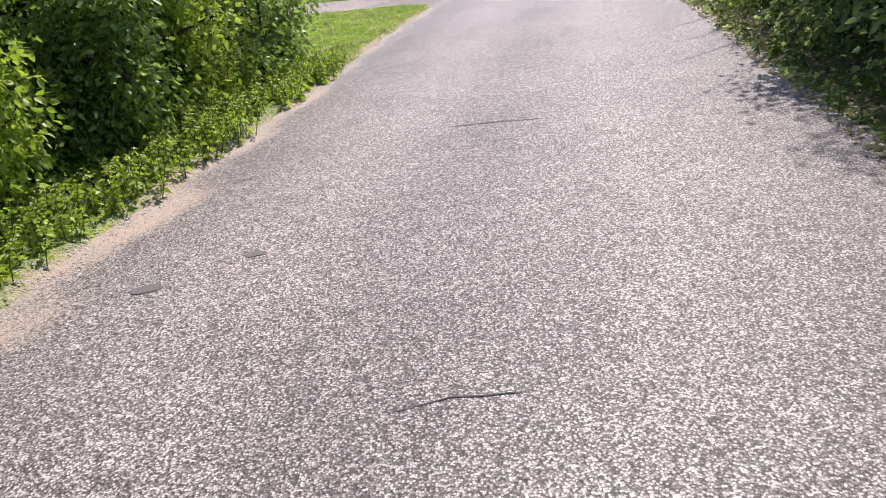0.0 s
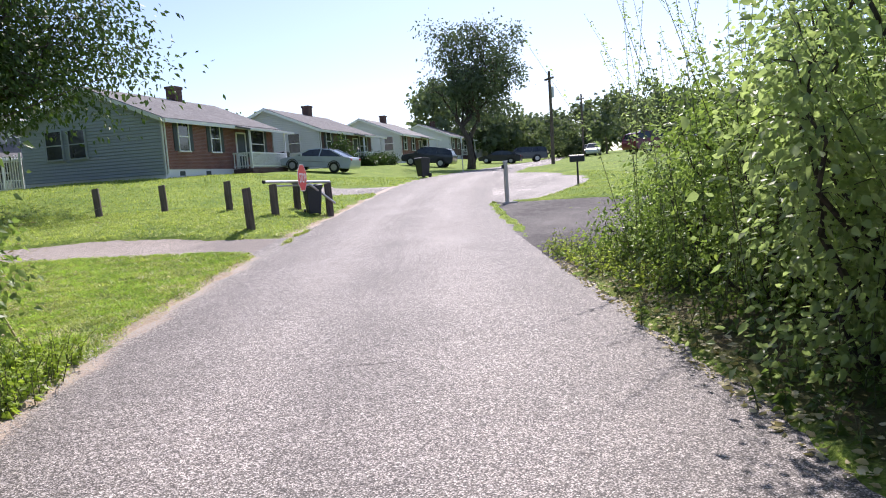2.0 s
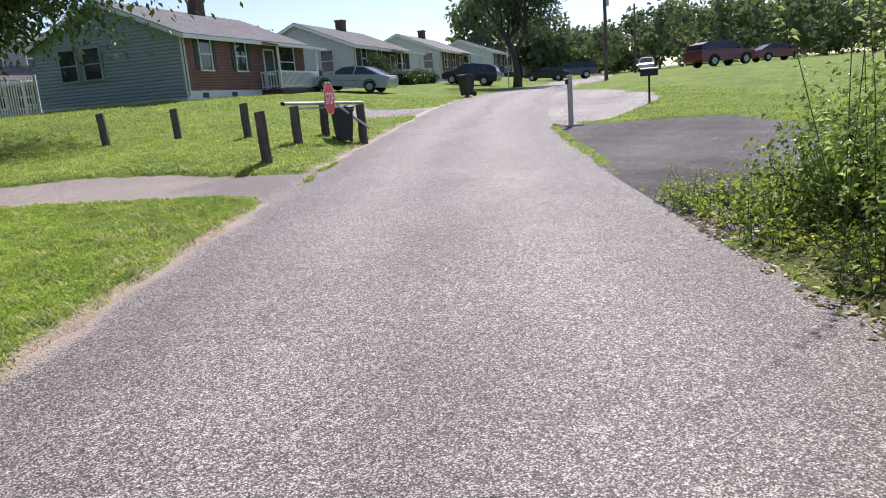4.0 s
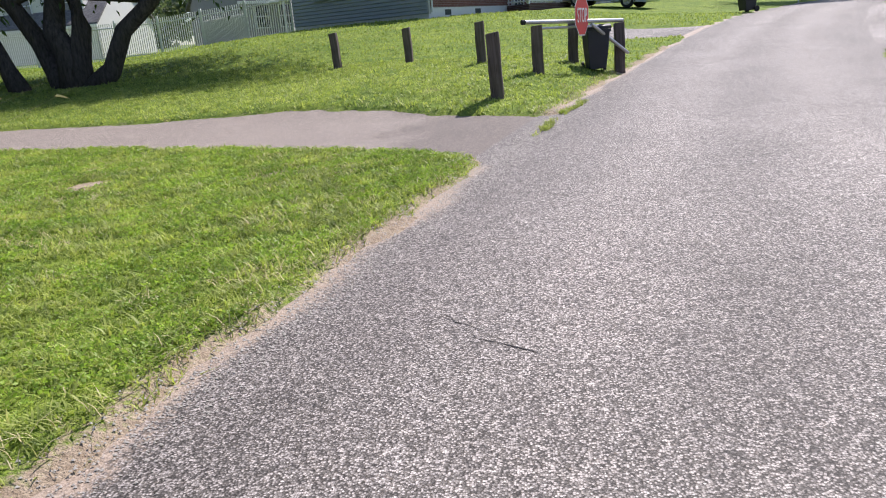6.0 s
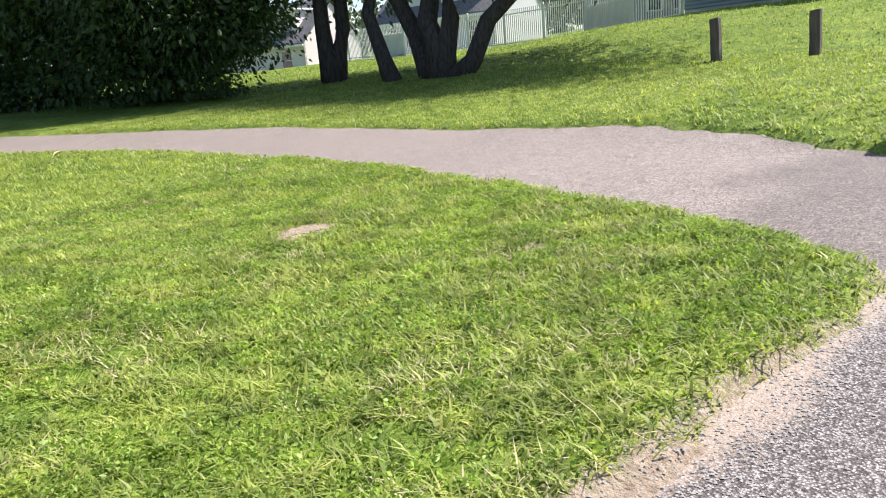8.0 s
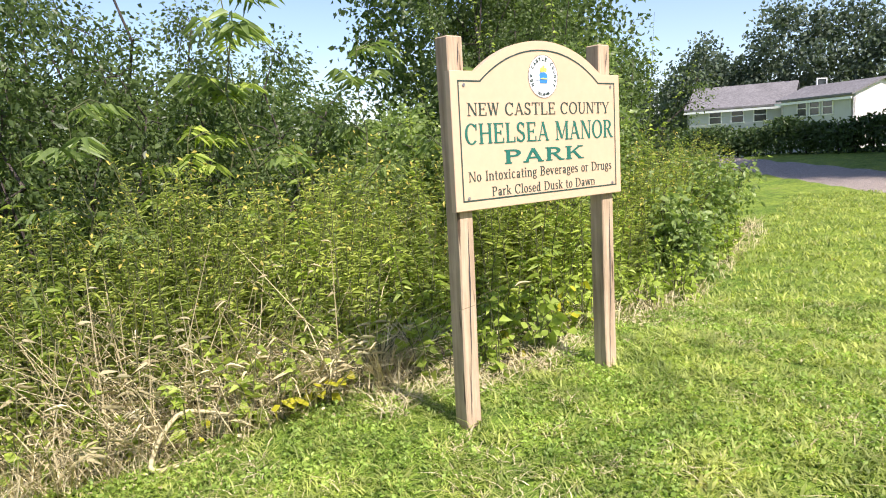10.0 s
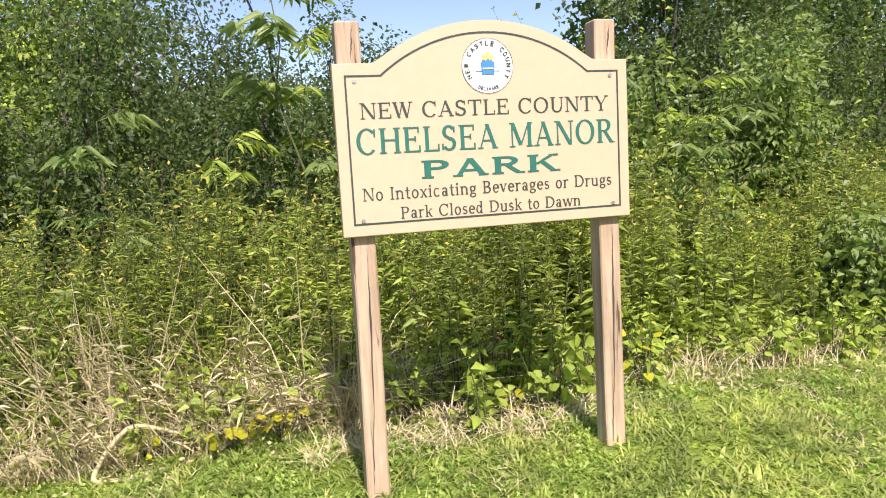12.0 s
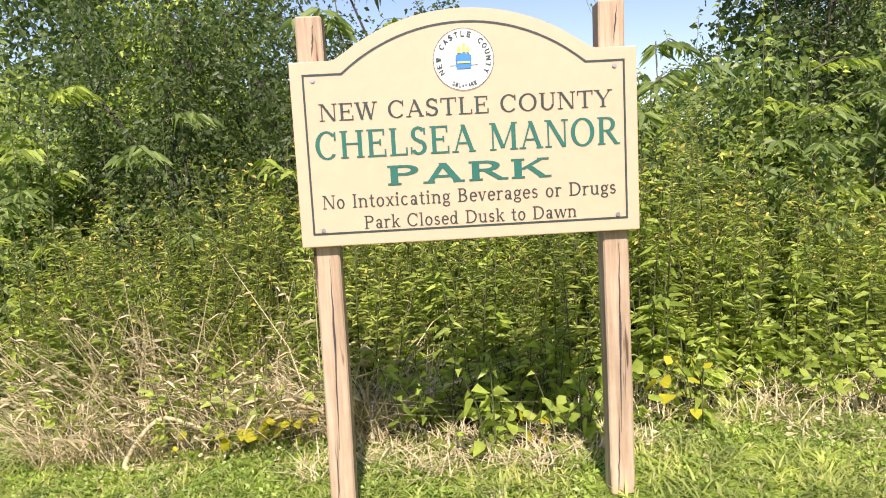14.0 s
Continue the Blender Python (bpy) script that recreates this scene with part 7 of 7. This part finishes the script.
def dead_branch(pts, r, label="bleached dead branch lying bent on the grass"):
    z = hz(pts[0][0], pts[0][1])
    ob = thing("dead_branch", Matrix.Translation((pts[0][0], pts[0][1], z)), label, "branch")
    bm = bmesh.new()
    line = [(px - pts[0][0], py - pts[0][1], hz(px, py) - z + pz) for px, py, pz in pts]
    ln = [Vector(p) for p in line]
    smooth = []
    for i in range(len(ln) - 1):      # a smooth bend through the points
        a, b, c, d = ln[max(i - 1, 0)], ln[i], ln[i + 1], ln[min(i + 2, len(ln) - 1)]
        for q in range(4):
            u = q / 4
            smooth.append(0.5 * (2 * b + (c - a) * u + (2 * a - 5 * b + 4 * c - d) * u * u + (3 * b - a - 3 * c + d) * u ** 3))
    smooth.append(ln[-1])
    tube(bm, smooth, np.linspace(r, r * 0.6, len(smooth)), 7)
    part("limb", bm, M_STRAW, ob, "", True)
    return ob


dead_branch([(-2.8, 11.98, 0.04), (-2.46, 11.72, 0.05), (-2.44, 11.65, 0.11), (-2.6, 11.7, 0.27), (-2.76, 11.82, 0.2), (-2.95, 12.02, 0.05)], 0.016)
dead_branch([(-1.45, 10.55, 0.02), (-1.6, 10.7, 0.25), (-1.7, 10.65, 0.55), (-1.75, 10.6, 0.9)], 0.012, "thin bleached dead stem leaning in the weeds")

rngl = np.random.default_rng(77)
n = 2200
lx = rngl.uniform(-6.5, -1.2, n)
ly = thicket_edge(lx) + rngl.normal(0, 0.28, n) - 0.1
base = np.stack([lx, ly, ground_z(lx, ly) + rngl.uniform(0.005, 0.035, n)], 1)
aw = rngl.uniform(0, math.tau, n)
Lw = rngl.uniform(0.02, 0.055, n)
litter = new("leaf_litter", leaf_mesh("leaf_litter", base, np.stack([np.cos(aw), np.sin(aw), rngl.uniform(-0.1, 0.3, n)], 1), Lw, Lw * rngl.uniform(0.12, 0.5, n), M_STRAW, rngl, 0.2, 0.05, True))
tagged(litter, "dry brown leaves and straw scattered at the thicket's edge", "litter", kind="stuff")

n = 1500
ly = rngl.uniform(2.0, 12.5, n)
lx = road_middle(ly) + half_road(ly) + np.abs(rngl.normal(0, 0.25, n)) - 0.08
base = np.stack([lx, ly, np.maximum(ground_z(lx, ly), road_z(lx, ly)) + 0.008], 1)
aw = rngl.uniform(0, math.tau, n)
Lw = rngl.uniform(0.02, 0.07, n)
litter = new("leaf_litter", leaf_mesh("leaf_litter", base, np.stack([np.cos(aw), np.sin(aw), rngl.uniform(-0.05, 0.3, n)], 1), Lw, Lw * 0.5, M_STRAW, rngl, 0.2, 0.05, True))
tagged(litter, "dry fallen leaves along the dark edge of the road", "litter", kind="stuff")


def pebbles(count, seed):
    """Loose grit where the asphalt crumbles into the lawn."""
    rng = np.random.default_rng(seed)
    y = rng.uniform(2.5, 20, count)
    x = road_middle(y) - half_road(y) + 0.2 + rng.normal(0, 0.12, count)
    r = rng.uniform(0.003, 0.011, count)
    z = np.maximum(ground_z(x, y), road_z(x, y)) + r * 0.3
    c = np.stack([x, y, z], 1)
    o = np.array([[1, 0, 0], [-0.4, 0.9, 0], [-0.6, -0.8, 0], [0, 0, 0.8]])
    co = c[:, None] + o[None] * r[:, None, None] * rng.uniform(0.7, 1.3, (count, 4, 1))
    t = np.array([[0, 1, 3], [1, 2, 3], [2, 0, 3]])
    tris = (t[None] + (np.arange(count) * 4)[:, None, None]).reshape(-1, 3)
    return tagged(new("grit", fast_mesh("grit", co.reshape(-1, 3), tris, M_CONC)), "loose pale grit along the crumbling road edge", "gravel", kind="stuff")


pebbles(9000, 5)


def buried_cover(x, y):
    ob = thing("ground_cover", pose(x, y, float(ground_z(x, y)) - 0.008, 0, 0, 58), "half-buried flat stone slab in bare soil of the lawn", "slab")
    bm = bmesh.new()
    k = 16
    top = [bm.verts.new(((0.14 + 0.03 * math.sin(3 * q)) * math.cos(q * math.tau / k), (0.05 + 0.014 * math.cos(2 * q)) * math.sin(q * math.tau / k), 0.012)) for q in range(k)]
    low = [bm.verts.new((v.co.x * 1.1, v.co.y * 1.15, -0.04)) for v in top]
    bm.faces.new(top)
    for q in range(k):
        bm.faces.new((low[q], low[(q + 1) % k], top[(q + 1) % k], top[q]))
    part("slab", bm, plain("earthy_stone", (0.3, 0.245, 0.18), 0.95, vary=0.3, scale=12, bump=0.5), ob)
    return ob


buried_cover(-3.24, 15.83)
